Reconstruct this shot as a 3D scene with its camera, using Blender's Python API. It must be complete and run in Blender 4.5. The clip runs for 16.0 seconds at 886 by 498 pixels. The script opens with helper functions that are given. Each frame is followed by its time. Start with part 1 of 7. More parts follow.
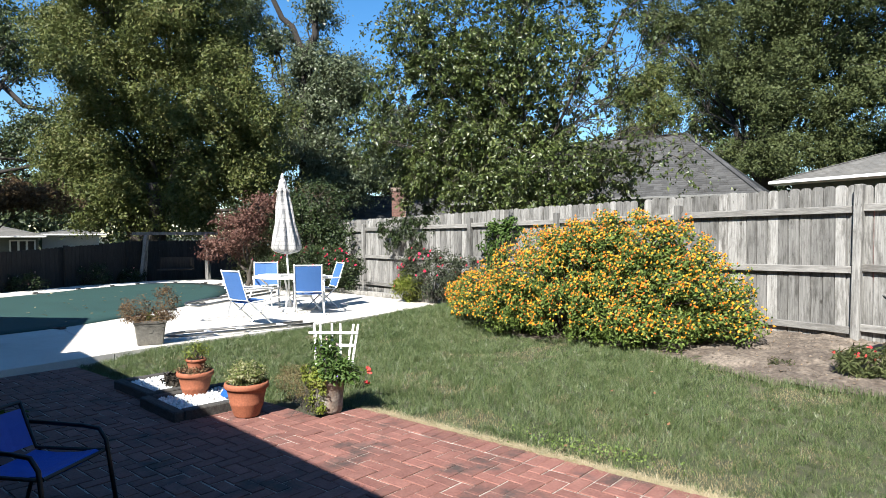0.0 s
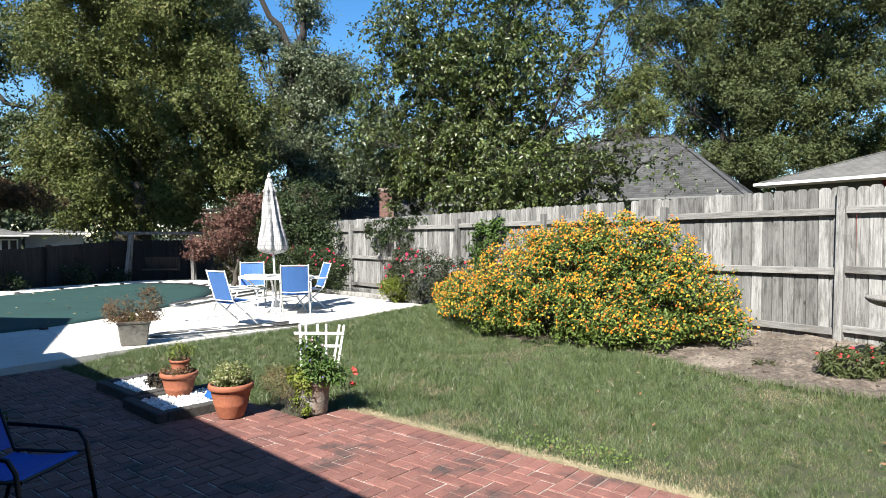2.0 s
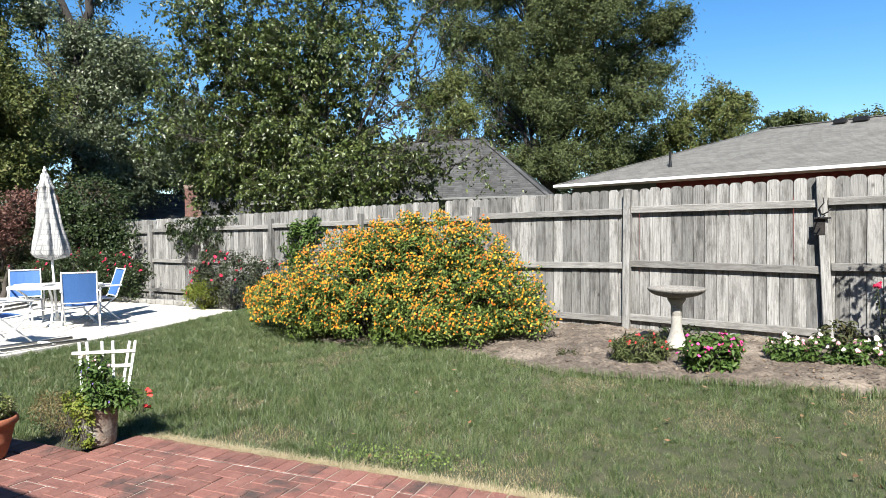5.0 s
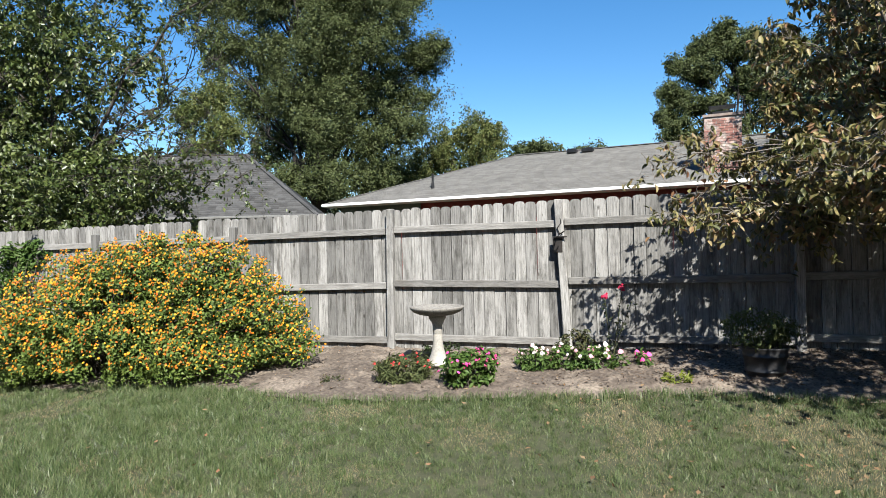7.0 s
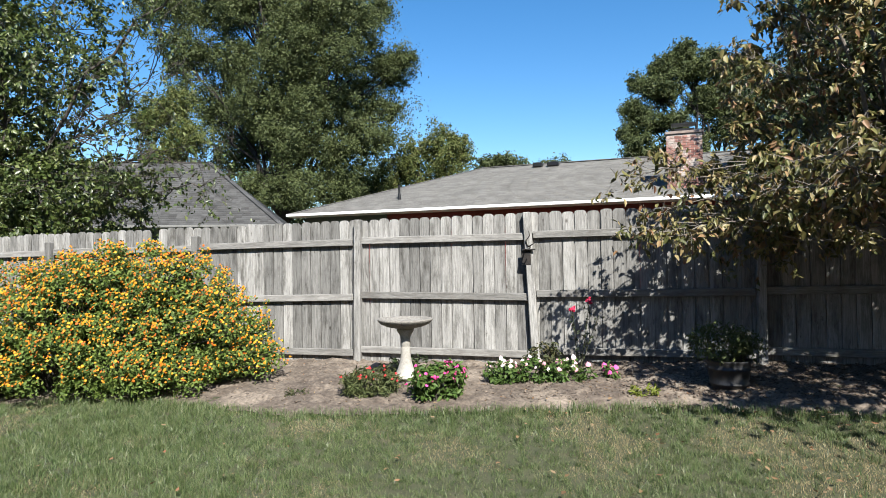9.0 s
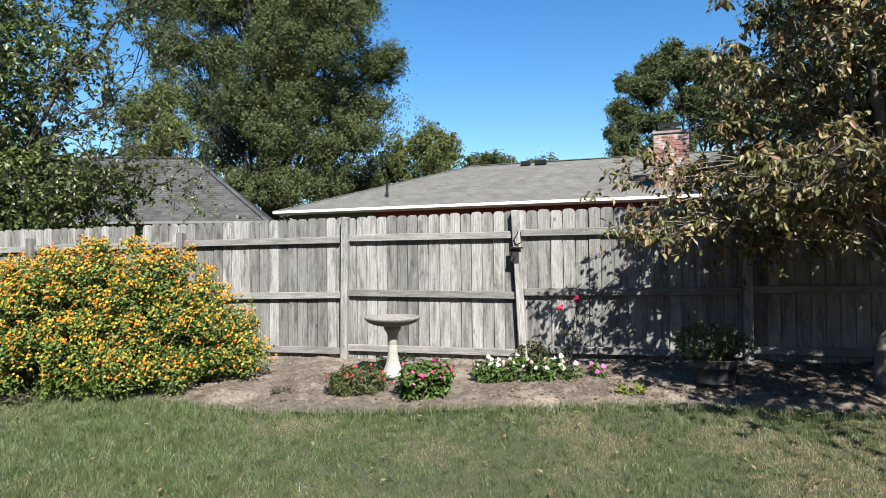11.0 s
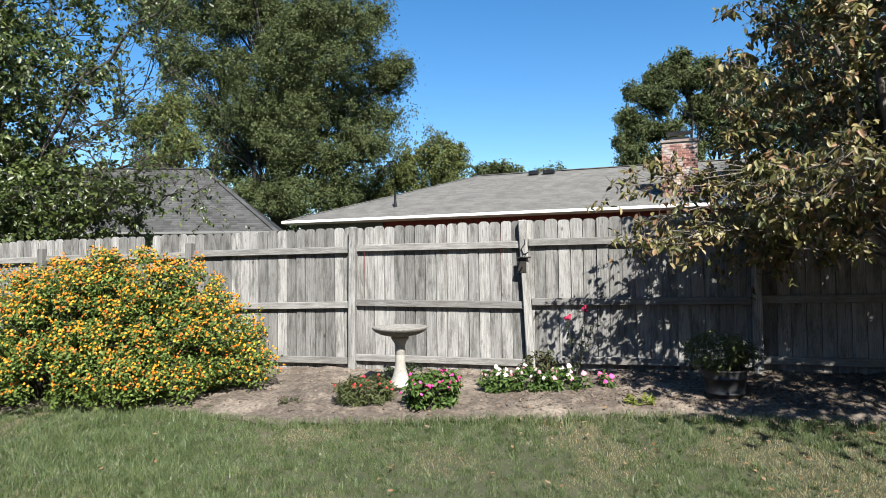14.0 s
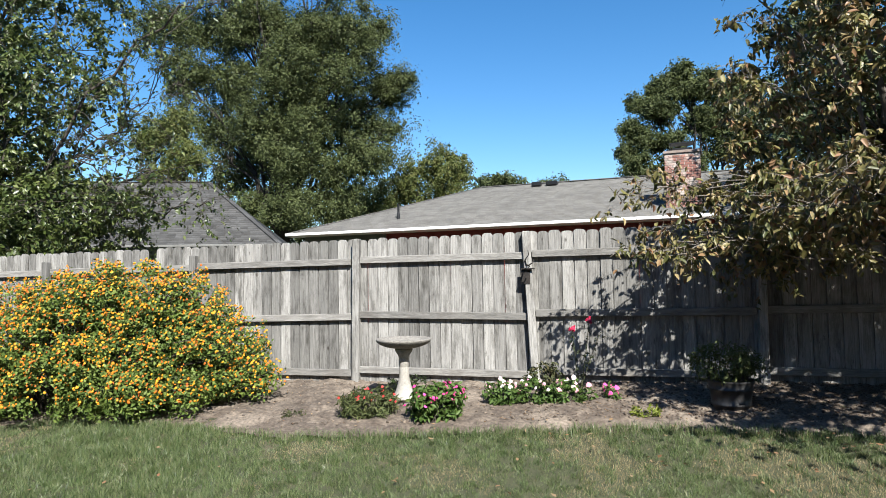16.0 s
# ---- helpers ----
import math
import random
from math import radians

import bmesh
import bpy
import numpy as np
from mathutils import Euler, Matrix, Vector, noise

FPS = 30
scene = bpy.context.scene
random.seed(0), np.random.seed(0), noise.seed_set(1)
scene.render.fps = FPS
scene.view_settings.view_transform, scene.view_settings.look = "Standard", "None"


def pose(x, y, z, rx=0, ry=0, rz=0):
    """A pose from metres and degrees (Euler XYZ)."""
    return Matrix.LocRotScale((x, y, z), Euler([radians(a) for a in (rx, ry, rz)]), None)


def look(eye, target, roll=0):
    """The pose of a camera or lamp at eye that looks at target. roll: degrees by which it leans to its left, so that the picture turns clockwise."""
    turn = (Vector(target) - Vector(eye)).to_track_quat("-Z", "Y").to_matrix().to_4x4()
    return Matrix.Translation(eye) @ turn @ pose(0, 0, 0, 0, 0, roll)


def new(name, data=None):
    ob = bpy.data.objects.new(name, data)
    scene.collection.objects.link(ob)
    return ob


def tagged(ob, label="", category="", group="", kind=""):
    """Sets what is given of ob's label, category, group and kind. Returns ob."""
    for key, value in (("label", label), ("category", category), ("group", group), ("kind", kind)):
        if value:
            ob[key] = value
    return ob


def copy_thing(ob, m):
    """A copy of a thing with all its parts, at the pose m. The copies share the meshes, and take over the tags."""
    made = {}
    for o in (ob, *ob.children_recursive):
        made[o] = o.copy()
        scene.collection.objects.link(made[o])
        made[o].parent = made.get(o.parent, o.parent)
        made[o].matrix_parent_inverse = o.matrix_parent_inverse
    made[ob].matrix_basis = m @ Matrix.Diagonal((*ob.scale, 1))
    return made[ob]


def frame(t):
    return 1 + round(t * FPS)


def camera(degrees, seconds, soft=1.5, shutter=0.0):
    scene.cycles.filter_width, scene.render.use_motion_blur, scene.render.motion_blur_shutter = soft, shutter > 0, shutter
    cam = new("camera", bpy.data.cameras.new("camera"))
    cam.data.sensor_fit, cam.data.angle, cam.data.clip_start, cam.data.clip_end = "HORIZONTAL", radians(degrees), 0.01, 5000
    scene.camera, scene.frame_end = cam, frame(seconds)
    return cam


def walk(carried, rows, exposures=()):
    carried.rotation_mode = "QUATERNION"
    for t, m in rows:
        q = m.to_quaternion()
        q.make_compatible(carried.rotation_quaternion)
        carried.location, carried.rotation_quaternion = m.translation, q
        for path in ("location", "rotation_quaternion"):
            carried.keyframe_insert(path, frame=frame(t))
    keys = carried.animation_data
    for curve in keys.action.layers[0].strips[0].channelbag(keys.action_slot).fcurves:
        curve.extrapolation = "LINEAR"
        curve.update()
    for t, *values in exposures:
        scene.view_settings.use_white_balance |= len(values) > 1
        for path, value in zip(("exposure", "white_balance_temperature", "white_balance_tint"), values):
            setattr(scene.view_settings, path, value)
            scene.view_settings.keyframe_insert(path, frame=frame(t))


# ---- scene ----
import collections
cam = camera(69.8, 16.0, soft=0.5)


def eye(x, y, z, yaw, pitch, roll):
    """Camera pose from its place and its yaw (left), pitch (up) and roll in degrees."""
    return pose(x, y, z, 90 + pitch, 0, yaw) @ pose(0, 0, 0, 0, 0, roll)


PATH = [
    (0.0, eye(0.063, -0.561, 1.517, 40.75, -1.21, -0.21)),
    (0.5, eye(0.062, -0.554, 1.517, 40.53, -1.19, -0.10)),
    (1.0, eye(0.062, -0.549, 1.521, 40.24, -1.19, 0.15)),
    (1.5, eye(0.060, -0.548, 1.511, 39.93, -1.12, 0.07)),
    (2.0, eye(0.064, -0.543, 1.515, 39.67, -1.15, -0.01)),
    (2.5, eye(0.058, -0.540, 1.516, 39.45, -1.18, -0.11)),
    (3.0, eye(0.051, -0.518, 1.518, 39.12, -1.37, 0.22)),
    (3.2, eye(0.059, -0.490, 1.524, 38.65, -1.53, -0.14)),
    (5.3, eye(-0.011, -0.347, 1.545, 20.50, -1.21, -0.71)),
    (5.5, eye(0.031, -0.329, 1.554, 18.51, -1.12, -0.91)),
    (6.0, eye(0.083, -0.206, 1.554, 12.12, -0.84, -1.26)),
    (6.5, eye(0.090, -0.125, 1.565, 7.12, -0.51, -0.39)),
    (7.0, eye(0.052, -0.053, 1.563, 3.22, -0.03, -1.52)),
    (7.5, eye(-0.004, -0.036, 1.560, 0.35, 0.22, -1.46)),
    (8.0, eye(-0.008, -0.021, 1.564, 0.70, 0.53, -1.56)),
    (8.5, eye(0.001, -0.003, 1.564, 0.40, 0.80, -0.91)),
    (9.0, eye(0.000, 0.000, 1.564, 0.00, 0.96, -0.97)),
    (11.5, eye(-0.005, 0.042, 1.561, -1.42, 0.76, -0.54)),
    (12.0, eye(-0.001, 0.039, 1.567, -1.63, 0.78, -0.48)),
    (12.5, eye(-0.003, 0.045, 1.567, -1.30, 0.86, -0.49)),
    (13.0, eye(0.007, 0.043, 1.561, -1.03, 1.02, -0.59)),
    (13.5, eye(0.008, 0.034, 1.565, -0.72, 1.25, -0.48)),
    (14.0, eye(0.008, 0.028, 1.567, -0.38, 1.63, -0.80)),
    (14.5, eye(0.007, 0.031, 1.567, -0.09, 2.02, -0.78)),
    (15.0, eye(0.012, 0.038, 1.562, -0.06, 2.35, -1.07)),
    (15.5, eye(0.004, 0.038, 1.563, -0.09, 2.57, -0.96)),
    (16.0, eye(0.007, 0.035, 1.564, -0.09, 2.70, -1.05)),
]
walk(cam, PATH, [(0.0, 1.55), (3.2, 1.55), (5.5, 1.46), (7.0, 1.41), (9.0, 1.43), (16.0, 1.43)])

# ---------- light ----------
SUN_EL, SHADE = radians(42), Vector((-0.28, 0.96, 0)).normalized()
world = bpy.data.worlds.new("sky")
scene.world = world
world.use_nodes = True
wt = world.node_tree
sky = wt.nodes.new("ShaderNodeTexSky")
sky.sky_type, sky.sun_disc, sky.sun_elevation = "NISHITA", False, SUN_EL
sky.sun_rotation = math.atan2(-SHADE.x, -SHADE.y)
sky.air_density, sky.dust_density, sky.ozone_density = 1.0, 0.3, 2.6
deep = wt.nodes.new("ShaderNodeHueSaturation")
deep.inputs["Saturation"].default_value = 1.32
wt.links.new(sky.outputs[0], deep.inputs["Color"])
wt.links.new(deep.outputs[0], wt.nodes["Background"].inputs[0])
wt.nodes["Background"].inputs[1].default_value = 0.069
sun = new("sun", bpy.data.lights.new("sun", "SUN"))
sun.data.energy, sun.data.angle, sun.data.color = 5.0, radians(0.53), (1.0, 0.965, 0.89)
sun.matrix_world = look((0, 0, 30), Vector((0, 0, 30)) + SHADE * math.cos(SUN_EL) - Vector((0, 0, math.sin(SUN_EL))))

# ---------- materials ----------


def nd(tree, kind, **inputs):
    n = tree.nodes.new(kind)
    for key, value in inputs.items():
        n.inputs[key.replace("_", " ")].default_value = value
    return n


def surface(name, c1, c2, scale=8.0, rough=0.8, stretch=(1, 1, 1), bump=0.3, fine=60.0, c3=None, spots=1.5, spot_lo=0.55, spot_hi=0.75,
            piece=0.0, island=0.0, local=False, grains=(0.78, 1.22), streak=None, metal=0.0, thin=0.0, spec=0.5, coat=0.0):
    """A worn surface: two colours mixed by a stretched noise, stains of a third, fine grain and bump, and variation from piece to piece."""
    m = bpy.data.materials.new(name)
    m.use_nodes = True
    t = m.node_tree
    out, bsdf = t.nodes["Material Output"], t.nodes["Principled BSDF"]
    link = t.links.new
    if local:
        place = t.nodes.new("ShaderNodeTexCoord").outputs["Object"]
        info = t.nodes.new("ShaderNodeObjectInfo")
        shift = nd(t, "ShaderNodeVectorMath")
        shift.operation = "ADD"
        far = nd(t, "ShaderNodeMath")
        far.operation = "MULTIPLY"
        link(info.outputs["Random"], far.inputs[0])
        far.inputs[1].default_value = 91.7
        link(place, shift.inputs[0])
        link(far.outputs[0], shift.inputs[1])
        place = shift.outputs[0]
    else:
        place = t.nodes.new("ShaderNodeNewGeometry").outputs["Position"]
    mapping = nd(t, "ShaderNodeMapping")
    mapping.inputs["Scale"].default_value = stretch
    link(place, mapping.inputs[0])
    big = nd(t, "ShaderNodeTexNoise", Scale=scale, Detail=6.0, Roughness=0.62)
    link(mapping.outputs[0], big.inputs["Vector"])
    ramp = t.nodes.new("ShaderNodeValToRGB")
    ramp.color_ramp.elements[0].position, ramp.color_ramp.elements[1].position = 0.32, 0.68
    ramp.color_ramp.elements[0].color, ramp.color_ramp.elements[1].color = (*c1, 1), (*c2, 1)
    link(big.outputs[0], ramp.inputs[0])
    colour = ramp.outputs[0]
    if c3:
        stain = nd(t, "ShaderNodeTexNoise", Scale=spots, Detail=5.0, Roughness=0.65)
        if streak:
            along = nd(t, "ShaderNodeMapping")
            along.inputs["Scale"].default_value = streak
            link(place, along.inputs[0])
            link(along.outputs[0], stain.inputs["Vector"])
        else:
            link(place, stain.inputs["Vector"])
        lim = nd(t, "ShaderNodeMapRange")
        lim.inputs[1].default_value, lim.inputs[2].default_value = spot_lo, spot_hi
        link(stain.outputs[0], lim.inputs[0])
        mix = t.nodes.new("ShaderNodeMix")
        mix.data_type = "RGBA"
        link(lim.outputs[0], mix.inputs[0])
        link(colour, mix.inputs[6])
        mix.inputs[7].default_value = (*c3, 1)
        colour = mix.outputs[2]
    grain = nd(t, "ShaderNodeTexNoise", Scale=fine, Detail=3.0)
    link(mapping.outputs[0], grain.inputs["Vector"])
    gain = nd(t, "ShaderNodeMapRange")
    gain.inputs[1].default_value, gain.inputs[2].default_value = 0.25, 0.75
    gain.inputs[3].default_value, gain.inputs[4].default_value = grains
    link(grain.outputs[0], gain.inputs[0])
    value = gain.outputs[0]
    for amount, source in ((piece, "piece"), (island, "island")):
        if amount:
            rnd = t.nodes.new("ShaderNodeObjectInfo").outputs["Random"] if source == "piece" else t.nodes.new("ShaderNodeNewGeometry").outputs["Random Per Island"]
            vary = nd(t, "ShaderNodeMapRange")
            vary.inputs[3].default_value, vary.inputs[4].default_value = 1 - amount, 1 + amount
            link(rnd, vary.inputs[0])
            mul = nd(t, "ShaderNodeMath")
            mul.operation = "MULTIPLY"
            link(value, mul.inputs[0])
            link(vary.outputs[0], mul.inputs[1])
            value = mul.outputs[0]
    hsv = nd(t, "ShaderNodeHueSaturation")
    link(colour, hsv.inputs["Color"])
    link(value, hsv.inputs["Value"])
    link(hsv.outputs[0], bsdf.inputs["Base Color"])
    bsdf.inputs["Roughness"].default_value = rough
    bsdf.inputs["Metallic"].default_value = metal
    bsdf.inputs["Specular IOR Level"].default_value = spec
    bsdf.inputs["Coat Weight"].default_value = coat
    if bump:
        b = nd(t, "ShaderNodeBump", Strength=bump, Distance=0.01)
        link(grain.outputs[0], b.inputs["Height"])
        link(b.outputs[0], bsdf.inputs["Normal"])
    if thin:
        through_light = t.nodes.new("ShaderNodeBsdfTranslucent")
        link(hsv.outputs[0], through_light.inputs[0])
        both = t.nodes.new("ShaderNodeMixShader")
        both.inputs[0].default_value = thin
        link(bsdf.outputs[0], both.inputs[1])
        link(through_light.outputs[0], both.inputs[2])
        link(both.outputs[0], out.inputs[0])
    return m


def leaf_surface(name, shades, rough=0.45, thin=0.3, patch=0.35, gloss=0.22):
    """Leaves: each takes its own shade of the ramp, drifting in patches over the crown; light passes through in part."""
    m = bpy.data.materials.new(name)
    m.use_nodes = True
    t = m.node_tree
    out, bsdf = t.nodes["Material Output"], t.nodes["Principled BSDF"]
    link = t.links.new
    geo = t.nodes.new("ShaderNodeNewGeometry")
    drift = nd(t, "ShaderNodeTexNoise", Scale=0.9, Detail=3.0)
    link(geo.outputs["Position"], drift.inputs["Vector"])
    mix = t.nodes.new("ShaderNodeMix")
    mix.inputs[0].default_value = patch
    link(geo.outputs["Random Per Island"], mix.inputs[2])
    link(drift.outputs[0], mix.inputs[3])
    ramp = t.nodes.new("ShaderNodeValToRGB")
    while len(ramp.color_ramp.elements) < len(shades):
        ramp.color_ramp.elements.new(0.5)
    for n, shade in enumerate(shades):
        ramp.color_ramp.elements[n].position = 0.12 + 0.76 * n / (len(shades) - 1)
        ramp.color_ramp.elements[n].color = (*shade, 1)
    link(mix.outputs[0], ramp.inputs[0])
    link(ramp.outputs[0], bsdf.inputs["Base Color"])
    bsdf.inputs["Roughness"].default_value = rough
    bsdf.inputs["Specular IOR Level"].default_value = gloss
    glow = t.nodes.new("ShaderNodeBsdfTranslucent")
    link(ramp.outputs[0], glow.inputs[0])
    both = t.nodes.new("ShaderNodeMixShader")
    both.inputs[0].default_value = thin
    link(bsdf.outputs[0], both.inputs[1])
    link(glow.outputs[0], both.inputs[2])
    link(both.outputs[0], out.inputs[0])
    return m


M_SOIL_GROUND = surface("lawn_soil", (0.026, 0.03, 0.013), (0.052, 0.054, 0.025), 14.0, 0.95, c3=(0.09, 0.075, 0.045), spots=2.2, spot_lo=0.58)
M_GRASS = leaf_surface("grass_blades", [(0.016, 0.034, 0.009), (0.042, 0.076, 0.021), (0.088, 0.128, 0.044), (0.134, 0.172, 0.074), (0.19, 0.195, 0.10)], 0.42, 0.3, 0.25, 0.5)
M_DRY = leaf_surface("dry_grass", [(0.19, 0.15, 0.078), (0.27, 0.22, 0.125), (0.35, 0.30, 0.19)], 0.7, 0.2)
M_STRAW = leaf_surface("straw_edge", [(0.26, 0.21, 0.12), (0.37, 0.315, 0.20), (0.47, 0.42, 0.30)], 0.7, 0.2)
M_BED = surface("bare_soil", (0.055, 0.041, 0.031), (0.125, 0.101, 0.081), 9.0, 0.95, bump=1.0, fine=30.0, c3=(0.18, 0.148, 0.118), spots=2.3, spot_lo=0.47, spot_hi=0.64, grains=(0.5, 1.4))
M_BRICK = surface("patio_brick", (0.149, 0.06, 0.048), (0.197, 0.0912, 0.072), 9.0, 0.85, piece=0.20, island=0.16, c3=(0.0576, 0.0408, 0.036), spots=2.6, spot_lo=0.53, spot_hi=0.68)
M_MORTAR = surface("mortar", (0.09, 0.062, 0.05), (0.42, 0.37, 0.32), 5.0, 0.95)
M_CONCRETE = surface("pool_concrete", (0.4588, 0.4292, 0.3848), (0.5328, 0.5106, 0.4662), 1.2, 0.9, bump=0.2, fine=90.0, c3=(0.37, 0.3404, 0.296), spots=0.7)
M_COVER = surface("pool_cover_cloth", (0.0072, 0.033, 0.03), (0.0108, 0.045, 0.0396), 1.0, 0.75, bump=0.1, fine=200.0)


def fence_wood():
    """Silver-grey boards: fine grain along the board, knots, dark mildew between the rails, each board in its own tone."""
    m = bpy.data.materials.new("weathered_fence_wood")
    m.use_nodes = True
    t = m.node_tree
    link, bsdf = t.links.new, t.nodes["Principled BSDF"]
    info = t.nodes.new("ShaderNodeObjectInfo")
    far = nd(t, "ShaderNodeMath")
    far.operation, far.inputs[1].default_value = "MULTIPLY", 91.7
    link(info.outputs["Random"], far.inputs[0])
    shift = nd(t, "ShaderNodeVectorMath")
    shift.operation = "ADD"
    link(t.nodes.new("ShaderNodeTexCoord").outputs["Object"], shift.inputs[0])
    link(far.outputs[0], shift.inputs[1])

    def pattern(scale, stretch, detail=4.0, rough=0.6, lo=0.3, hi=0.7, warp=0.0):
        mp = nd(t, "ShaderNodeMapping")
        mp.inputs["Scale"].default_value = stretch
        link(shift.outputs[0], mp.inputs[0])
        n = nd(t, "ShaderNodeTexNoise", Scale=scale, Detail=detail, Roughness=rough, Distortion=warp)
        link(mp.outputs[0], n.inputs["Vector"])
        r = nd(t, "ShaderNodeMapRange")
        r.inputs[1].default_value, r.inputs[2].default_value = lo, hi
        link(n.outputs[0], r.inputs[0])
        return r.outputs[0]

    def blend(fac, a, b):
        mix = t.nodes.new("ShaderNodeMix")
        mix.data_type = "RGBA"
        link(fac, mix.inputs[0])
        for socket, c in ((mix.inputs[6], a), (mix.inputs[7], b)):
            if isinstance(c, tuple):
                socket.default_value = (*c, 1)
            else:
                link(c, socket)
        return mix.outputs[2]

    grain = pattern(14.0, (6, 6, 0.22), 6.0, 0.65, 0.3, 0.7)
    colour = blend(grain, (0.128, 0.126, 0.121), (0.272, 0.268, 0.258))
    colour = blend(pattern(2.6, (3.2, 3.2, 0.7), 8.0, 0.75, 0.47, 0.66), colour, (0.0675, 0.0653, 0.06))
    colour = blend(pattern(22.0, (1.4, 1.4, 0.35), 4.0, 0.75, 0.60, 0.72), colour, (0.0638, 0.0607, 0.0555))
    colour = blend(pattern(40.0, (3.5, 3.5, 0.07), 3.0, 0.6, 0.62, 0.72), colour, (0.0562, 0.0525, 0.048))
    knots = t.nodes.new("ShaderNodeTexVoronoi")
    knots.inputs["Scale"].default_value = 3.1
    mp = nd(t, "ShaderNodeMapping")
    mp.inputs["Scale"].default_value = (1, 1, 0.62)
    link(shift.outputs[0], mp.inputs[0])
    link(mp.outputs[0], knots.inputs["Vector"])
    kr = nd(t, "ShaderNodeMapRange")
    kr.inputs[1].default_value, kr.inputs[2].default_value, kr.inputs[3].default_value, kr.inputs[4].default_value = 0.03, 0.075, 0.9, 0.0
    link(knots.outputs["Distance"], kr.inputs[0])
    colour = blend(kr.outputs[0], colour, (0.0413, 0.0368, 0.0315))
    vary = nd(t, "ShaderNodeMapRange")
    vary.inputs[3].default_value, vary.inputs[4].default_value = 0.62, 1.38
    link(info.outputs["Random"], vary.inputs[0])
    hsv = nd(t, "ShaderNodeHueSaturation")
    link(colour, hsv.inputs["Color"])
    link(vary.outputs[0], hsv.inputs["Value"])
    link(hsv.outputs[0], bsdf.inputs["Base Color"])
    bsdf.inputs["Roughness"].default_value = 0.92
    bsdf.inputs["Specular IOR Level"].default_value = 0.3
    b = nd(t, "ShaderNodeBump", Strength=0.45, Distance=0.006)
    link(grain, b.inputs["Height"])
    link(b.outputs[0], bsdf.inputs["Normal"])
    return m


M_WOOD = fence_wood()
M_SHINGLE = surface("grey_shingle", (0.0336, 0.0336, 0.0341), (0.0576, 0.0576, 0.0576), 2.5, 0.95, fine=25.0, island=0.32)
M_SHINGLE_B = surface("brown_grey_shingle", (0.088, 0.086, 0.082), (0.119, 0.116, 0.110), 2.0, 0.95, fine=25.0, island=0.14)
M_WHITE = surface("white_paint", (0.592, 0.592, 0.576), (0.656, 0.656, 0.64), 3.0, 0.55, bump=0.05)
M_REDBRICK = surface("red_house_brick", (0.134, 0.048, 0.0336), (0.192, 0.0816, 0.0576), 6.0, 0.9, island=0.25)
M_WALL_BRICK = surface("dark_red_brick", (0.15, 0.0263, 0.0225), (0.225, 0.045, 0.0375), 6.0, 0.9)
M_BARK = surface("bark", (0.0288, 0.024, 0.0192), (0.0672, 0.0576, 0.048), 6.0, 0.95, stretch=(4, 4, 0.8), bump=0.9, fine=18.0)
M_STONE = surface("cast_stone", (0.18, 0.174, 0.161), (0.27, 0.262, 0.247), 9.0, 0.92, bump=0.9, fine=90.0, c3=(0.0975, 0.0938, 0.0863), spots=6.0, spot_lo=0.52, spot_hi=0.7)
M_PALE_BARK = surface("pale_bark", (0.0975, 0.0863, 0.075), (0.18, 0.161, 0.139), 8.0, 0.9, stretch=(4, 4, 1), bump=0.6)

# ---------- mesh helpers ----------
RNG = np.random.default_rng(7)


def np_mesh(name, verts, faces, mats, mat_ids=None, smooth=False):
    """A mesh from arrays: faces all have the same number of corners."""
    me = bpy.data.meshes.new(name)
    verts, faces = np.asarray(verts, np.float32), np.asarray(faces, np.int32)
    me.vertices.add(len(verts))
    me.vertices.foreach_set("co", verts.ravel())
    k = faces.shape[1]
    me.loops.add(faces.size)
    me.loops.foreach_set("vertex_index", faces.ravel())
    me.polygons.add(len(faces))
    me.polygons.foreach_set("loop_start", np.arange(0, faces.size, k, dtype=np.int32))
    for m in mats if isinstance(mats, (list, tuple)) else [mats]:
        me.materials.append(m)
    if mat_ids is not None:
        me.polygons.foreach_set("material_index", np.asarray(mat_ids, np.int32))
    if smooth:
        me.polygons.foreach_set("use_smooth", np.ones(len(faces), bool))
    me.update(calc_edges=True)
    return me


def under(ob, parent):
    ob.parent = parent
    return ob


def part(name, bm, material, parent=None, label="", smooth=False):
    """Links a bmesh as one mesh object, under a thing or a part."""
    me = bpy.data.meshes.new(name)
    bmesh.ops.recalc_face_normals(bm, faces=bm.faces)
    if smooth:
        for f in bm.faces:
            f.smooth = True
    bm.to_mesh(me)
    bm.free()
    me.materials.append(material)
    ob = new(name, me)
    if parent is not None:
        ob.parent = parent
    return tagged(ob, label) if label else ob


def box(bm, x0, y0, z0, x1, y1, z1, m=None):
    made = bmesh.ops.create_cube(bm, size=1.0)["verts"]
    t = Matrix.Translation(((x0 + x1) / 2, (y0 + y1) / 2, (z0 + z1) / 2)) @ Matrix.Diagonal((x1 - x0, y1 - y0, z1 - z0, 1))
    bmesh.ops.transform(bm, matrix=(m @ t) if m else t, verts=made)
    return made


def bevelled(bm, width=0.005, segments=1):
    bmesh.ops.bevel(bm, geom=bm.edges[:], offset=width, segments=segments, affect="EDGES", profile=0.6)
    return bm


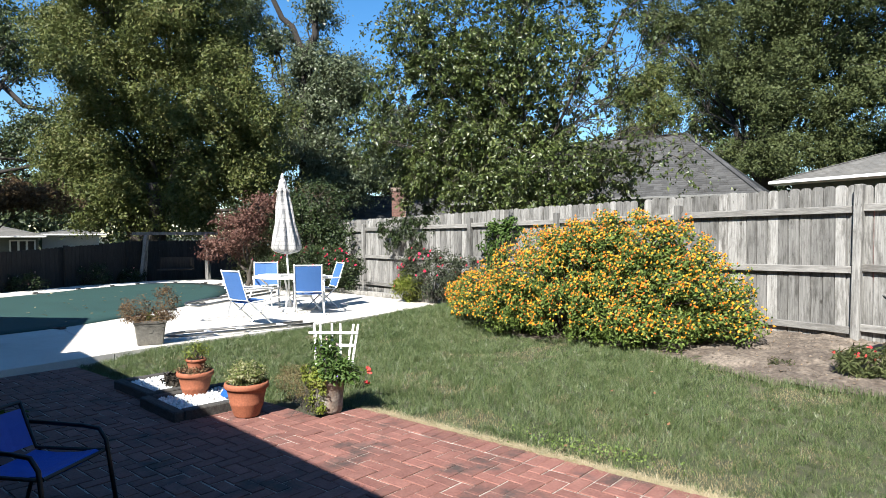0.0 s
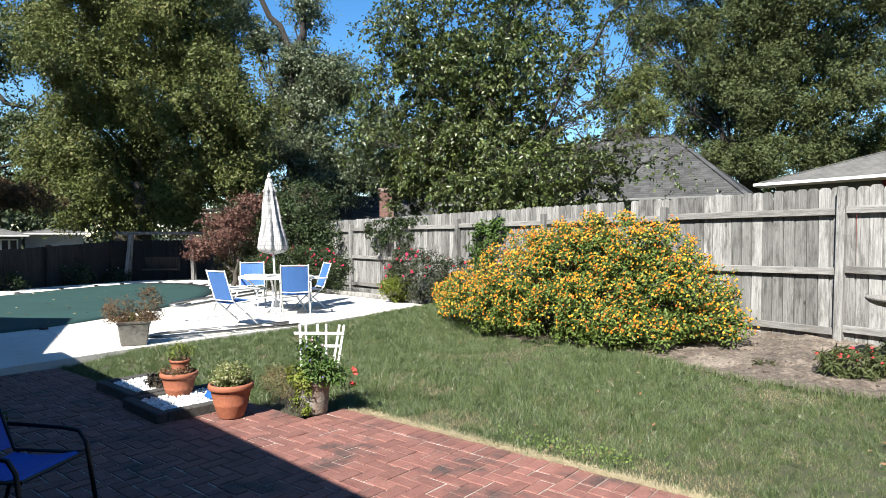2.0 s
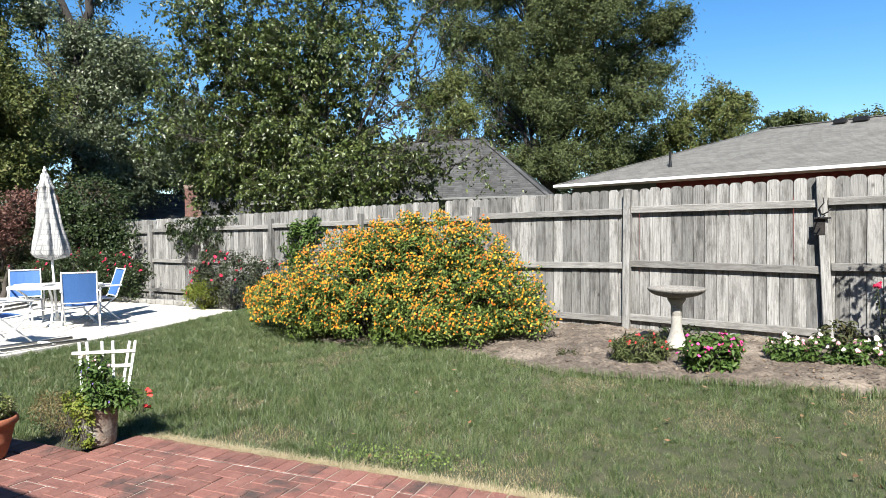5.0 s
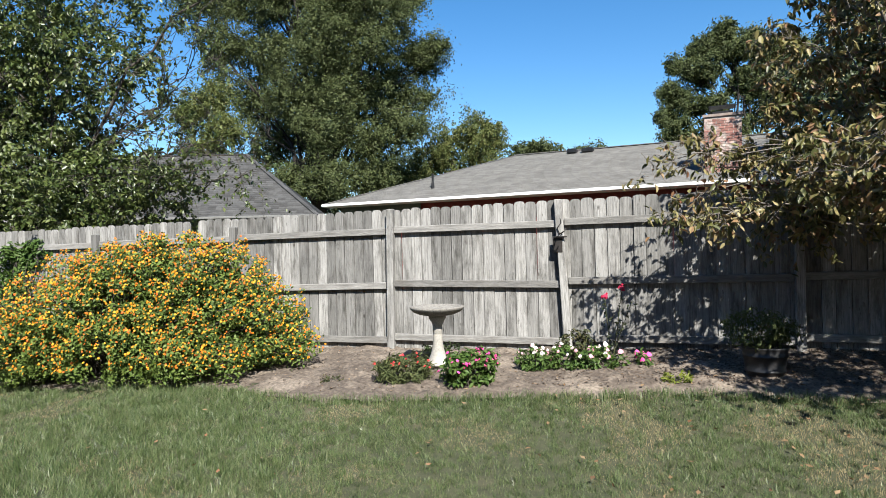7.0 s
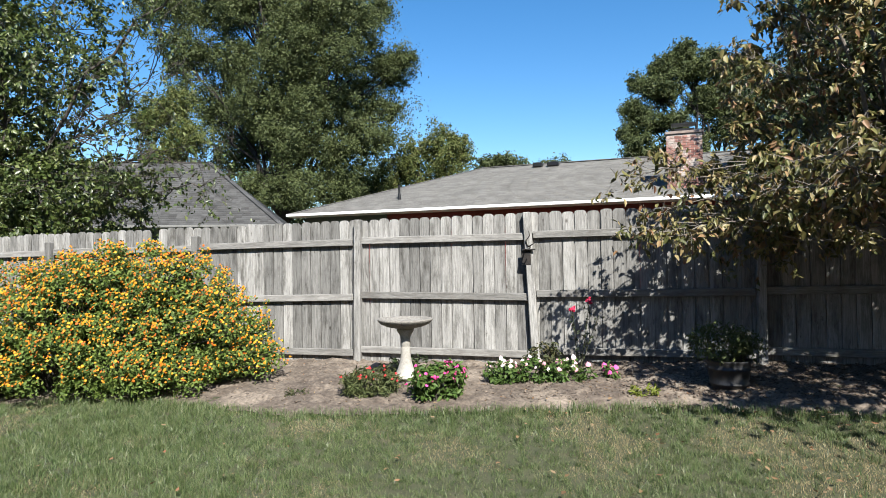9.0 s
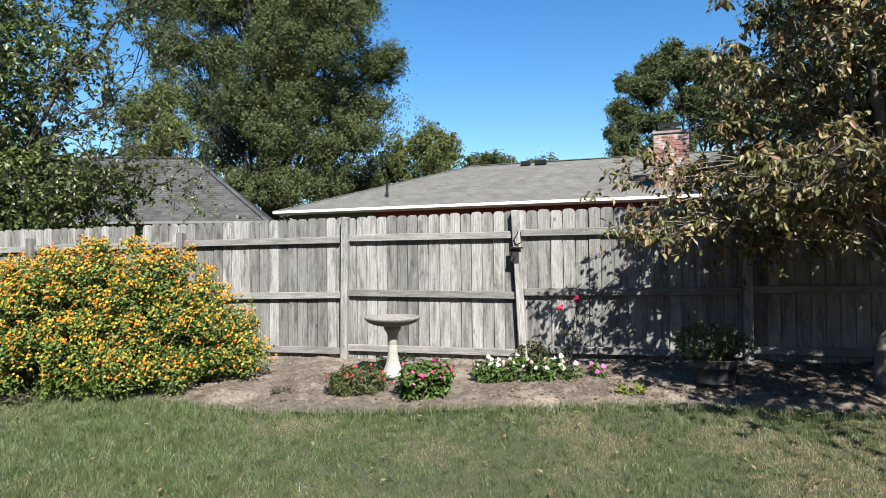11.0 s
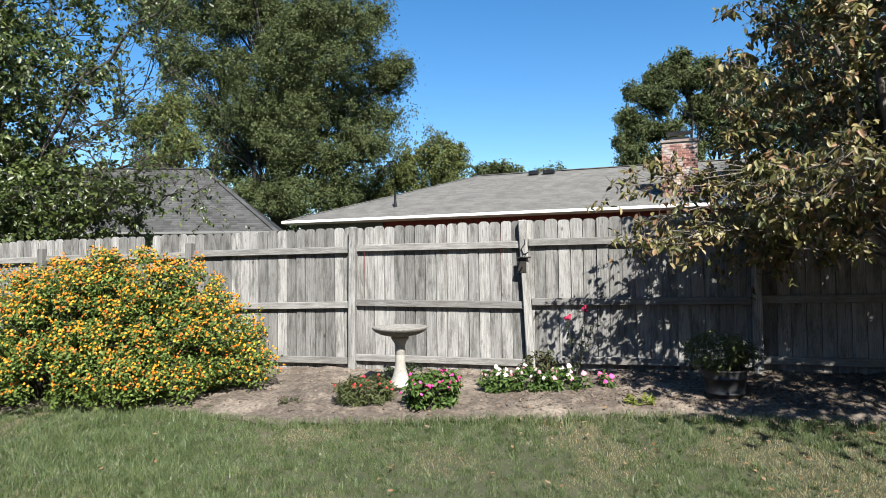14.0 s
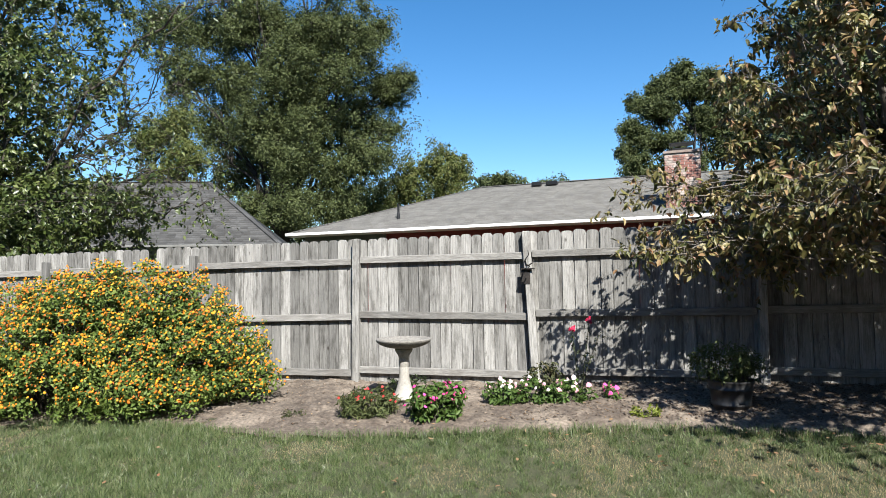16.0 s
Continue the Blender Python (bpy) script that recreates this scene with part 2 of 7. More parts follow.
def tube(bm, points, radii, sides=8, closed=False):
    """A round bar along points; radii: one number or one for each point."""
    points = [Vector(p) for p in points]
    n = len(points)
    if not hasattr(radii, "__len__"):
        radii = [radii] * n
    rings = []
    side = None
    for i, p in enumerate(points):
        a, b = points[max(i - 1, 0)], points[min(i + 1, n - 1)]
        d = (b - a).normalized()
        if side is None or abs(side.dot(d)) > 0.98:
            side = d.orthogonal().normalized()
        side = (side - d * side.dot(d)).normalized()
        up = d.cross(side)
        rings.append([bm.verts.new(p + (side * math.cos(2 * math.pi * k / sides) + up * math.sin(2 * math.pi * k / sides)) * radii[i]) for k in range(sides)])
    for r, q in zip(rings, rings[1:]):
        for k in range(sides):
            bm.faces.new((r[k], r[(k + 1) % sides], q[(k + 1) % sides], q[k]))
    bm.faces.new(rings[0][::-1])
    bm.faces.new(rings[-1])
    return bm


def lathe(bm, profile, sides=32, wobble=0.0, m=None):
    """A turned body from (radius, z) pairs, closed at both ends."""
    rings = []
    for r, z in profile:
        ring = []
        for k in range(sides):
            a = 2 * math.pi * k / sides
            v = Vector((r * math.cos(a), r * math.sin(a), z)) * 1.0
            if wobble:
                v *= 1 + wobble * noise.noise(v * 9)
            ring.append(bm.verts.new(m @ v if m else v))
        rings.append(ring)
    for a, b in zip(rings, rings[1:]):
        for k in range(sides):
            bm.faces.new((a[k], a[(k + 1) % sides], b[(k + 1) % sides], b[k]))
    bm.faces.new(rings[0][::-1])
    bm.faces.new(rings[-1])
    return bm


def thing(name, label, category, at=(0, 0, 0), group="", kind="", turn=0.0):
    ob = new(name)
    ob.matrix_world = pose(*at, 0, 0, turn)
    ob.empty_display_size = 0.1
    return tagged(ob, label, category, group, kind)


def leaf_arrays(places, size, droop=0.4, aspect=0.5, spread=1.0, rng=RNG, facing=None, full=False, slim=False):
    """Folded leaves of four corners at the given places, or of three (slim). facing: which way their upper sides lean; droop lets their tips hang."""
    n = len(places)
    up = rng.normal(size=(n, 3)) * spread
    if facing is not None:
        up += facing
    up /= np.linalg.norm(up, axis=1, keepdims=True) + 1e-9
    d = rng.normal(size=(n, 3))
    d[:, 2] -= droop * 1.4
    d -= up * (d * up).sum(1, keepdims=True)
    d /= np.linalg.norm(d, axis=1, keepdims=True) + 1e-9
    s = np.cross(d, up)
    length = (size * rng.uniform(0.65, 1.3, n))[:, None]
    w = length * aspect * 0.5
    mid = places + d * length * 0.45
    fold = up * w * 0.4
    if full:
        a, b = places + d * length * 0.28 + fold * 0.8, places + d * length * 0.66 + fold * 0.7 - up * length * 0.03
        verts = np.stack([places, a + s * w * 0.9, b + s * w * 0.8, places + d * length - up * length * 0.2, b - s * w * 0.8, a - s * w * 0.9], 1).reshape(-1, 3)
        base = np.arange(n)[:, None] * 6
        faces = np.concatenate([base + [0, 1, 2], base + [0, 2, 3], base + [0, 3, 4], base + [0, 4, 5]], 1).reshape(-1, 3)
        return verts, faces
    if slim:
        verts = np.stack([places - s * w, mid + s * w * 1.3 + fold, places + d * length], 1).reshape(-1, 3)
        return verts, np.arange(n * 3).reshape(-1, 3)
    verts = np.stack([places, mid + s * w + fold, places + d * length, mid - s * w + fold], 1).reshape(-1, 3)
    base = np.arange(n)[:, None] * 4
    faces = np.concatenate([base + [0, 1, 2], base + [0, 2, 3]], 1).reshape(-1, 3)
    return verts, faces


def in_ball(n, rng=RNG, hollow=0.0):
    """Places in a unit ball, drawn towards its skin by hollow."""
    v = rng.normal(size=(n, 3))
    v /= np.linalg.norm(v, axis=1, keepdims=True)
    r = rng.uniform(hollow**3, 1, n) ** (1 / 3)
    return v * r[:, None]


# ---------- the lie of the land ----------
FENCE_OUT, FENCE_ALONG, FENCE_AT = Vector((0.2312, 0.9729)), Vector((0.9729, -0.2312)), 7.948


def fence_place(u, s, z=0.0):
    """A place u metres along the side fence and s metres in front of it."""
    p = FENCE_ALONG * u + FENCE_OUT * (FENCE_AT - s)
    return Vector((p.x, p.y, z))


def ground_z(x, y):
    """The yard is level and rises to the side fence."""
    s = FENCE_AT - (x * 0.2312 + y * 0.9729)
    u = x * 0.9729 - y * 0.2312
    foot = np.clip(0.30 + 0.013 * u, 0.10, 0.40)
    k = np.clip(1 - s / 3.6, 0, 1)
    kerbside = 0.07 * np.clip((-5.8 - x) / 2, 0, 1) * np.clip((y - 2.45) / 0.8, 0, 1) * np.clip((FENCE_AT - 0.2312 * x - 0.9729 * y) / 2, 0, 1)
    return (foot * k * k * (3 - 2 * k) + kerbside) * np.clip((x + 9.0) / 0.7, 0, 1)


FENCE_TURN = math.degrees(math.atan2(-0.2312, 0.9729))

# ---------- ground, bed, patio, deck ----------


def bed_front(x):
    """The front edge of the flower bed along the side fence."""
    return np.interp(x, [-8.6, -7.6, -6.8, -5.9, -5.0, -3.9, -2.78, -1.64, -0.43, 0.6, 1.17, 1.95, 2.66, 4.5, 7.0, 12.0],
                     [9.30, 8.75, 8.05, 7.40, 7.10, 7.05, 6.75, 6.26, 6.14, 6.10, 6.03, 5.97, 5.80, 5.25, 4.60, 3.3])


def patio_back(x):
    """The lawn edge of the brick patio."""
    return np.where(x < -4.991, 2.246, np.where(x < -4.159, 2.766, 3.190))


def build_ground():
    near = np.arange(-24, 24.01, 0.4)
    far = np.array([-3000, -900, -300, -120, -60, -40, -30.0])
    xs = np.concatenate([far, near, -far[::-1]])
    gx, gy = np.meshgrid(xs, xs, indexing="ij")
    bumps = np.array([noise.noise(Vector((x * 0.35, y * 0.35, 0))) for x, y in zip(gx.ravel(), gy.ravel())]).reshape(gx.shape)
    gz = ground_z(gx, gy) - 0.045 + 0.012 * bumps
    n = len(xs)
    i = np.arange(n * n).reshape(n, n)
    faces = np.stack([i[:-1, :-1], i[1:, :-1], i[1:, 1:], i[:-1, 1:]], -1).reshape(-1, 4)
    ob = new("ground", np_mesh("ground", np.stack([gx, gy, gz], -1).reshape(-1, 3), faces, M_SOIL_GROUND, smooth=True))
    tagged(ob, "earth of the back yard under thin grass", "ground", kind="structure")


build_ground()


def bed_z(x, y):
    """The uneven soil of the bed."""
    return float(ground_z(x, y)) - 0.005 + 0.030 * noise.noise(Vector((x * 1.7, y * 1.7, 2))) + 0.034 * noise.noise(Vector((x * 5, y * 5, 4))) + 0.026 * noise.noise(Vector((x * 11, y * 11, 9)))


def build_bed():
    xs = np.arange(-5.5, 9.5, 0.045)
    rows = 64
    verts = []
    for x in xs:
        y0 = float(bed_front(x)) + 0.05 * noise.noise(Vector((x * 2.3, 5, 0))) + 0.02 * noise.noise(Vector((x * 11, 5, 0)))
        y1 = (FENCE_AT + 0.5 - x * 0.2312) / 0.9729
        for k in range(rows):
            f = k / (rows - 1)
            y = y0 + (y1 - y0) * f
            verts.append((x, y, bed_z(x, y) - 0.03 * max(0, 1 - f * 6)))
    i = np.arange(len(xs) * rows).reshape(len(xs), rows)
    faces = np.stack([i[:-1, :-1], i[1:, :-1], i[1:, 1:], i[:-1, 1:]], -1).reshape(-1, 4)
    ob = new("flower_bed", np_mesh("flower_bed", verts, faces, M_BED, smooth=True))
    tagged(ob, "bare light brown soil bed along the fence", "flower bed", kind="structure")


build_bed()

pool_deck = thing("pool_deck", "pale concrete pool deck with cut joints", "deck", kind="structure")
DECK_Z = 0.07
POOL = [(-11.2, -6.0), (-10.95, 0.5), (-11.0, 2.3), (-11.35, 3.7), (-12.5, 5.8), (-13.9, 7.4), (-15.4, 8.6), (-17.0, 9.25), (-18.6, 9.2),
        (-19.35, 8.4), (-19.0, 6.8), (-17.9, 4.4), (-17.2, 2.0), (-17.2, -6.0)]
DECK = [(-8.05, -6.0), (-8.05, 1.5), (-8.2, 3.0), (-8.25, 5.8), (-8.45, 7.6), (-8.75, 9.5), (-9.6, 9.75), (-11.2, 9.85), (-13.2, 10.0), (-15.2, 10.5), (-17.2, 10.75),
        (-19.6, 10.5), (-20.7, 9.2), (-20.3, 6.5), (-19.2, 4.0), (-18.6, 2.0), (-18.6, -6.0)]


def slab(outline, z0, z1):
    bm = bmesh.new()
    low = [bm.verts.new((x, y, z0)) for x, y in outline]
    top = [bm.verts.new((x, y, z1)) for x, y in outline]
    n = len(outline)
    for k in range(n):
        bm.faces.new((low[k], low[(k + 1) % n], top[(k + 1) % n], top[k]))
    bm.faces.new(top)
    bm.faces.new(low[::-1])
    return bm


JOINTS = [-6.5, -1.0, 1.75, 4.3, 6.9, 8.9, 11.0]
for y0, y1 in zip(JOINTS, JOINTS[1:]):
    piece = slab(DECK, -0.08, DECK_Z)
    for y, keep in ((y0 + 0.006, -1), (y1 - 0.006, 1)):
        cut = bmesh.ops.bisect_plane(piece, geom=piece.verts[:] + piece.edges[:] + piece.faces[:], plane_co=(0, y, 0), plane_no=(0.12, 1, 0), clear_outer=keep > 0, clear_inner=keep < 0)
        bmesh.ops.holes_fill(piece, edges=[e for e in piece.edges if e.is_boundary])
    if piece.faces:
        part("slab", piece, M_CONCRETE, pool_deck)


def build_cover():
    cx, cy = -14.6, 3.6
    rings = 9
    bm = bmesh.new()
    pts = []
    n = len(POOL)
    for k in range(n):
        for f in (0, 0.25, 0.5, 0.75):
            p = [Vector(POOL[(k + j) % n]) for j in (-1, 0, 1, 2)]
            a = 0.5 * ((2 * p[1]) + (p[2] - p[0]) * f + (2 * p[0] - 5 * p[1] + 4 * p[2] - p[3]) * f * f + (3 * p[1] - p[0] - 3 * p[2] + p[3]) * f**3)
            pts.append(a)
    loops = []
    for r in range(rings + 1):
        g = 1 - r / rings * 0.97
        loops.append([bm.verts.new((cx + (p.x - cx) * g, cy + (p.y - cy) * g, DECK_Z + 0.016 + 0.006 * noise.noise(Vector((p.x * g, p.y * g, 1))))) for p in pts])
    for a, b in zip(loops, loops[1:]):
        for k in range(len(pts)):
            bm.faces.new((a[k], a[(k + 1) % len(pts)], b[(k + 1) % len(pts)], b[k]))
    bm.faces.new(loops[-1])
    edge = [bm.verts.new((v.co.x, v.co.y, DECK_Z + 0.002)) for v in loops[0]]
    for k in range(len(pts)):
        bm.faces.new((edge[k], edge[(k + 1) % len(pts)], loops[0][(k + 1) % len(pts)], loops[0][k]))
    return bm


pool_cover = part("pool_cover", build_cover(), M_COVER, None, smooth=True)
tagged(pool_cover, "dark green winter cover stretched over the pool", "pool cover")
STRAP = bmesh.new()
box(STRAP, -0.03, -0.06, 0.0, 0.03, 0.22, 0.012)
box(STRAP, -0.05, 0.20, 0.0, 0.05, 0.27, 0.03)
STRAP_MESH = bpy.data.meshes.new("strap")
STRAP.to_mesh(STRAP_MESH)
STRAP.free()
STRAP_MESH.materials.append(surface("black_webbing", (0.009, 0.009, 0.00975), (0.0225, 0.0225, 0.024), 8.0, 0.7))
for k in range(1, 13):
    a, b = Vector(POOL[k]), Vector(POOL[(k + 1) % len(POOL)])
    d = b - a
    for f in ((0.25, 0.75) if d.length > 1.6 else (0.5,)):
        p = a + d * f
        strap = under(new("strap", STRAP_MESH), pool_cover)
        strap.matrix_world = pose(p.x, p.y, DECK_Z + 0.006, 0, 0, math.degrees(math.atan2(d.y, d.x)) + 180)

# ---------- fences ----------
fence = thing("fence", "grey weathered wooden privacy fence with dog-ear boards", "fence", kind="structure")


def fence_top(u):
    return 2.12 + 0.0115 * (u + 2.0)


def board_mesh(width, height, thick=0.020, ear=0.046, rebate=0.003):
    """A board with rounded shoulders; its front is a little narrower than its back, which closes the joint."""
    bm = bmesh.new()

    def ring(w, y):
        pts = [(-w, 0), (w, 0), (w, height - ear), (w - ear * 0.22, height - ear * 0.4), (w - ear * 0.6, height - ear * 0.08), (w - ear, height),
               (-w + ear, height), (-w + ear * 0.6, height - ear * 0.08), (-w + ear * 0.22, height - ear * 0.4), (-w, height - ear)]
        return [bm.verts.new((x, y, z)) for x, z in pts]

    w = width / 2
    rings = [ring(w - rebate, -thick), ring(w - rebate, -0.005), ring(w, -0.005), ring(w, 0)] if rebate else [ring(w, -thick), ring(w, 0)]
    n = len(rings[0])
    for a, b in zip(rings, rings[1:]):
        for k in range(n):
            bm.faces.new((a[k], a[(k + 1) % n], b[(k + 1) % n], b[k]))
    bm.faces.new(rings[0][::-1])
    bm.faces.new(rings[-1])
    bmesh.ops.recalc_face_normals(bm, faces=bm.faces)
    me = bpy.data.meshes.new("board")
    bm.to_mesh(me)
    bm.free()
    me.materials.append(M_WOOD)
    return me


def block_mesh(name, x, y, z, material, bev=0.006):
    bm = bmesh.new()
    box(bm, -x / 2, -y, 0, x / 2, 0, z)
    bevelled(bm, bev)
    me = bpy.data.meshes.new(name)
    bm.to_mesh(me)
    bm.free()
    me.materials.append(material)
    return me


POSTS = [-17.5, -15.1, -12.8, -10.45, -7.9, -5.43, -3.05, -0.70, 1.84, 4.28, 6.72, 9.2, 11.6]
BOARD_NARROW, BOARD_WIDE = [board_mesh(0.1415, h, rebate=r) for h, r in ((1.96, 0.004), (1.99, 0.005), (2.02, 0.0075), (1.97, 0.006))] + [board_mesh(0.1415, 1.98, 0.024, rebate=0.0095)], [board_mesh(0.1550, h, rebate=r) for h, r in ((1.96, 0.005), (2.00, 0.007), (1.98, 0.004))] + [board_mesh(0.1550, 1.97, 0.024, rebate=0.0105)]
u = -17.6
while u < 12:
    wide = u > -0.62
    pitch = 0.150 if wide else 0.1385
    mesh = random.choice(BOARD_WIDE if wide else BOARD_NARROW)
    height = max(v.co.z for v in mesh.vertices)
    top = fence_top(u) + random.uniform(-0.012, 0.012)
    if abs(u + 6.27) < 0.07:
        top -= 0.17
    b = under(new("board", mesh), fence)
    lean = random.gauss(0, 0.10)
    b.matrix_world = Matrix.Translation(fence_place(u + pitch / 2, random.uniform(-0.003, 0.003), top - height)) @ pose(0, 0, 0, 0, lean, FENCE_TURN + random.gauss(0, 0.7))
    u += pitch + random.uniform(0.0, 0.004 if wide else 0.0006)
POST_MESH = block_mesh("post", 0.095, 0.095, 2.2, M_WOOD, 0.008)
for n, u in enumerate(POSTS):
    p = under(new("post", POST_MESH), fence)
    lean = -2.6 if u == -0.70 else (1.0 if u == -3.05 else random.gauss(0, 0.5))
    top = fence_top(u) - (0.0 if u > -4 else 0.13)
    p.matrix_world = Matrix.Translation(fence_place(u, 0.03, top - 2.2)) @ pose(0, 0, 0, 0, lean, FENCE_TURN)
RAILS = {}
for a, b in zip(POSTS, POSTS[1:]):
    for h in (1.83, 1.10, 0.39):
        # the post that leans takes the rails' ends with it
        a1, b1 = (c - 0.045 * h if c == -0.70 else c for c in (a, b))
        length = round(b1 - a1 - 0.10, 2)
        if length not in RAILS:
            RAILS[length] = block_mesh("rail", length, 0.045, 0.09, surface("rail_wood", (0.11, 0.107, 0.101), (0.221, 0.216, 0.206), 4.0, 0.9, stretch=(0.9, 9, 9), bump=0.6,
                                       fine=22.0, c3=(0.1152, 0.1056, 0.096), spots=1.8, spot_lo=0.53, spot_hi=0.72, piece=0.2, local=True) if not RAILS else list(RAILS.values())[0].materials[0])
        mid = (a1 + b1) / 2
        tip = random.gauss(0, 0.35) + (0.6 if (h < 0.5 and -3.1 < a < -3) else 0)
        r = under(new("rail", RAILS[length]), fence)
        r.matrix_world = Matrix.Translation(fence_place(mid, 0.036, h - 0.045 + 0.0115 * (mid + 2))) @ pose(0, 0, 0, 0, tip, FENCE_TURN)

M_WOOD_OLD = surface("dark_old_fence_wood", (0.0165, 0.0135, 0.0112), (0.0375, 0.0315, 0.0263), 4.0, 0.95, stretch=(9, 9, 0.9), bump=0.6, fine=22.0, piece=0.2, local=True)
back_fence = thing("fence", "old dark brown board fence behind the pool", "fence", kind="structure")
BACK_LINE = [Vector((-18.4, -6.0)), Vector((-19.9, 4.2)), Vector((-22.1, 9.3)), Vector((-22.4, 13.6))]
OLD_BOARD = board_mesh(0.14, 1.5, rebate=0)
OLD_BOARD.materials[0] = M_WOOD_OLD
for a, b in zip(BACK_LINE, BACK_LINE[1:]):
    d = b - a
    for k in range(int(d.length / 0.146)):
        p = a + d * ((k + 0.5) * 0.146 / d.length)
        o = under(new("board", OLD_BOARD), back_fence)
        o.matrix_world = pose(p.x, p.y, -0.12 - 0.32 * min(1, max(0, (9.3 - p.y) / 6)) + random.uniform(-0.01, 0.01), 0, 0, math.degrees(math.atan2(d.y, d.x)))
    for k in range(int(d.length / 2.4) + 1):
        p = a + d * (k * 2.4 / d.length)
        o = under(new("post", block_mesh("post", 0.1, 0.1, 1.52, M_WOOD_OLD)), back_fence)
        o.matrix_world = pose(p.x + 0.08, p.y - 0.03, -0.1 - 0.32 * min(1, max(0, (9.3 - p.y) / 6)), 0, 0, math.degrees(math.atan2(d.y, d.x)))

# ---------- houses ----------


def shingled(name, el, er, rl, rr, material, parent, row=0.14, tab=0.30):
    """A roof plane of overlapping shingle tabs between its eave (el, er) and its ridge (rl, rr)."""
    el, er, rl, rr = (np.array(p, float) for p in (el, er, rl, rr))
    slope = np.linalg.norm((rl + rr) / 2 - (el + er) / 2)
    rows = int(slope / row)
    along = (er - el) / np.linalg.norm(er - el)
    normal = np.cross(er - el, (rl + rr) / 2 - (el + er) / 2)
    normal /= np.linalg.norm(normal)
    if normal[2] < 0:
        normal = -normal
    verts, faces = [], []
    for k in range(rows + 1):
        f0, f1 = min(1, k / rows), min(1, (k + 1.12) / rows)
        a0, b0, a1 = el + (rl - el) * f0, er + (rr - er) * f0, el + (rl - el) * f1
        width = (b0 - a0) @ along
        x = -(k % 2) * tab / 2 + (k * 0.37 % 1) * 0.1
        up = (rl + rr) / 2 - (el + er) / 2
        up = up / np.linalg.norm(up)
        rise = np.linalg.norm(up * row * 1.12)
        base = el + up * row * k
        off = (a0 - base) @ along
        while x < width:
            x0, x1 = max(x, 0) + 0.004, min(x + tab, width) - 0.004
            if x1 > x0 + 0.02:
                i = len(verts)
                p0, p1 = base + along * (off + x0), base + along * (off + x1)
                lift = normal * 0.012
                verts += [p0, p1, p0 + lift, p1 + lift, p1 + up * rise + normal * 0.002, p0 + up * rise + normal * 0.002]
                faces += [(i, i + 1, i + 3, i + 2), (i + 2, i + 3, i + 4, i + 5)]
            x += tab
    ob = under(new(name, np_mesh(name, verts, faces, material)), parent)
    return tagged(ob, kind="stuff")


def solid(points, faces):
    bm = bmesh.new()
    v = [bm.verts.new(p) for p in points]
    for f in faces:
        bm.faces.new([v[k] for k in f])
    return bm


def hip_house(label, corner, turn, length, depth, wall_h, eave_z, rise, roof_mat, wall_mat, trim=M_WHITE, over=0.45):
    """A one-storey house whose front right eave corner stands at corner; its front runs to the left (length) and it goes back by depth."""
    h = thing("house", label, "house", (corner[0], corner[1], 0), turn=turn)
    wall = bmesh.new()
    box(wall, -length + over, over, -0.3, -over, depth - over, eave_z - 0.05)
    part("wall", wall, wall_mat, h)
    k = depth / 2
    e = [(-length, 0, eave_z), (0, 0, eave_z), (0, depth, eave_z), (-length, depth, eave_z)]
    r = [(-length + k, k, eave_z + rise), (-k, k, eave_z + rise)]
    roof = part("roof", solid(e + r + [(x, y, z - 0.03) for x, y, z in e], [(0, 1, 5, 4), (1, 2, 5), (2, 3, 4, 5), (3, 0, 4), (6, 9, 8, 7), (0, 6, 7, 1), (1, 7, 8, 2), (2, 8, 9, 3), (3, 9, 6, 0)]), roof_mat, h)
    shingled("shingle", e[0], e[1], r[0], r[1], roof_mat, roof)
    shingled("shingle", e[1], e[2], r[1], r[1], roof_mat, roof)
    cap = bmesh.new()
    for a, b in ((r[0], r[1]), (e[1], r[1]), (e[0], r[0])):
        a, b = Vector(a), Vector(b)
        count = int((b - a).length / 0.3)
        for j in range(count):
            c = a + (b - a) * ((j + 0.5) / count)
            m = Matrix.Translation(c + Vector((0, 0, 0.012))) @ (b - a).to_track_quat("X", "Z").to_matrix().to_4x4()
            box(cap, -0.16, -0.11, -0.012, 0.16, 0.11, 0.012, m)
    tagged(part("ridge_cap", cap, roof_mat, roof), kind="stuff")
    gutter = bmesh.new()
    box(gutter, -length, -0.11, eave_z - 0.085, 0.0, -0.004, eave_z + 0.01)
    bevelled(gutter, 0.015)
    part("gutter", gutter, trim, h)
    soffit = bmesh.new()
    box(soffit, -length + 0.02, 0.002, eave_z - 0.10, -0.02, over, eave_z - 0.06)
    part("soffit", soffit, trim, h)
    return h


M_SIDING = surface("dim_green_siding", (0.084, 0.0892, 0.0735), (0.115, 0.121, 0.105), 3.0, 0.8)
house_a = hip_house("one-storey house with a grey shingled hip roof", (-6.1, 24.0), 7, 14.0, 6.8, 2.8, 3.0, 2.86, M_SHINGLE, M_SIDING, surface("dark_gutter", (0.105, 0.105, 0.0998), (0.137, 0.137, 0.131), 3.0, 0.6))
house_b = hip_house("red brick house with brown-grey hip roof and white gutter", (17.45, 12.7), -20.0, 24.0, 10.4, 2.8, 3.13, 1.87, M_SHINGLE_B, M_WALL_BRICK)

panel = bmesh.new()
box(panel, -23.56, 0.40, 2.2, -20.6, 0.446, 3.03)
part("wall_panel", panel, M_SIDING, house_b, "grey-green painted boarding under the eave")

# ---------- trees ----------


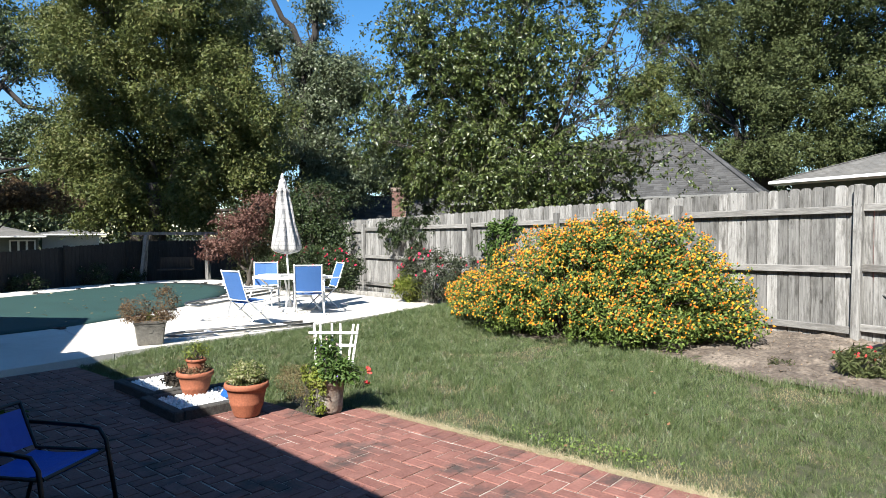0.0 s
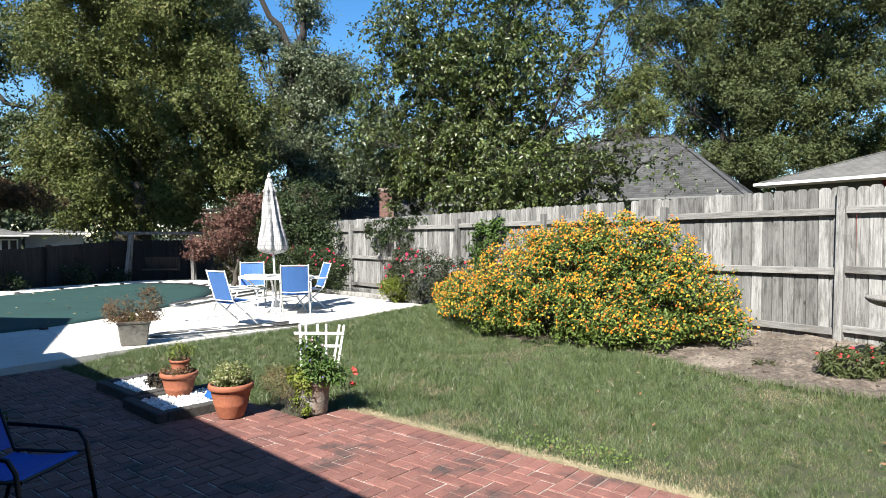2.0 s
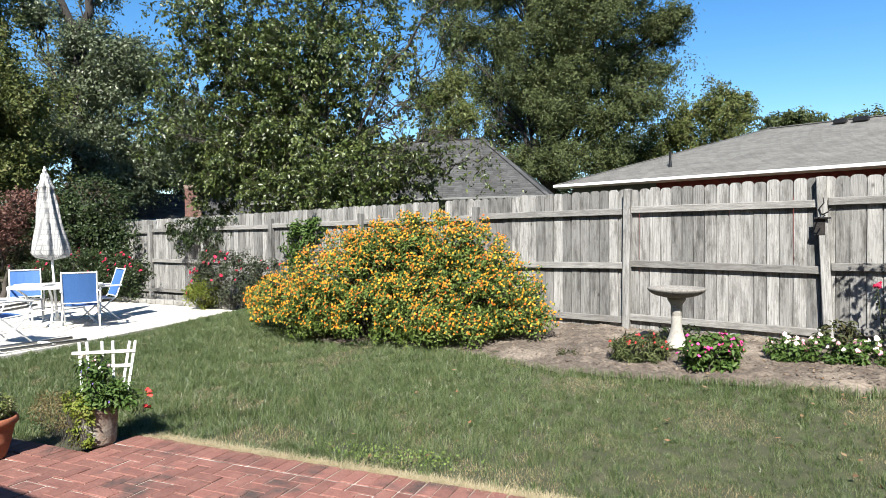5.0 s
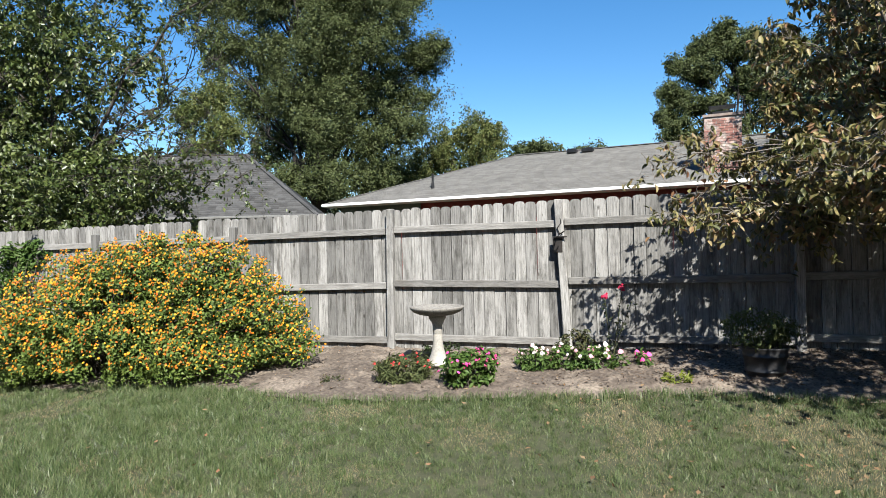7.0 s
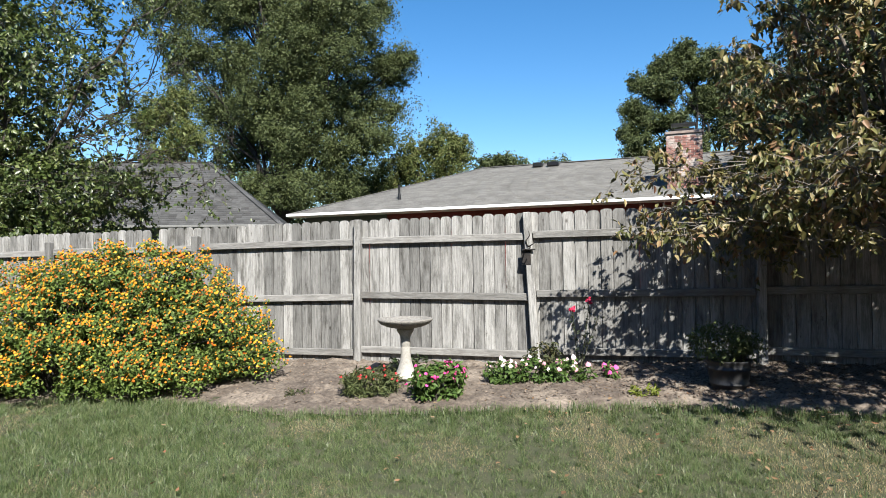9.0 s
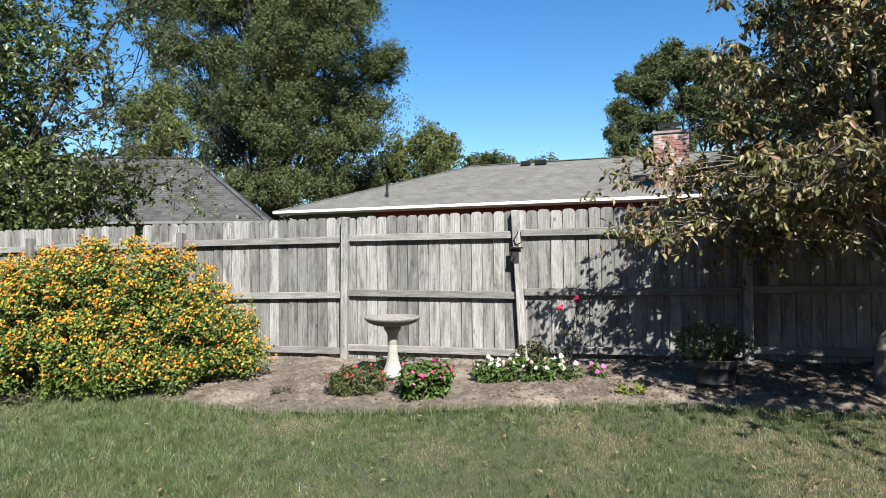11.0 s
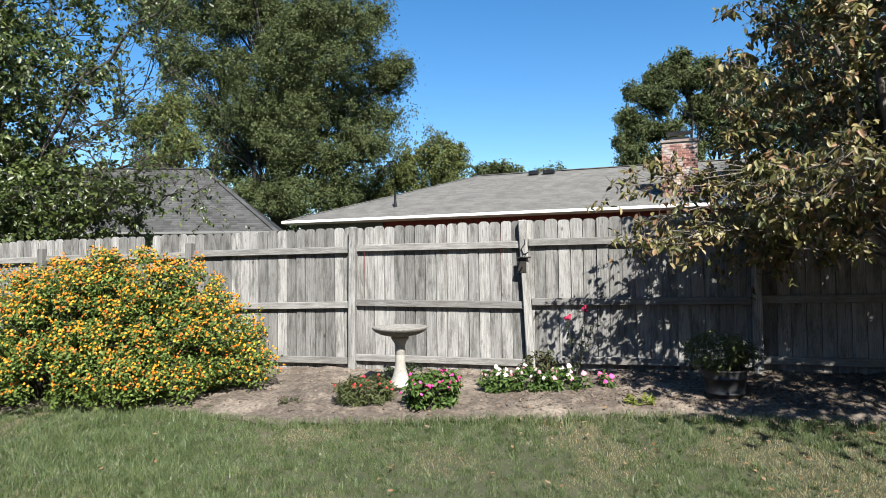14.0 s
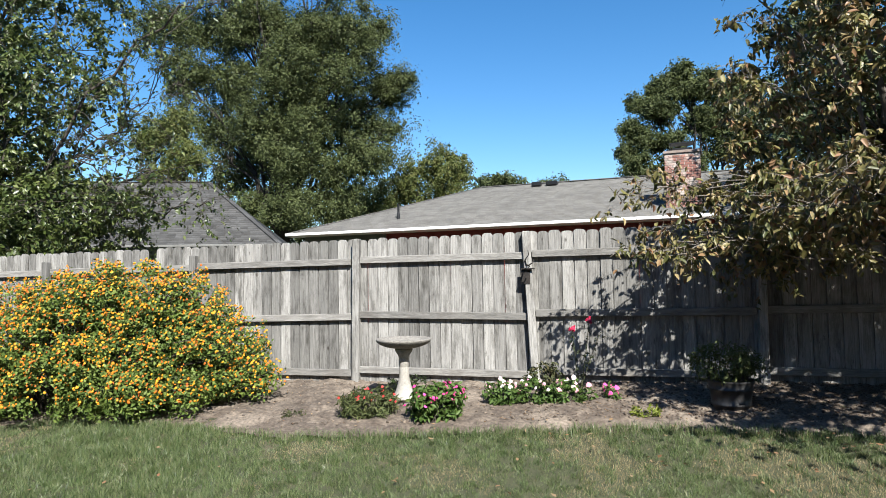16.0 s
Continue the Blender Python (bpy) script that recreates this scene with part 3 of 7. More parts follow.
def limb_points(a, b, sag=0.15, steps=5):
    a, b = Vector(a), Vector(b)
    out = []
    for k in range(steps + 1):
        f = k / steps
        p = a.lerp(b, f)
        w = (b - a).length * 0.09 * math.sin(math.pi * f)
        out.append(p + Vector((random.gauss(0, 1), random.gauss(0, 1), random.gauss(0, 0.6))) * w * 0.6 + Vector((0, 0, sag * (b - a).length * math.sin(math.pi * f) * 0.5)))
    return out


def twig_arrays(starts, heads, sag, r):
    """Thin three-sided twigs from starts along heads, bending down by sag."""
    n = len(starts)
    side = np.cross(heads, [0.31, 0.22, 0.93])
    side /= np.linalg.norm(side, axis=1, keepdims=True) + 1e-9
    other = np.cross(heads, side)
    other /= np.linalg.norm(other, axis=1, keepdims=True) + 1e-9
    rows = []
    for f in (0.0, 0.5, 1.0):
        p = starts + heads * f
        p[:, 2] -= sag * f * f
        for k in range(3):
            g = 2.094 * k
            rows.append(p + (side * math.cos(g) + other * math.sin(g)) * r * (1.15 - 0.8 * f))
    verts = np.stack(rows, 1).reshape(-1, 3)
    base = np.arange(n)[:, None] * 9
    faces = np.concatenate([base + [3 * a + k, 3 * a + (k + 1) % 3, 3 * a + 3 + (k + 1) % 3, 3 * a + 3 + k] for a in (0, 1) for k in range(3)], 1).reshape(-1, 4)
    return verts, faces


def tree(label, base, trunk, lobes, leaf_mat, leaf, clump=0.5, bark=M_BARK, name="tree", droop=0.4, aspect=0.5, seed=1, hollow=0.45, category="tree", stems=1, full=False,
         core=0.35, twigs=0, heads=None, lean=(0, 0), even=0.8, boughs=(), slim=False):
    """trunk: radius and height of the fork; lobes: rows of centre (relative to base), radii, number of clumps, leaves a clump.
    core: share of large inner leaves; twigs: leafy twigs a clump; boughs: thick limbs of their own course."""
    rng = np.random.default_rng(seed)
    random.seed(seed)
    t = thing(name, label, category, base)
    r0, h0 = trunk
    wood = bmesh.new()
    top = Vector((random.gauss(0, 0.04) * h0 + lean[0], random.gauss(0, 0.04) * h0 + lean[1], h0))
    for s in range(stems):
        foot = Vector((0, 0, -0.25)) if stems == 1 else Vector((random.gauss(0, 0.25), random.gauss(0, 0.25), -0.2))
        head = top if stems == 1 else top + Vector((random.gauss(0, 0.3) * h0, random.gauss(0, 0.3) * h0, 0))
        pts = limb_points(foot, head, 0, 5)
        tube(wood, pts, [r0 * (1.5 if k == 0 else 1 - 0.09 * k) for k in range(6)], 10)
    leaves, ends, inner, inner_up, tv, tf = [], [], [], [], [], []
    for c, r, clumps, per in lobes:
        c, r = np.array(c, float), np.array(r, float)
        spots = c + in_ball(clumps, rng, hollow) * r
        start = top.lerp(Vector((0, 0, h0 * 0.75)), random.random())
        reach = Vector(c)
        radius = max(0.012, r0 * min(0.6, 0.22 * max(r) / max(r0 * 8, 0.5) + 0.12))
        radius *= 0.6 if twigs else 1.0
        limb = limb_points(start, reach)
        tube(wood, limb, [radius * (1 - 0.13 * k) for k in range(6)], 7)
        # boughs to the middle of groups of clumps, then a branch to each clump
        hubs = []
        for p in spots[:: max(3, clumps // 9)]:
            a = limb[random.choice((3, 4, 5))]
            hub = Vector(a).lerp(Vector(p), random.uniform(0.45, 0.7)) + Vector((random.gauss(0, 0.1), random.gauss(0, 0.1), random.gauss(0, 0.1))) * max(r)
            tube(wood, limb_points(a, hub, 0.1, 3), [radius * 0.42 * (1 - 0.18 * k) + 0.002 for k in range(4)], 5)
            hubs.append(hub)
        for p in spots[: max(6, clumps // 2)]:
            p = Vector(p)
            a = min(hubs, key=lambda h: (h - p).length)
            tube(wood, limb_points(a, p, 0.12, 3), [radius * 0.2 * (1 - 0.24 * k) + 0.002 for k in range(4)], 3)
        size = clump * rng.uniform(0.6, 1.4, clumps)
        n = np.maximum(3, (per * rng.uniform(0.5, 1.5, clumps)).astype(int))
        idx = np.repeat(np.arange(clumps), n)
        if twigs:
            k = twigs * clumps
            own = np.repeat(np.arange(clumps), twigs)
            d = rng.normal(size=(k, 3)) * [1, 1, 0.7] + (spots[own] - c) / r * 0.9
            d /= np.linalg.norm(d, axis=1, keepdims=True)
            d *= (size[own] * rng.uniform(0.8, 1.7, k))[:, None]
            begin = spots[own] - d * 0.25
            sag = np.linalg.norm(d, axis=1) * 0.28
            v, f = twig_arrays(begin, d, sag, 0.0035)
            tf.append(f + sum(len(x) for x in tv))
            tv.append(v)
            pick = idx * twigs + rng.integers(0, twigs, len(idx))
            along = rng.uniform(0.2, 1.0, len(idx)) ** 0.8
            q = begin[pick] + d[pick] * along[:, None] + rng.normal(size=(len(idx), 3)) * 0.012
            q[:, 2] -= sag[pick] * along**2
            leaves.append(q)
            ends.append(d[pick] / size[idx, None] * 0.3 + [0, 0, 0.5])
        else:
            # leaves stand in small tufts on the skin of their clump
            tufts = 9
            tuft = in_ball(clumps * tufts, rng, 0.55).reshape(clumps, tufts, 3) * [1, 1, 0.85]
            off = tuft[idx, rng.integers(0, tufts, len(idx))] + rng.normal(size=(len(idx), 3)) * rng.uniform(0.08, 0.30, len(idx))[:, None]
            leaves.append(spots[idx] + off * size[idx, None])
            ends.append(off * 0.7 + (spots[idx] - c) / r * 0.35 + [0, 0, 0.3])
        if core:
            m = int(core * clumps * per * 0.25)
            off = in_ball(m, rng, 0.0)
            inner.append(c + off * r * 0.7)
            inner_up.append(off + [0, 0, 0.3])
    for course, r1, r2 in boughs:
        k = len(course)
        tube(wood, course, [r1 + (r2 - r1) * n / (k - 1) for n in range(k)], 9)
    part("trunk", wood, bark, t, smooth=True)
    if twigs:
        tagged(under(new("twig", np_mesh("twig", np.concatenate(tv), np.concatenate(tf), bark)), t), kind="stuff")
    v, f = leaf_arrays(np.concatenate(leaves), leaf, droop, aspect, even, rng, np.concatenate(ends), full, slim)
    if core:
        v2, f2 = leaf_arrays(np.concatenate(inner), leaf * (1.15 if twigs else 1.4), droop, 0.6, 0.8, rng, np.concatenate(inner_up), full, slim)
        f = np.concatenate([f, f2 + len(v)])
        v = np.concatenate([v, v2])
    tagged(under(new("crown", np_mesh("crown", v, f, leaf_mat)), t), kind="stuff")
    return t


L_OLIVE = leaf_surface("olive_leaves", [(0.0383, 0.0529, 0.0153), (0.0721, 0.091, 0.0251), (0.1104, 0.1291, 0.0383), (0.1521, 0.1312, 0.0546)], 0.55, 0.25, 0.45)
L_DARK = leaf_surface("dark_green_leaves", [(0.0225, 0.0353, 0.0135), (0.0435, 0.0638, 0.0225), (0.075, 0.0975, 0.039)], 0.5, 0.2, 0.35, 0.4)
L_GREYGREEN = leaf_surface("grey_green_leaves", [(0.0391, 0.0529, 0.0276), (0.0759, 0.0966, 0.0483), (0.1207, 0.1449, 0.0759)], 0.45, 0.25, 0.35, 0.5)
L_OAK = leaf_surface("oak_leaves", [(0.0336, 0.0451, 0.0159), (0.0584, 0.0743, 0.0257), (0.0867, 0.1044, 0.0389)], 0.6, 0.2)
L_MID = leaf_surface("broad_green_leaves", [(0.0221, 0.0377, 0.0093), (0.0457, 0.0689, 0.0156), (0.0797, 0.1099, 0.028), (0.1328, 0.1558, 0.0514)], 0.4, 0.3, 0.25, 0.55)
L_DOG = leaf_surface("turning_leaves", [(0.05, 0.06, 0.018), (0.10, 0.104, 0.033), (0.165, 0.15, 0.055), (0.25, 0.21, 0.10), (0.20, 0.10, 0.055)], 0.45, 0.25, 0.25, 0.4)
L_RED = leaf_surface("dusky_red_leaves", [(0.075, 0.033, 0.0263), (0.12, 0.06, 0.0465), (0.161, 0.0938, 0.0735)], 0.55, 0.25)
L_SHRUB = leaf_surface("shrub_leaves", [(0.0154, 0.0277, 0.0111), (0.0277, 0.043, 0.0154), (0.043, 0.0584, 0.0215)], 0.38, 0.2)

M_DARK_BARK = surface("dark_bark", (0.012, 0.010, 0.009), (0.032, 0.027, 0.023), 6.0, 0.95, stretch=(4, 4, 0.8), bump=0.9, fine=18.0)
# thick limbs that show: points from the trunk outwards, radii at both ends
DARK_BOUGHS = [([(0.0, 0.0, 4.5), (0.1, -0.1, 7.5), (0.4, -0.1, 10.7)], 0.30, 0.24), ([(0.4, -0.1, 10.7), (0.1, -0.4, 11.2), (-0.3, -0.5, 12.1), (-0.6, -0.9, 12.5), (-0.9, -1.2, 13.4), (-1.3, -1.4, 15.1)], 0.19, 0.11),
               ([(0.4, -0.1, 10.7), (0.72, 0.15, 11.6), (0.68, 0.15, 12.4), (0.55, 0.2, 13.4), (0.7, 0.3, 15.7)], 0.20, 0.13)]
SPARSE_BOUGHS = [([(0.0, 0.0, 4.5), (-0.6, 1.4, 8.0), (-0.9, 1.9, 9.8)], 0.34, 0.26), ([(-0.9, 1.9, 9.8), (0.4, 3.0, 9.0), (1.3, 3.7, 7.9), (2.1, 4.5, 7.7)], 0.17, 0.09)]
tree("large olive-green shade tree behind the pool", (-25.2, 11.4, 0), (0.42, 3.6),
     [((-3.6, -2.1, 10.2), (1.5, 1.4, 1.2), 22, 380), ((-1.8, -0.7, 10.7), (1.5, 1.4, 1.2), 22, 380), ((2.2, -0.4, 9.6), (1.5, 1.4, 1.2), 22, 380), ((1.8, 1.8, 9.3), (1.5, 1.4, 1.2), 22, 380),
      ((-0.3, -2.7, 7.8), (1.5, 1.4, 1.2), 22, 380), ((-0.3, -0.8, 8.5), (1.5, 1.4, 1.2), 22, 380), ((1.4, 0.4, 8.1), (1.5, 1.4, 1.2), 22, 380), ((3.4, 1.3, 7.3), (1.5, 1.4, 1.2), 22, 380),
      ((3.8, 2.0, 6.0), (1.5, 1.4, 1.2), 22, 380), ((-2.4, -1.5, 6.5), (1.5, 1.4, 1.2), 22, 380), ((0.6, -0.7, 6.3), (1.5, 1.4, 1.2), 22, 380), ((2.5, 0.3, 6.1), (1.5, 1.4, 1.2), 22, 380),
      ((2.4, 2.1, 4.9), (1.5, 1.4, 1.2), 22, 380), ((-0.9, -1.6, 4.5), (1.5, 1.4, 1.2), 22, 380), ((-0.3, 0.2, 4.6), (1.5, 1.4, 1.2), 22, 380), ((2.5, 0.6, 4.1), (1.5, 1.4, 1.2), 22, 380),
      ((3.7, 1.9, 3.7), (1.5, 1.4, 1.2), 22, 380), ((-3.0, -2.1, 4.7), (1.5, 1.4, 1.2), 22, 380), ((-1.4, -1.8, 3.2), (1.5, 1.4, 1.2), 22, 380), ((-0.0, -0.7, 3.1), (1.5, 1.4, 1.2), 22, 380),
      ((2.1, 0.1, 2.8), (1.5, 1.4, 1.2), 22, 380), ((-0.2, -2.4, 11.0), (1.5, 1.4, 1.2), 22, 380), ((-1.2, 0.1, 12.7), (1.5, 1.4, 1.2), 22, 380), ((2.6, 0.3, 11.2), (1.5, 1.4, 1.2), 22, 380)], L_OLIVE, 0.125, 0.75, seed=3, hollow=0.35, stems=3, core=0.9, slim=True, even=0.9)
tree("tall dark green tree with bare upper limbs", (-26.5, 19.5, 0), (0.30, 7.0),
     [((-0.1, 0.3, 10.3), (1.4, 1.4, 1.2), 20, 270), ((1.9, 0.8, 9.8), (1.4, 1.4, 1.2), 20, 270), ((-0.7, 0.1, 8.5), (1.4, 1.4, 1.2), 20, 270), ((1.3, 0.3, 8.0), (1.4, 1.4, 1.2), 20, 270),
      ((-0.6, 0.1, 6.7), (1.4, 1.4, 1.2), 20, 270), ((1.0, 0.5, 6.2), (1.4, 1.4, 1.2), 20, 270), ((-0.3, -1.5, 5.5), (1.4, 1.4, 1.2), 20, 270), ((1.7, 1.6, 8.7), (1.4, 1.4, 1.2), 20, 270),
      ((-2.2, -1.8, 12.6), (1.1, 1, 0.94), 12, 220), ((-1.4, -1.1, 11.4), (1.1, 1, 0.94), 12, 220), ((0.9, 0.3, 13.0), (1.1, 1, 0.94), 12, 220), ((-1.9, -2.8, 13.2), (1.1, 1, 0.94), 12, 220),
      ((2.3, 1.8, 4.9), (1.4, 1.4, 1.2), 20, 270), ((2.3, 0.3, 4.0), (1.4, 1.4, 1.2), 20, 270), ((3.3, 2.8, 6.9), (1.4, 1.4, 1.2), 20, 270), ((0.6, 0.2, 4.3), (1.4, 1.4, 1.2), 20, 270)], L_GREYGREEN, 0.15, 0.72, seed=4, hollow=0.3, core=0.7, even=0.9, slim=True, boughs=DARK_BOUGHS, bark=M_DARK_BARK)
tree("tall tree with sparse leaves and open branches", (-37.0, 6.0, 0), (0.40, 5.0),
     [((1.0, 3.3, 11.9), (1.6, 1.5, 1.4), 16, 190), ((0.2, 3.6, 9.8), (1.3, 1.2, 1.1), 10, 190), ((2.5, 4.0, 6.8), (1.2, 1.1, 1), 9, 190), ((1.2, 3.3, 5.6), (1.5, 1.4, 1.3), 14, 190),
      ((1.8, 4.9, 6.6), (1, 0.95, 0.85), 8, 190), ((-0.6, 1.9, 11.4), (2, 1.9, 1.7), 16, 190), ((-1.8, 1.6, 8.2), (2, 1.9, 1.7), 16, 190), ((1.4, 4.0, 4.0), (1.6, 1.5, 1.4), 14, 190),
      ((0.8, 4.5, 10.9), (1.2, 1.1, 1), 10, 190), ((1.8, 5.4, 4.4), (1.6, 1.5, 1.4), 14, 190), ((-1.6, 1.7, 4.9), (2, 1.9, 1.7), 18, 190), ((5.0, 7.6, 4.3), (2.4, 2.3, 2), 20, 190),
      ((8.2, 8.6, 4.2), (2, 1.9, 1.7), 20, 190), ((0.2, 3.5, 14.7), (2, 1.9, 1.7), 16, 190)], L_DARK, 0.17, 0.8, seed=5, hollow=0.2, core=0.3, even=0.9, boughs=SPARSE_BOUGHS, bark=M_DARK_BARK)
tree("spreading tree with large drooping leaves behind the fence", (-8.4, 11.6, 0), (0.09, 2.2),
     [((-0.4, 0, 3.4), (2.0, 1.5, 1.4), 160, 120), ((1.6, -0.4, 2.9), (1.6, 1.3, 1.0), 80, 110), ((-1.2, 0.2, 5.4), (1.9, 1.6, 1.6), 150, 120), ((0.8, 0, 5.3), (1.9, 1.5, 1.6), 110, 95),
      ((2.9, -0.4, 4.3), (1.3, 1.2, 1.4), 24, 16), ((-2.0, -0.4, 3.5), (1.2, 1.0, 0.9), 60, 90), ((0.5, -0.7, 2.4), (1.8, 0.7, 0.6), 50, 60), ((0.4, 0.2, 7.4), (2.6, 2, 1.6), 110, 84), ((3.6, -0.3, 2.9), (1.3, 0.9, 0.6), 22, 22),
      ((-2.6, 0.3, 4.2), (1.2, 1.2, 1.3), 60, 90), ((-2.9, 0.1, 2.9), (1.0, 0.8, 0.7), 40, 80), ((3.2, -0.2, 3.6), (1.6, 1.0, 0.7), 26, 8),
      ((-2.6, -1.1, 6.4), (0.9, 0.8, 0.8), 24, 60), ((-2.1, -0.6, 7.1), (1.0, 0.8, 0.8), 28, 60), ((-2.7, -1.2, 5.0), (0.7, 0.6, 0.7), 22, 60), ((-3.0, -1.5, 3.9), (0.7, 0.6, 0.6), 22, 60), ((-2.0, -0.5, 6.0), (0.8, 0.7, 0.7), 22, 60),
      ((3.3, -0.7, 5.7), (0.35, 0.3, 0.2), 6, 22), ((3.7, -0.8, 6.2), (0.35, 0.3, 0.2), 7, 24), ((4.4, -0.8, 6.4), (0.45, 0.3, 0.12), 7, 14), ((3.8, -0.7, 5.0), (0.3, 0.3, 0.4), 8, 10),
      ((3.0, -0.7, 5.0), (0.3, 0.3, 0.4), 5, 18)],
     L_MID, 0.088, 0.38, seed=6, droop=1.0, aspect=0.5, stems=3, twigs=5, core=1.1,
     boughs=[([(0.3, -0.1, 1.8), (1.0, -0.2, 3.2), (1.9, -0.6, 4.2), (2.3, -0.7, 4.9), (2.8, -0.72, 5.2), (3.2, -0.8, 5.75), (3.66, -0.75, 6.0), (3.95, -0.8, 6.38), (4.25, -0.75, 6.33), (4.65, -0.78, 6.42)], 0.034, 0.009)])
tree("large dense oak behind the neighbouring house", (-11.6, 46.0, 0), (0.6, 5.0),
     [((9.0, 0.5, 16.4), (1.3, 1.1, 0.7), 9, 280), ((7.4, -1.0, 19.6), (1.2, 1.1, 0.8), 9, 280), ((8.0, 0.0, 12.6), (1.1, 1.0, 0.7), 8, 260), ((-0.8, -1.5, 11.6), (2.2, 2, 2), 25, 360), ((-8.4, 0.5, 21.0), (2.5, 2.4, 2.1), 25, 360), ((-4.8, 0.6, 20.3), (2.5, 2.4, 2.1), 25, 360), ((-0.9, -0.7, 21.0), (2.5, 2.4, 2.1), 25, 360), ((3.0, -1.7, 19.3), (2.5, 2.4, 2.1), 25, 360),
      ((5.7, -2.7, 18.6), (2.5, 2.4, 2.1), 25, 360), ((-6.7, -1.1, 16.6), (2.5, 2.4, 2.1), 25, 360), ((-3.1, -1.0, 16.2), (2.5, 2.4, 2.1), 25, 360), ((1.0, -2.6, 16.6), (2.5, 2.4, 2.1), 25, 360),
      ((4.7, -2.6, 15.9), (2.5, 2.4, 2.1), 25, 360), ((7.6, 1.6, 16.1), (2.2, 2.1, 1.6), 25, 360), ((-4.9, 0.2, 13.0), (2.5, 2.4, 2.1), 25, 360), ((-0.4, -1.6, 13.3), (2.5, 2.4, 2.1), 25, 360),
      ((3.3, -0.7, 13.1), (2.5, 2.4, 2.1), 25, 360), ((5.4, 1.6, 13.6), (2.5, 2.4, 2.1), 25, 360), ((-3.7, 1.5, 9.9), (2.5, 2.4, 2.1), 25, 360), ((0.2, 1.2, 10.2), (2.5, 2.4, 2.1), 25, 360),
      ((3.9, -0.8, 9.8), (2.5, 2.4, 2.1), 25, 360), ((6.5, -0.4, 10.6), (2.5, 2.4, 2.1), 25, 360), ((-1.7, 0.6, 7.2), (2.5, 2.4, 2.1), 25, 360), ((1.8, -2.1, 6.6), (2.5, 2.4, 2.1), 25, 360),
      ((4.2, 0.1, 7.0), (2.5, 2.4, 2.1), 25, 360), ((-3.7, -1.9, 23.6), (2.5, 2.4, 2.1), 25, 360), ((-0.4, 0.7, 25.3), (2.5, 2.4, 2.1), 25, 360), ((4.4, -2.8, 22.4), (2.5, 2.4, 2.1), 25, 360),
      ((-2.2, -0.4, 28.2), (2.2, 2.1, 1.9), 25, 360), ((1.8, 0.5, 28.2), (2.2, 2.1, 1.9), 25, 360), ((0.4, -2.4, 29.8), (2.2, 2.1, 1.9), 25, 360),
      ((1.9, -2.2, 15.2), (1.8, 1.6, 1.5), 22, 320), ((-2.0, -2.2, 19.6), (1.8, 1.6, 1.6), 22, 320), ((1.2, -2.2, 10.2), (1.8, 1.6, 1.5), 22, 320), ((2.4, -2.4, 12.2), (1.6, 1.5, 1.3), 18, 320), ((1.6, -2.2, 18.2), (1.6, 1.5, 1.4), 18, 320)], L_OAK, 0.172, 0.95, seed=7, hollow=0.3, core=0.8, slim=True, even=0.9, bark=M_DARK_BARK,
     boughs=[([(0, 0, 4.0), (0.5, 0, 9.0), (1.0, -0.5, 14.0), (2.0, -0.5, 20.0)], 0.45, 0.13), ([(0.5, 0, 9.0), (-2.5, -0.5, 12.5), (-4.0, -0.5, 17.0)], 0.24, 0.09), ([(1.0, -0.5, 13.0), (4.0, -0.8, 15.5), (6.0, -0.8, 18.5)], 0.2, 0.08)])
tree("olive-brown tree with thin foliage behind the grey roof", (-18.5, 38.0, 0), (0.2, 4.0),
     [((0.2, 1.7, 10.6), (1.3, 1.2, 1.1), 26, 200), ((1.8, 1.6, 11.4), (1.4, 1.3, 1.2), 26, 200), ((2.7, 1.7, 9.3), (1.5, 1.4, 1.3), 26, 200), ((0.9, 1.8, 8.1), (1.6, 1.5, 1.4), 26, 200)], L_OLIVE, 0.15, 0.7, seed=27, hollow=0.2, core=0.6, even=0.9)
tree("low dark trees behind the two roofs", (-8.0, 49.5, 0), (0.25, 2.5), [((-5.0, 0, 3.6), (4.5, 2.0, 3.6), 40, 240), ((1.0, 0, 3.2), (4.0, 2.0, 3.2), 36, 240), ((5.6, 0, 3.4), (3.6, 2.0, 3.2), 32, 240)], L_DARK, 0.26, 1.2, seed=18, hollow=0.6, core=0.6)
tree("small rounded olive tree beyond the roofs", (-0.2, 52.0, 0), (0.25, 5.0), [((-2.4, 0, 9.2), (2.8, 2, 2.4), 34, 300), ((0.7, 0, 10.3), (2.4, 2, 2.5), 34, 300), ((-5.5, 0, 7.6), (3.2, 2.2, 2.2), 36, 300), ((-3.0, -0.5, 5.4), (3.4, 2.2, 2.2), 34, 300)], L_OLIVE, 0.19, 0.75, seed=8, hollow=0.3, core=0.7)
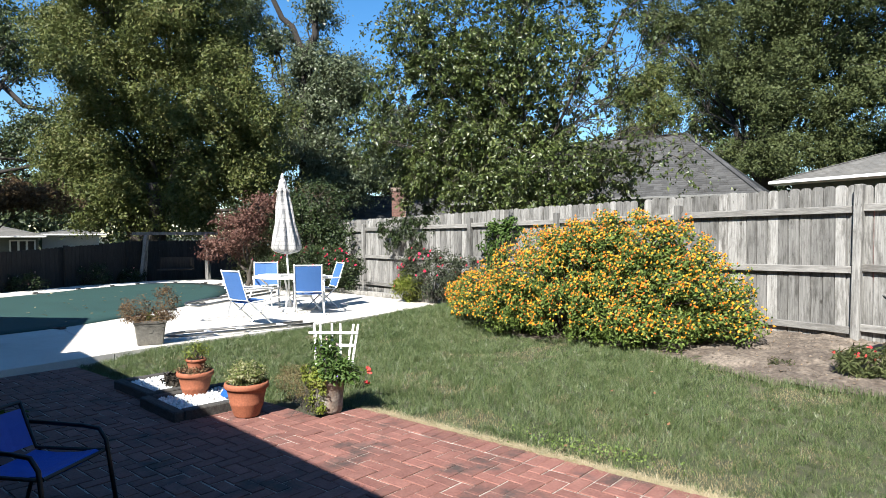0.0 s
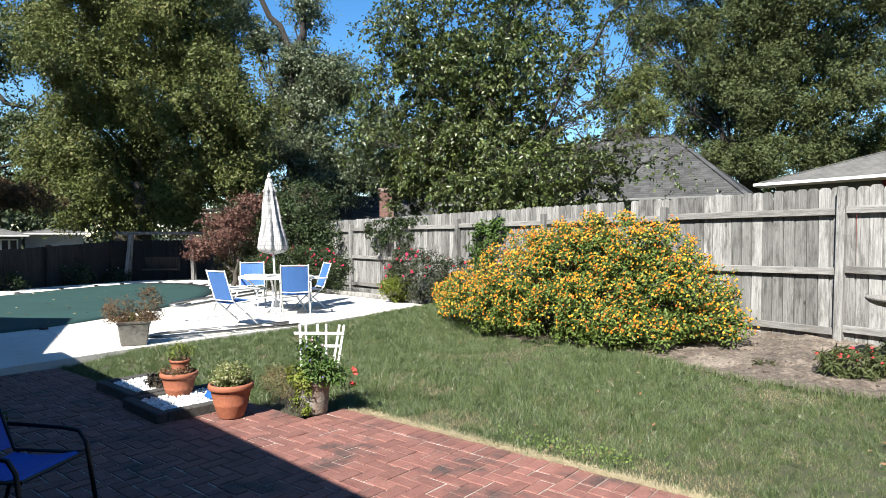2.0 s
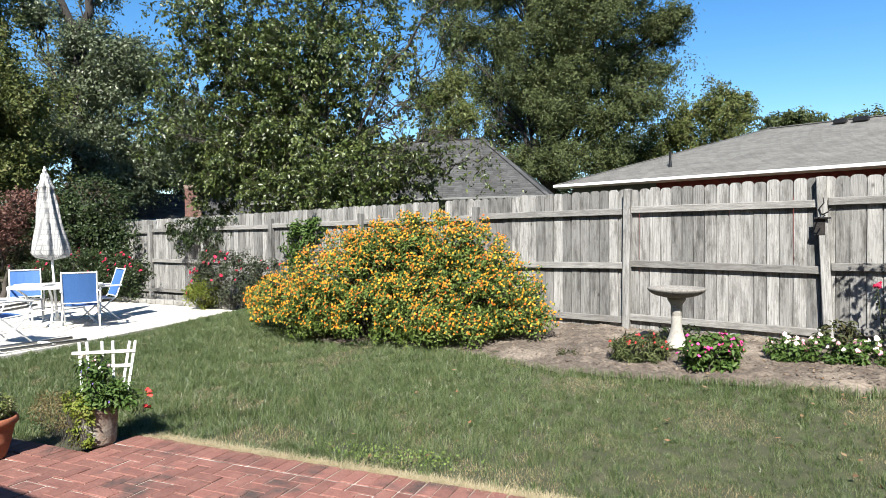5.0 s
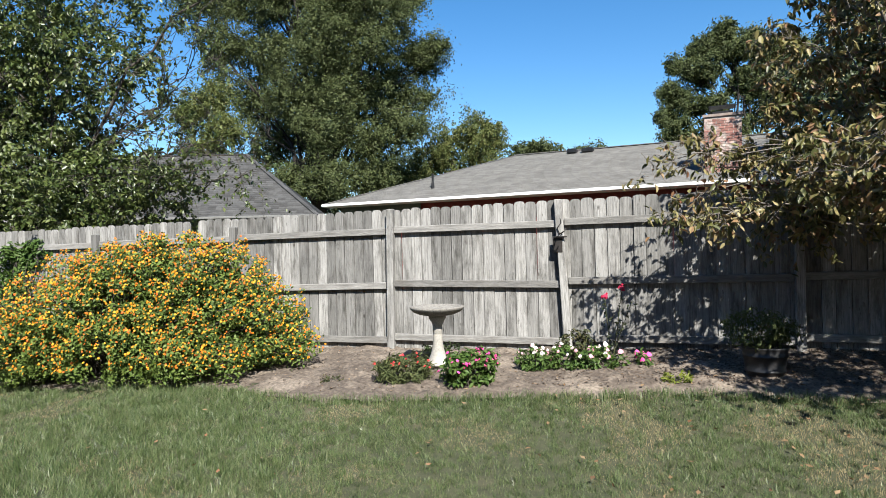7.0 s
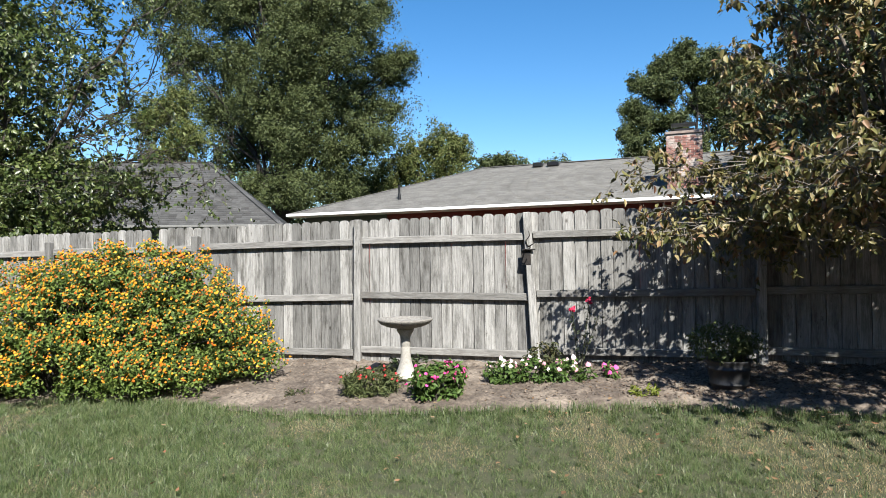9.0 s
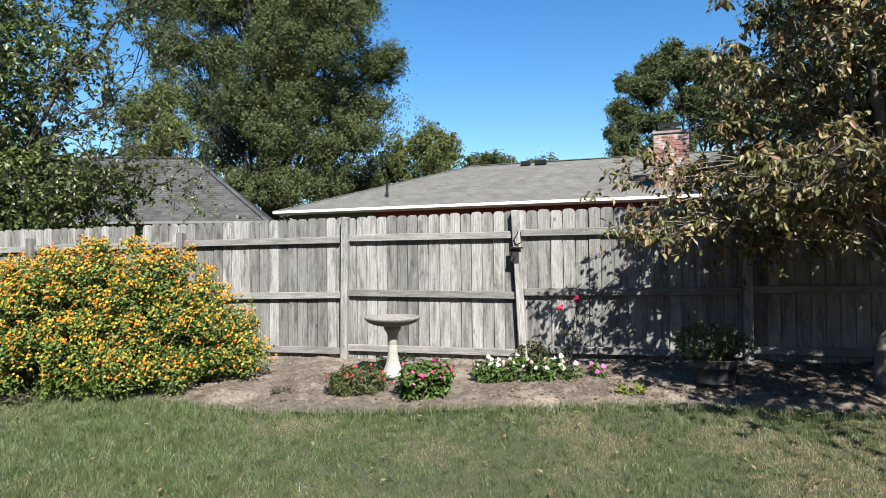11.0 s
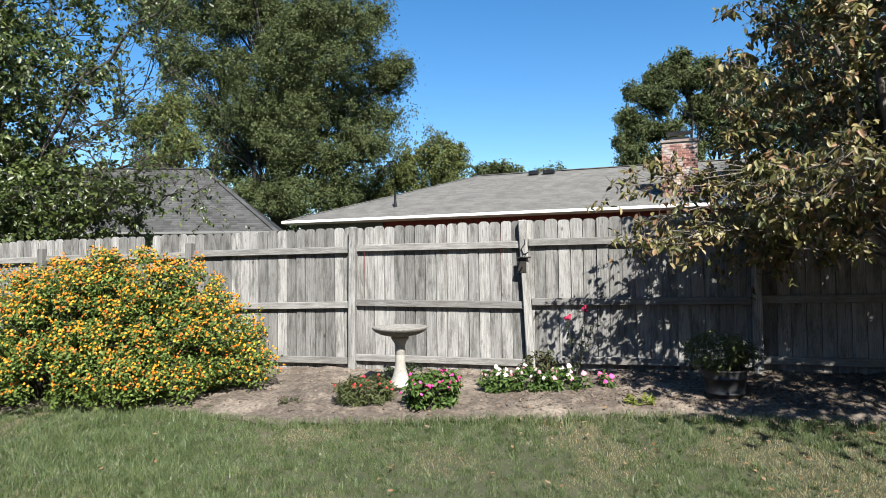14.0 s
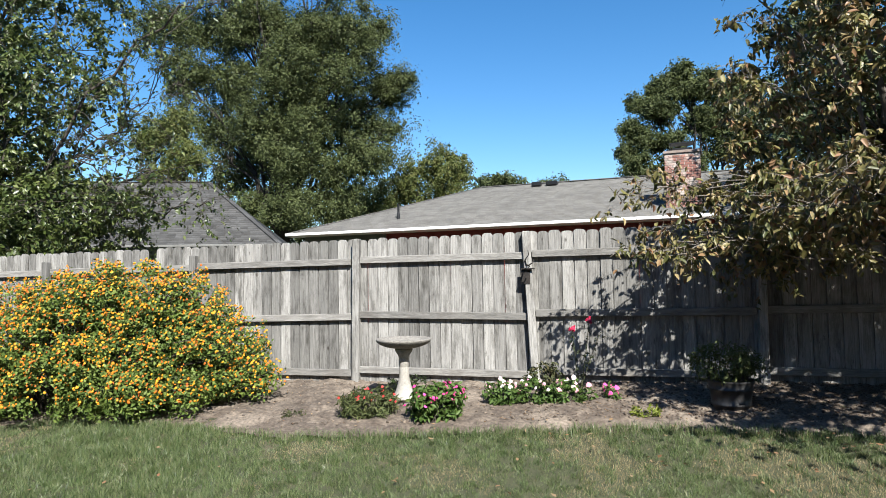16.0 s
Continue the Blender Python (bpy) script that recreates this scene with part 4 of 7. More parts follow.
tree("broad oak with clear tiers of leaves behind the brick house", (19.5, 46.0, 0), (0.5, 6.0),
     [((-5.0, 0, 9.4), (1.7, 1.5, 0.9), 23, 250), ((-3.4, 0, 11.3), (2.2, 1.8, 0.8), 31, 250), ((-5.4, 0, 12.2), (1.2, 1.2, 0.7), 18, 250), ((-3.2, 0, 13.6), (2.0, 2, 0.9), 31, 250), ((-1.4, 0, 15.2), (1.9, 1.9, 1.0), 31, 250),
      ((-1.8, 0, 9.4), (2.2, 1.6, 0.9), 26, 250), ((1.6, 0, 14.0), (2.4, 2.4, 1.4), 46, 250), ((2.0, 0, 11.4), (3.0, 2.4, 1.8), 67, 250), ((5.4, 0, 12.6), (3.4, 3, 3.6), 93, 250),
      ((-4.9, 0.2, 14.2), (0.9, 1.0, 0.6), 16, 240), ((-3.2, 0.2, 15.3), (1.2, 1.2, 0.8), 24, 240), ((-1.7, 0.2, 16.4), (1.2, 1.2, 0.7), 22, 240), ((0.4, 0.2, 15.6), (1.4, 1.3, 0.8), 24, 240), ((2.6, 0.2, 15.3), (1.4, 1.3, 0.8), 24, 240), ((-0.6, -0.3, 12.6), (1.5, 1.2, 0.9), 26, 240), ((-5.9, 0.2, 10.7), (0.9, 0.9, 0.6), 14, 240)],
     L_OAK, 0.18, 0.55, seed=9, hollow=0.2, core=0.5, slim=True, even=0.9, bark=M_DARK_BARK)
tree("low trees on the far skyline", (9.5, 70.0, 0), (0.3, 5.0), [((-3, 0, 11.2), (3.5, 2, 1.8), 50, 160), ((3, 0, 10.8), (3.5, 2, 1.6), 50, 160)], L_OAK, 0.3, 0.8, seed=19)
tree("dark leafy tree beyond the fence", (10.6, 15.2, 0), (0.2, 2.4),
     [((-1.0, 0, 5.2), (2.2, 1.6, 2.0), 60, 180), ((1.2, 0.4, 4.6), (2.2, 1.8, 2.2), 60, 180), ((0.6, 0.2, 7.2), (2.2, 1.8, 1.6), 46, 180), ((-1.4, -0.2, 7.4), (1.2, 1.2, 1.0), 22, 150), ((0.4, 0, 2.6), (2.2, 1.8, 1.2), 46, 160)], L_DARK, 0.12, 0.6, seed=17, hollow=0.6, core=0.5)
tree("dogwood tree with leaves turning yellow and red", (4.4, 6.1, 0.25), (0.075, 1.5),
     [((-0.7, 0.3, 2.3), (1.1, 0.8, 0.7), 62, 86), ((-2.0, 0.3, 2.05), (0.75, 0.5, 0.28), 12, 20), ((-2.2, 0.2, 1.55), (0.6, 0.4, 0.16), 9, 12), ((-0.2, 0.0, 3.4), (1.2, 1.1, 0.8), 64, 81), ((1.2, -0.2, 2.6), (1.3, 1.2, 1.1), 70, 99), ((-0.9, 0.4, 1.65), (1.0, 0.8, 0.28), 30, 45),
      ((0.9, 0.1, 4.4), (1.4, 1.3, 0.7), 40, 67), ((-1.25, 0.2, 3.0), (0.5, 0.5, 0.35), 14, 30), ((-1.2, 0.2, 4.5), (0.7, 0.5, 0.18), 9, 20), ((2.1, 0.2, 1.8), (1.2, 1.0, 0.6), 44, 75),
      ((0.5, -1.2, 3.0), (0.9, 0.9, 0.8), 42, 72), ((1.6, -1.3, 3.4), (1.2, 1.1, 1.1), 54, 81), ((0.9, -1.9, 4.2), (1.2, 1.1, 0.8), 44, 81), ((2.8, -0.9, 3.0), (1.3, 1.2, 1.2), 54, 81), ((3.2, 0.2, 3.6), (1.5, 1.3, 1.3), 54, 81),
      # the next two rows are hidden lobes added to shade the fence and bed
      ((0.4, -2.7, 4.0), (1.2, 1.1, 0.6), 36, 54), ((1.8, -2.4, 4.0), (1.3, 1.2, 0.7), 40, 54), ((3.4, -2.0, 3.6), (1.3, 1.2, 1.0), 46, 62),
      ((-1.0, -0.3, 5.1), (1.4, 1.3, 0.7), 46, 75), ((0.2, -1.0, 5.5), (1.8, 1.6, 0.8), 60, 75), ((1.8, 0.2, 5.2), (1.6, 1.6, 0.9), 54, 60),
      ((-1.4, 0.0, 3.75), (0.28, 0.2, 0.06), 6, 12), ((-1.5, 0.0, 3.25), (0.22, 0.2, 0.1), 6, 16), ((-2.2, 0.1, 2.25), (0.28, 0.2, 0.1), 7, 13),
      ((-2.55, 0.1, 2.15), (0.2, 0.15, 0.06), 4, 9), ((-2.3, 0.1, 1.75), (0.26, 0.2, 0.05), 6, 12), ((-1.9, 0.1, 1.6), (0.5, 0.4, 0.14), 14, 22),
      ((-1.09, -1.12, 2.07), (0.5, 0.35, 0.3), 20, 26), ((-1.24, -0.92, 1.92), (0.5, 0.35, 0.28), 20, 26), ((-1.04, -1.32, 1.87), (0.5, 0.35, 0.3), 20, 26), ((-1.36, -0.71, 1.85), (0.5, 0.35, 0.25), 16, 26)],
     L_DOG, 0.076, 0.23, seed=10, droop=1.3, aspect=0.47, full=True, bark=M_PALE_BARK, twigs=4, core=0.5, lean=(0.1, 0),
     boughs=[([(0.1, 0.0, 1.4), (-0.2, -0.24, 2.6), (-0.28, -0.25, 2.99), (-0.4, -0.26, 3.37)], 0.055, 0.022)])
# added out of sight: its lobes only dapple the bed and the fence foot
tree("unseen leafy tree added to shade the bed and fence foot", (8.3, 0.6, 0.0), (0.12, 1.6),
     [((-4.3, 2.3, 3.4), (0.75, 0.55, 0.4), 32, 26), ((-3.3, 2.5, 3.4), (0.9, 0.6, 0.45), 26, 25), ((-2.1, 2.6, 3.4), (0.9, 0.6, 0.45), 22, 22), ((-0.9, 2.7, 3.5), (1.0, 0.6, 0.5), 20, 20), ((-3.7, 1.3, 3.3), (0.7, 0.45, 0.35), 5, 20), ((-2.5, 1.4, 3.4), (0.9, 0.5, 0.4), 7, 20), ((-1.2, 1.5, 3.5), (0.9, 0.5, 0.4), 10, 20)], L_DARK, 0.15, 0.34, seed=15, core=0.0)
tree("green trees behind the small house", (-24.0, 30.0, 0), (0.2, 2.0), [((-5.0, -5.3, 4.8), (1.8, 1.6, 1.6), 30, 200), ((-3.7, -4.2, 5.3), (2.0, 1.7, 1.7), 34, 200), ((-2.2, -2.9, 5.0), (2.2, 1.8, 1.8), 34, 200), ((-1.0, -0.6, 5.2), (2.2, 1.8, 1.8), 30, 200), ((0.6, 0.8, 4.9), (2.2, 1.8, 1.8), 30, 200)], L_OAK, 0.16, 0.8, seed=28, hollow=0.2, core=0.8, even=0.9, slim=True)
tree("dark woods beyond the far gardens", (-66.0, 22.0, 0), (0.4, 2.0), [((0, -22, 3.4), (4, 12, 3.4), 60, 120), ((0, 0, 3.0), (4, 12, 3.2), 60, 120), ((4, 22, 3.4), (4, 12, 3.4), 60, 120), ((16, 36, 3.2), (10, 6, 3.2), 60, 120)], L_DARK, 0.5, 1.6, seed=31, core=0.5)
# never seen: a belt of trees added to lower the sky light in shaded parts
tree("unseen tall trees added behind the house to block low sky", (0.0, -24.0, 0), (0.5, 4.0), [((-26, 8, 8), (7, 5, 7), 60, 60), ((-14, 0, 8), (8, 4, 8), 60, 60), ((0, -2, 8), (8, 4, 8), 60, 60), ((14, 2, 8), (8, 4, 8), 60, 60), ((24, 12, 7), (5, 7, 7), 60, 60)], L_DARK, 0.8, 2.0, seed=33, core=0.6)
tree("japanese maple with dusky red leaves", (-16.6, 9.9, 0), (0.07, 0.9),
     [((0, 0, 1.95), (0.9, 0.9, 0.34), 34, 76), ((-0.6, -0.5, 1.2), (0.75, 0.7, 0.3), 30, 76), ((0.5, 0.4, 2.5), (0.7, 0.7, 0.26), 22, 76), ((0.2, -0.3, 1.55), (0.6, 0.6, 0.2), 18, 60)], L_RED, 0.08, 0.26, seed=11, stems=3)
# out-of-sight tree added for its shadow on the old fence and the olive tree
tree("unseen leafy tree added to shade the old fence", (-20.5, -1.0, 0), (0.25, 2.6),
     [((-0.4, 0, 4.4), (2.0, 1.9, 1.3), 120, 20), ((-0.2, 1.8, 4.6), (2.0, 1.7, 1.2), 110, 20), ((-1.4, 2.8, 5.0), (1.9, 1.5, 1.1), 90, 20), ((0.6, -1.6, 4.0), (1.6, 1.6, 1.1), 80, 20),
      ((0.7, 1.0, 6.6), (1.8, 1.8, 1.3), 90, 20), ((0.4, 2.8, 7.2), (1.6, 1.6, 1.2), 90, 20), ((1.2, 3.0, 9.6), (1.8, 1.8, 1.2), 80, 20),
      ((-1.7, 2.7, 12.2), (1.4, 1.3, 0.7), 8, 14), ((-0.1, 3.6, 12.2), (1.4, 1.3, 0.7), 8, 14), ((0.9, 5.2, 12.2), (1.4, 1.3, 0.7), 8, 14)], L_DARK, 0.6, 0.7, seed=12)
# not seen: dense crown added to keep sky light off the right of the fence
tree("unseen dense tree added at the right to block sky light", (8.9, 5.4, 0.3), (0.25, 2.5),
     [((0, 0, 5.0), (2.4, 2.6, 2.2), 100, 40), ((-0.8, -2.5, 4.2), (2.2, 2.2, 1.8), 70, 40), ((0.5, 0.8, 2.8), (2.0, 1.8, 1.6), 70, 40), ((-0.5, 0.5, 7.4), (2.4, 2.4, 1.6), 50, 40)], L_DARK, 0.4, 0.7, seed=14, core=0.6)

# ---------- shrubs and flowers ----------


def blossom_arrays(places, size, rng, petals=6, face=(-0.25, -0.85, 0.6)):
    """Small domed flower heads of wedge petals, turned towards the light."""
    n = len(places)
    d = rng.normal(size=(n, 3)) * 0.45 + np.array(face)
    d /= np.linalg.norm(d, axis=1, keepdims=True)
    a = np.cross(d, [0.3, 0.1, 1.0])
    a /= np.linalg.norm(a, axis=1, keepdims=True)
    b = np.cross(d, a)
    s = (size * rng.uniform(0.7, 1.3, n))[:, None]
    rows = [places + d * s * 0.3]
    for k in range(petals):
        g = 2 * math.pi * k / petals
        rows.append(places + (a * math.cos(g) + b * math.sin(g)) * s * (0.5 if k % 2 else 0.42) + d * s * (0.08 if k % 2 else -0.02))
    verts = np.stack(rows, 1).reshape(-1, 3)
    base = np.arange(n)[:, None] * (petals + 1)
    tri = np.concatenate([base + [0, 1 + k, 1 + (k + 1) % petals] for k in range(petals)], 1).reshape(-1, 3)
    return verts, tri


def bush(label, base, lobes, leaf_mat, leaf, flowers=(), clump=0.14, name="bush", category="bush", stem=0.01, seed=1, droop=0.1, aspect=0.5, hollow=0.6, spread=1.0, parent=None, group="", full=True):
    """Stems, leaves in clumps and flower heads. lobes: centre, radii, clumps, leaves a clump. flowers: name, material, count, size, lowest share of the height."""
    rng = np.random.default_rng(seed)
    random.seed(seed)
    t = parent if parent is not None else thing(name, label, category, base, group)
    at = Vector(base) if parent is not None else Vector((0, 0, 0))
    wood, leaves, normals = bmesh.new(), [], []
    for c, r, clumps, per in lobes:
        c, r = np.array(c, float), np.array(r, float)
        ball = in_ball(clumps, rng, hollow)
        spots = c + ball * r
        spots[:, 2] = np.maximum(spots[:, 2], 0.03)
        for p in spots[:: max(1, clumps // 14)]:
            tube(wood, [at + v for v in limb_points((c[0] * 0.4 + random.gauss(0, 0.05), c[1] * 0.4 + random.gauss(0, 0.05), 0), p, 0.2, 3)], [stem, stem * 0.8, stem * 0.6, stem * 0.4], 4)
        n = np.maximum(3, (per * rng.uniform(0.5, 1.5, clumps)).astype(int))
        idx = np.repeat(np.arange(clumps), n)
        off = in_ball(len(idx), rng, 0.3)
        q = spots[idx] + off * clump
        normals.append(off * 0.6 + ball[idx] * 0.5 + [0, -0.1, 0.45])
        q[:, 2] = np.maximum(q[:, 2], 0.02)
        leaves.append(q)
    part("stem", wood, M_BARK, t)
    q = np.concatenate(leaves) + np.array(at)
    v, f = leaf_arrays(q, leaf, droop, aspect, 0.6 * spread, rng, np.concatenate(normals), full)
    tagged(under(new("foliage", np_mesh("foliage", v, f, leaf_mat)), t), kind="stuff")
    # flowers sit on the outermost leaves, seen from the front, the sides and above
    q = q - np.array(at)
    outer = np.zeros(len(q), bool)
    for way in ((0.45, -0.8, 0.4), (-0.6, -0.65, 0.4), (0.0, -0.2, 1.0)):
        d = Vector(way).normalized()
        e = d.orthogonal().normalized()
        cell = np.floor(np.stack([q @ np.array(e), q @ np.array(d.cross(e))], 1) / 0.06).astype(np.int64)
        _, key = np.unique(cell, axis=0, return_inverse=True)
        out, far = q @ np.array(d), np.full(len(q), -1e9)
        np.maximum.at(far, key.ravel(), out)
        outer |= out > far[key.ravel()] - 0.05
    for fname, mat, count, size, low, label_f in flowers:
        ok = q[outer & (q[:, 2] > low * q[:, 2].max())]
        pick = ok[rng.permutation(len(ok))[:count]] + rng.normal(size=(min(count, len(ok)), 3)) * 0.008 + [0, -0.006, 0.012]
        fv, ff = blossom_arrays(pick + np.array(at), size, rng)
        tagged(under(new(fname, np_mesh(fname, fv, ff, mat)), t), label_f, kind="stuff")
    return t


def petal(name, *shades):
    return leaf_surface(name, list(shades), 0.6, 0.2, 0.0)


F_YELLOW = petal("lantana_petals", (0.46, 0.115, 0.02), (0.54, 0.19, 0.012), (0.58, 0.245, 0.016), (0.60, 0.29, 0.026))
F_RED = petal("red_petals", (0.34, 0.012, 0.04), (0.44, 0.03, 0.08))
F_PINK = petal("pink_petals", (0.60, 0.04, 0.20), (0.66, 0.11, 0.34))
F_BLUSH = petal("white_pink_petals", (0.656, 0.28, 0.36), (0.68, 0.624, 0.608), (0.68, 0.496, 0.528))
L_LANTANA = leaf_surface("lantana_leaves", [(0.042, 0.074, 0.017), (0.095, 0.145, 0.03), (0.175, 0.225, 0.058)], 0.55, 0.3)
L_FRESH = leaf_surface("fresh_leaves", [(0.036, 0.072, 0.015), (0.06, 0.108, 0.024), (0.09, 0.138, 0.036)], 0.5, 0.3)

LANTANA = [((1.29, -0.27, 0.95), (0.55, 0.4, 0.42), 60, 64), ((2.0, -0.1, 0.36), (0.5, 0.5, 0.38), 50, 60), ((0.75, 0.0, 0.91), (1.30, 0.95, 0.86), 200, 80), ((0.25, 0.0, 1.12), (0.9, 0.7, 0.51), 70, 70), ((-0.3, -0.1, 0.75), (1.25, 0.95, 0.73), 170, 64), ((-1.45, 0.15, 0.43), (0.9, 0.8, 0.45), 100, 64), ((1.55, -0.05, 0.59), (0.85, 0.8, 0.59), 100, 64),
           ((0.2, -0.55, 0.43), (1.7, 0.65, 0.45), 150, 64),
           ((-0.9, -0.62, 0.32), (0.9, 0.5, 0.36), 70, 60), ((1.1, -0.6, 0.32), (0.9, 0.5, 0.36), 70, 60)]
lump = np.random.default_rng(20)
for k in range(44):
    c, r, _, _ = LANTANA[k % 10]
    d = in_ball(1, lump, 0.98)[0]
    d[1] = -abs(d[1]) * 0.8
    d[2] = abs(d[2]) if k % 3 else d[2] * 0.4
    p = np.array(c) + d * np.array(r) * 0.95
    if 0.12 < p[2] < 1.48:
        LANTANA.append((tuple(p), tuple(lump.uniform(0.16, 0.32, 3)), 16, 40))
bush("huge lantana bush covered in orange and yellow flowers", (-4.55, 7.85, 0.10), LANTANA,
     L_LANTANA, 0.044, (("flower", F_YELLOW, 4900, 0.031, 0.10, "orange and yellow flower heads"),), 0.12, seed=21, aspect=0.55, full=False)

# bird bath
bath = thing("bird_bath", "pale cast-stone bird bath on a turned pedestal", "bird bath", (-0.44, 7.16, 0.15))
bm = bmesh.new()
lathe(bm, [(0.092, 0.0), (0.095, 0.085), (0.10, 0.092), (0.130, 0.096), (0.136, 0.106), (0.132, 0.118), (0.112, 0.15), (0.090, 0.20), (0.074, 0.255), (0.062, 0.31), (0.056, 0.37), (0.0535, 0.44), (0.0505, 0.447), (0.056, 0.455), (0.056, 0.54), (0.062, 0.57), (0.084, 0.605), (0.098, 0.625), (0.098, 0.655)], 28)
part("pedestal", bm, surface("smooth_cast_stone", (0.26, 0.248, 0.222), (0.34, 0.328, 0.30), 6.0, 0.85, bump=0.12, c3=(0.173, 0.161, 0.143), spots=3.0), bath, smooth=True)
bm = bmesh.new()
lathe(bm, [(0.09, 0.650), (0.14, 0.658), (0.21, 0.674), (0.27, 0.700), (0.300, 0.728), (0.312, 0.745), (0.310, 0.758), (0.298, 0.762), (0.275, 0.745), (0.18, 0.715), (0.02, 0.705)], 40)
part("basin", bm, surface("pebbled_cast_stone", (0.128, 0.12, 0.109), (0.225, 0.214, 0.195), 30.0, 0.9, bump=0.5, fine=70.0, grains=(0.6, 1.35)), bath, smooth=True)

# ---------- more plants in the bed ----------
L_ROSE = leaf_surface("rose_leaves", [(0.026, 0.036, 0.02), (0.044, 0.054, 0.031), (0.07, 0.078, 0.048)], 0.45, 0.2)
L_OLDGREEN = leaf_surface("dull_green_leaves", [(0.0292, 0.041, 0.0175), (0.0497, 0.0585, 0.0234), (0.0878, 0.0702, 0.0351)], 0.6, 0.2)
L_BROWN = leaf_surface("withered_leaves", [(0.0585, 0.0322, 0.0205), (0.105, 0.0644, 0.0351), (0.176, 0.123, 0.0644), (0.0936, 0.0468, 0.0322)], 0.8, 0.15)
L_LIME = leaf_surface("lime_leaves", [(0.0936, 0.129, 0.0175), (0.158, 0.193, 0.0292), (0.211, 0.222, 0.0585)], 0.5, 0.3)
L_PENTAS = leaf_surface("narrow_olive_leaves", [(0.045, 0.06, 0.022), (0.075, 0.095, 0.034), (0.115, 0.125, 0.05)], 0.6, 0.2)
F_CORAL = petal("coral_petals", (0.48, 0.03, 0.04), (0.55, 0.07, 0.06))
L_CREAM = leaf_surface("cream_and_green_leaves", [(0.085, 0.115, 0.028), (0.18, 0.20, 0.065), (0.34, 0.33, 0.19)], 0.5, 0.25, 0.1)

bush("low pentas with small red flowers beside the bird bath", (-0.78, 6.78, 0.15), [((0, 0, 0.10), (0.31, 0.22, 0.19), 80, 34)], L_PENTAS, 0.062, (("flower", F_CORAL, 22, 0.034, 0.35, "small red flowers"),),
     0.06, name="flower_plant", category="flower", stem=0.003, seed=31, aspect=0.17)
bush("leafy vinca with magenta flowers by the bird bath", (-0.10, 6.56, 0.15), [((0, 0, 0.16), (0.30, 0.22, 0.20), 55, 22), ((0.1, 0, 0.24), (0.18, 0.14, 0.14), 20, 18)], L_FRESH, 0.06,
     (("flower", F_PINK, 52, 0.036, 0.35, "magenta flowers"),), 0.06, name="flower_plant", category="flower", stem=0.004, seed=32)
bush("dark low plant behind the bird bath", (-0.42, 7.36, 0.18), [((0, 0, 0.12), (0.30, 0.14, 0.16), 26, 18)], L_SHRUB, 0.045, (), 0.05, name="flower_plant", category="plant", stem=0.003, seed=33)
for n, (x, y, w) in enumerate(((0.62, 6.98, 0.20), (0.98, 6.95, 0.24), (1.36, 6.86, 0.26))):
    bush("low vinca with white and pale pink flowers on bare soil", (x, y, float(ground_z(x, y)) - 0.02), [((0, 0, 0.09), (w, 0.17, 0.15), 36, 20)], L_FRESH, 0.05,
         (("flower", F_BLUSH, 17, 0.054, 0.3, "white and pale pink flowers"),), 0.05, name="flower_plant", category="flower", stem=0.003, seed=34 + n, group="pale vincas in the bed")
bush("leafy green shoot at the fence post", (1.12, 7.3, 0.26), [((0, 0, 0.18), (0.20, 0.12, 0.16), 22, 18)], L_OLDGREEN, 0.05, (), 0.05, name="shoot", category="plant", stem=0.004, seed=38)
bush("small pink-flowered plant in the soil", (1.78, 6.86, 0.25), [((0, 0, 0.07), (0.10, 0.08, 0.10), 12, 12)], L_FRESH, 0.045, (("flower", F_PINK, 6, 0.06, 0.3, "bright pink flowers"),), 0.04,
     name="flower_plant", category="flower", stem=0.003, seed=39)
bush("small green weed in the mulch", (1.98, 6.3, 0.19), [((0, 0, 0.04), (0.14, 0.10, 0.06), 14, 12)], L_LIME, 0.04, (), 0.04, name="weed", category="plant", stem=0.002, seed=40)
bush("small patch of low weeds on bare soil", (-1.62, 6.9, 0.12), [((0, 0, 0.03), (0.14, 0.10, 0.04), 10, 10)], L_OLDGREEN, 0.03, (), 0.04, name="weed", category="plant", stem=0.002, seed=45)

rose = thing("rose_stalk", "thin rose stalks with two red blooms by the fence", "rose", (1.55, 7.42, 0.26))
bm = bmesh.new()
STALKS = [((0, 0, -0.05), (-0.02, 0.02, 0.35), (-0.05, 0.0, 0.70)), ((0.02, 0, -0.05), (0.10, 0.02, 0.40), (0.15, 0.02, 0.79)), ((0.02, 0.02, -0.05), (0.14, 0.05, 0.3), (0.27, 0.05, 0.62))]
for s in STALKS:
    tube(bm, s, [0.007, 0.005, 0.003], 5)
part("stalk", bm, surface("rose_stem", (0.0394, 0.0562, 0.0225), (0.0675, 0.0562, 0.0281), 20, 0.6), rose)
rr = np.random.default_rng(41)
spots = np.concatenate([np.linspace(s[1], s[2], 5) for s in STALKS] + [np.linspace(s[0], s[1], 5) for s in STALKS])
v, f = leaf_arrays(np.repeat(spots, 4, 0) + rr.normal(size=(len(spots) * 4, 3)) * 0.02, 0.045, 0.4, 0.55, rng=rr)
tagged(under(new("foliage", np_mesh("foliage", v, f, L_ROSE)), rose), kind="stuff")
for s in STALKS[:2]:
    v, f = blossom_arrays(np.repeat([s[2]], 9, 0) + rr.normal(size=(9, 3)) * 0.013, 0.044, rr)
    under(new("bloom", np_mesh("bloom", v, f, F_RED)), rose)

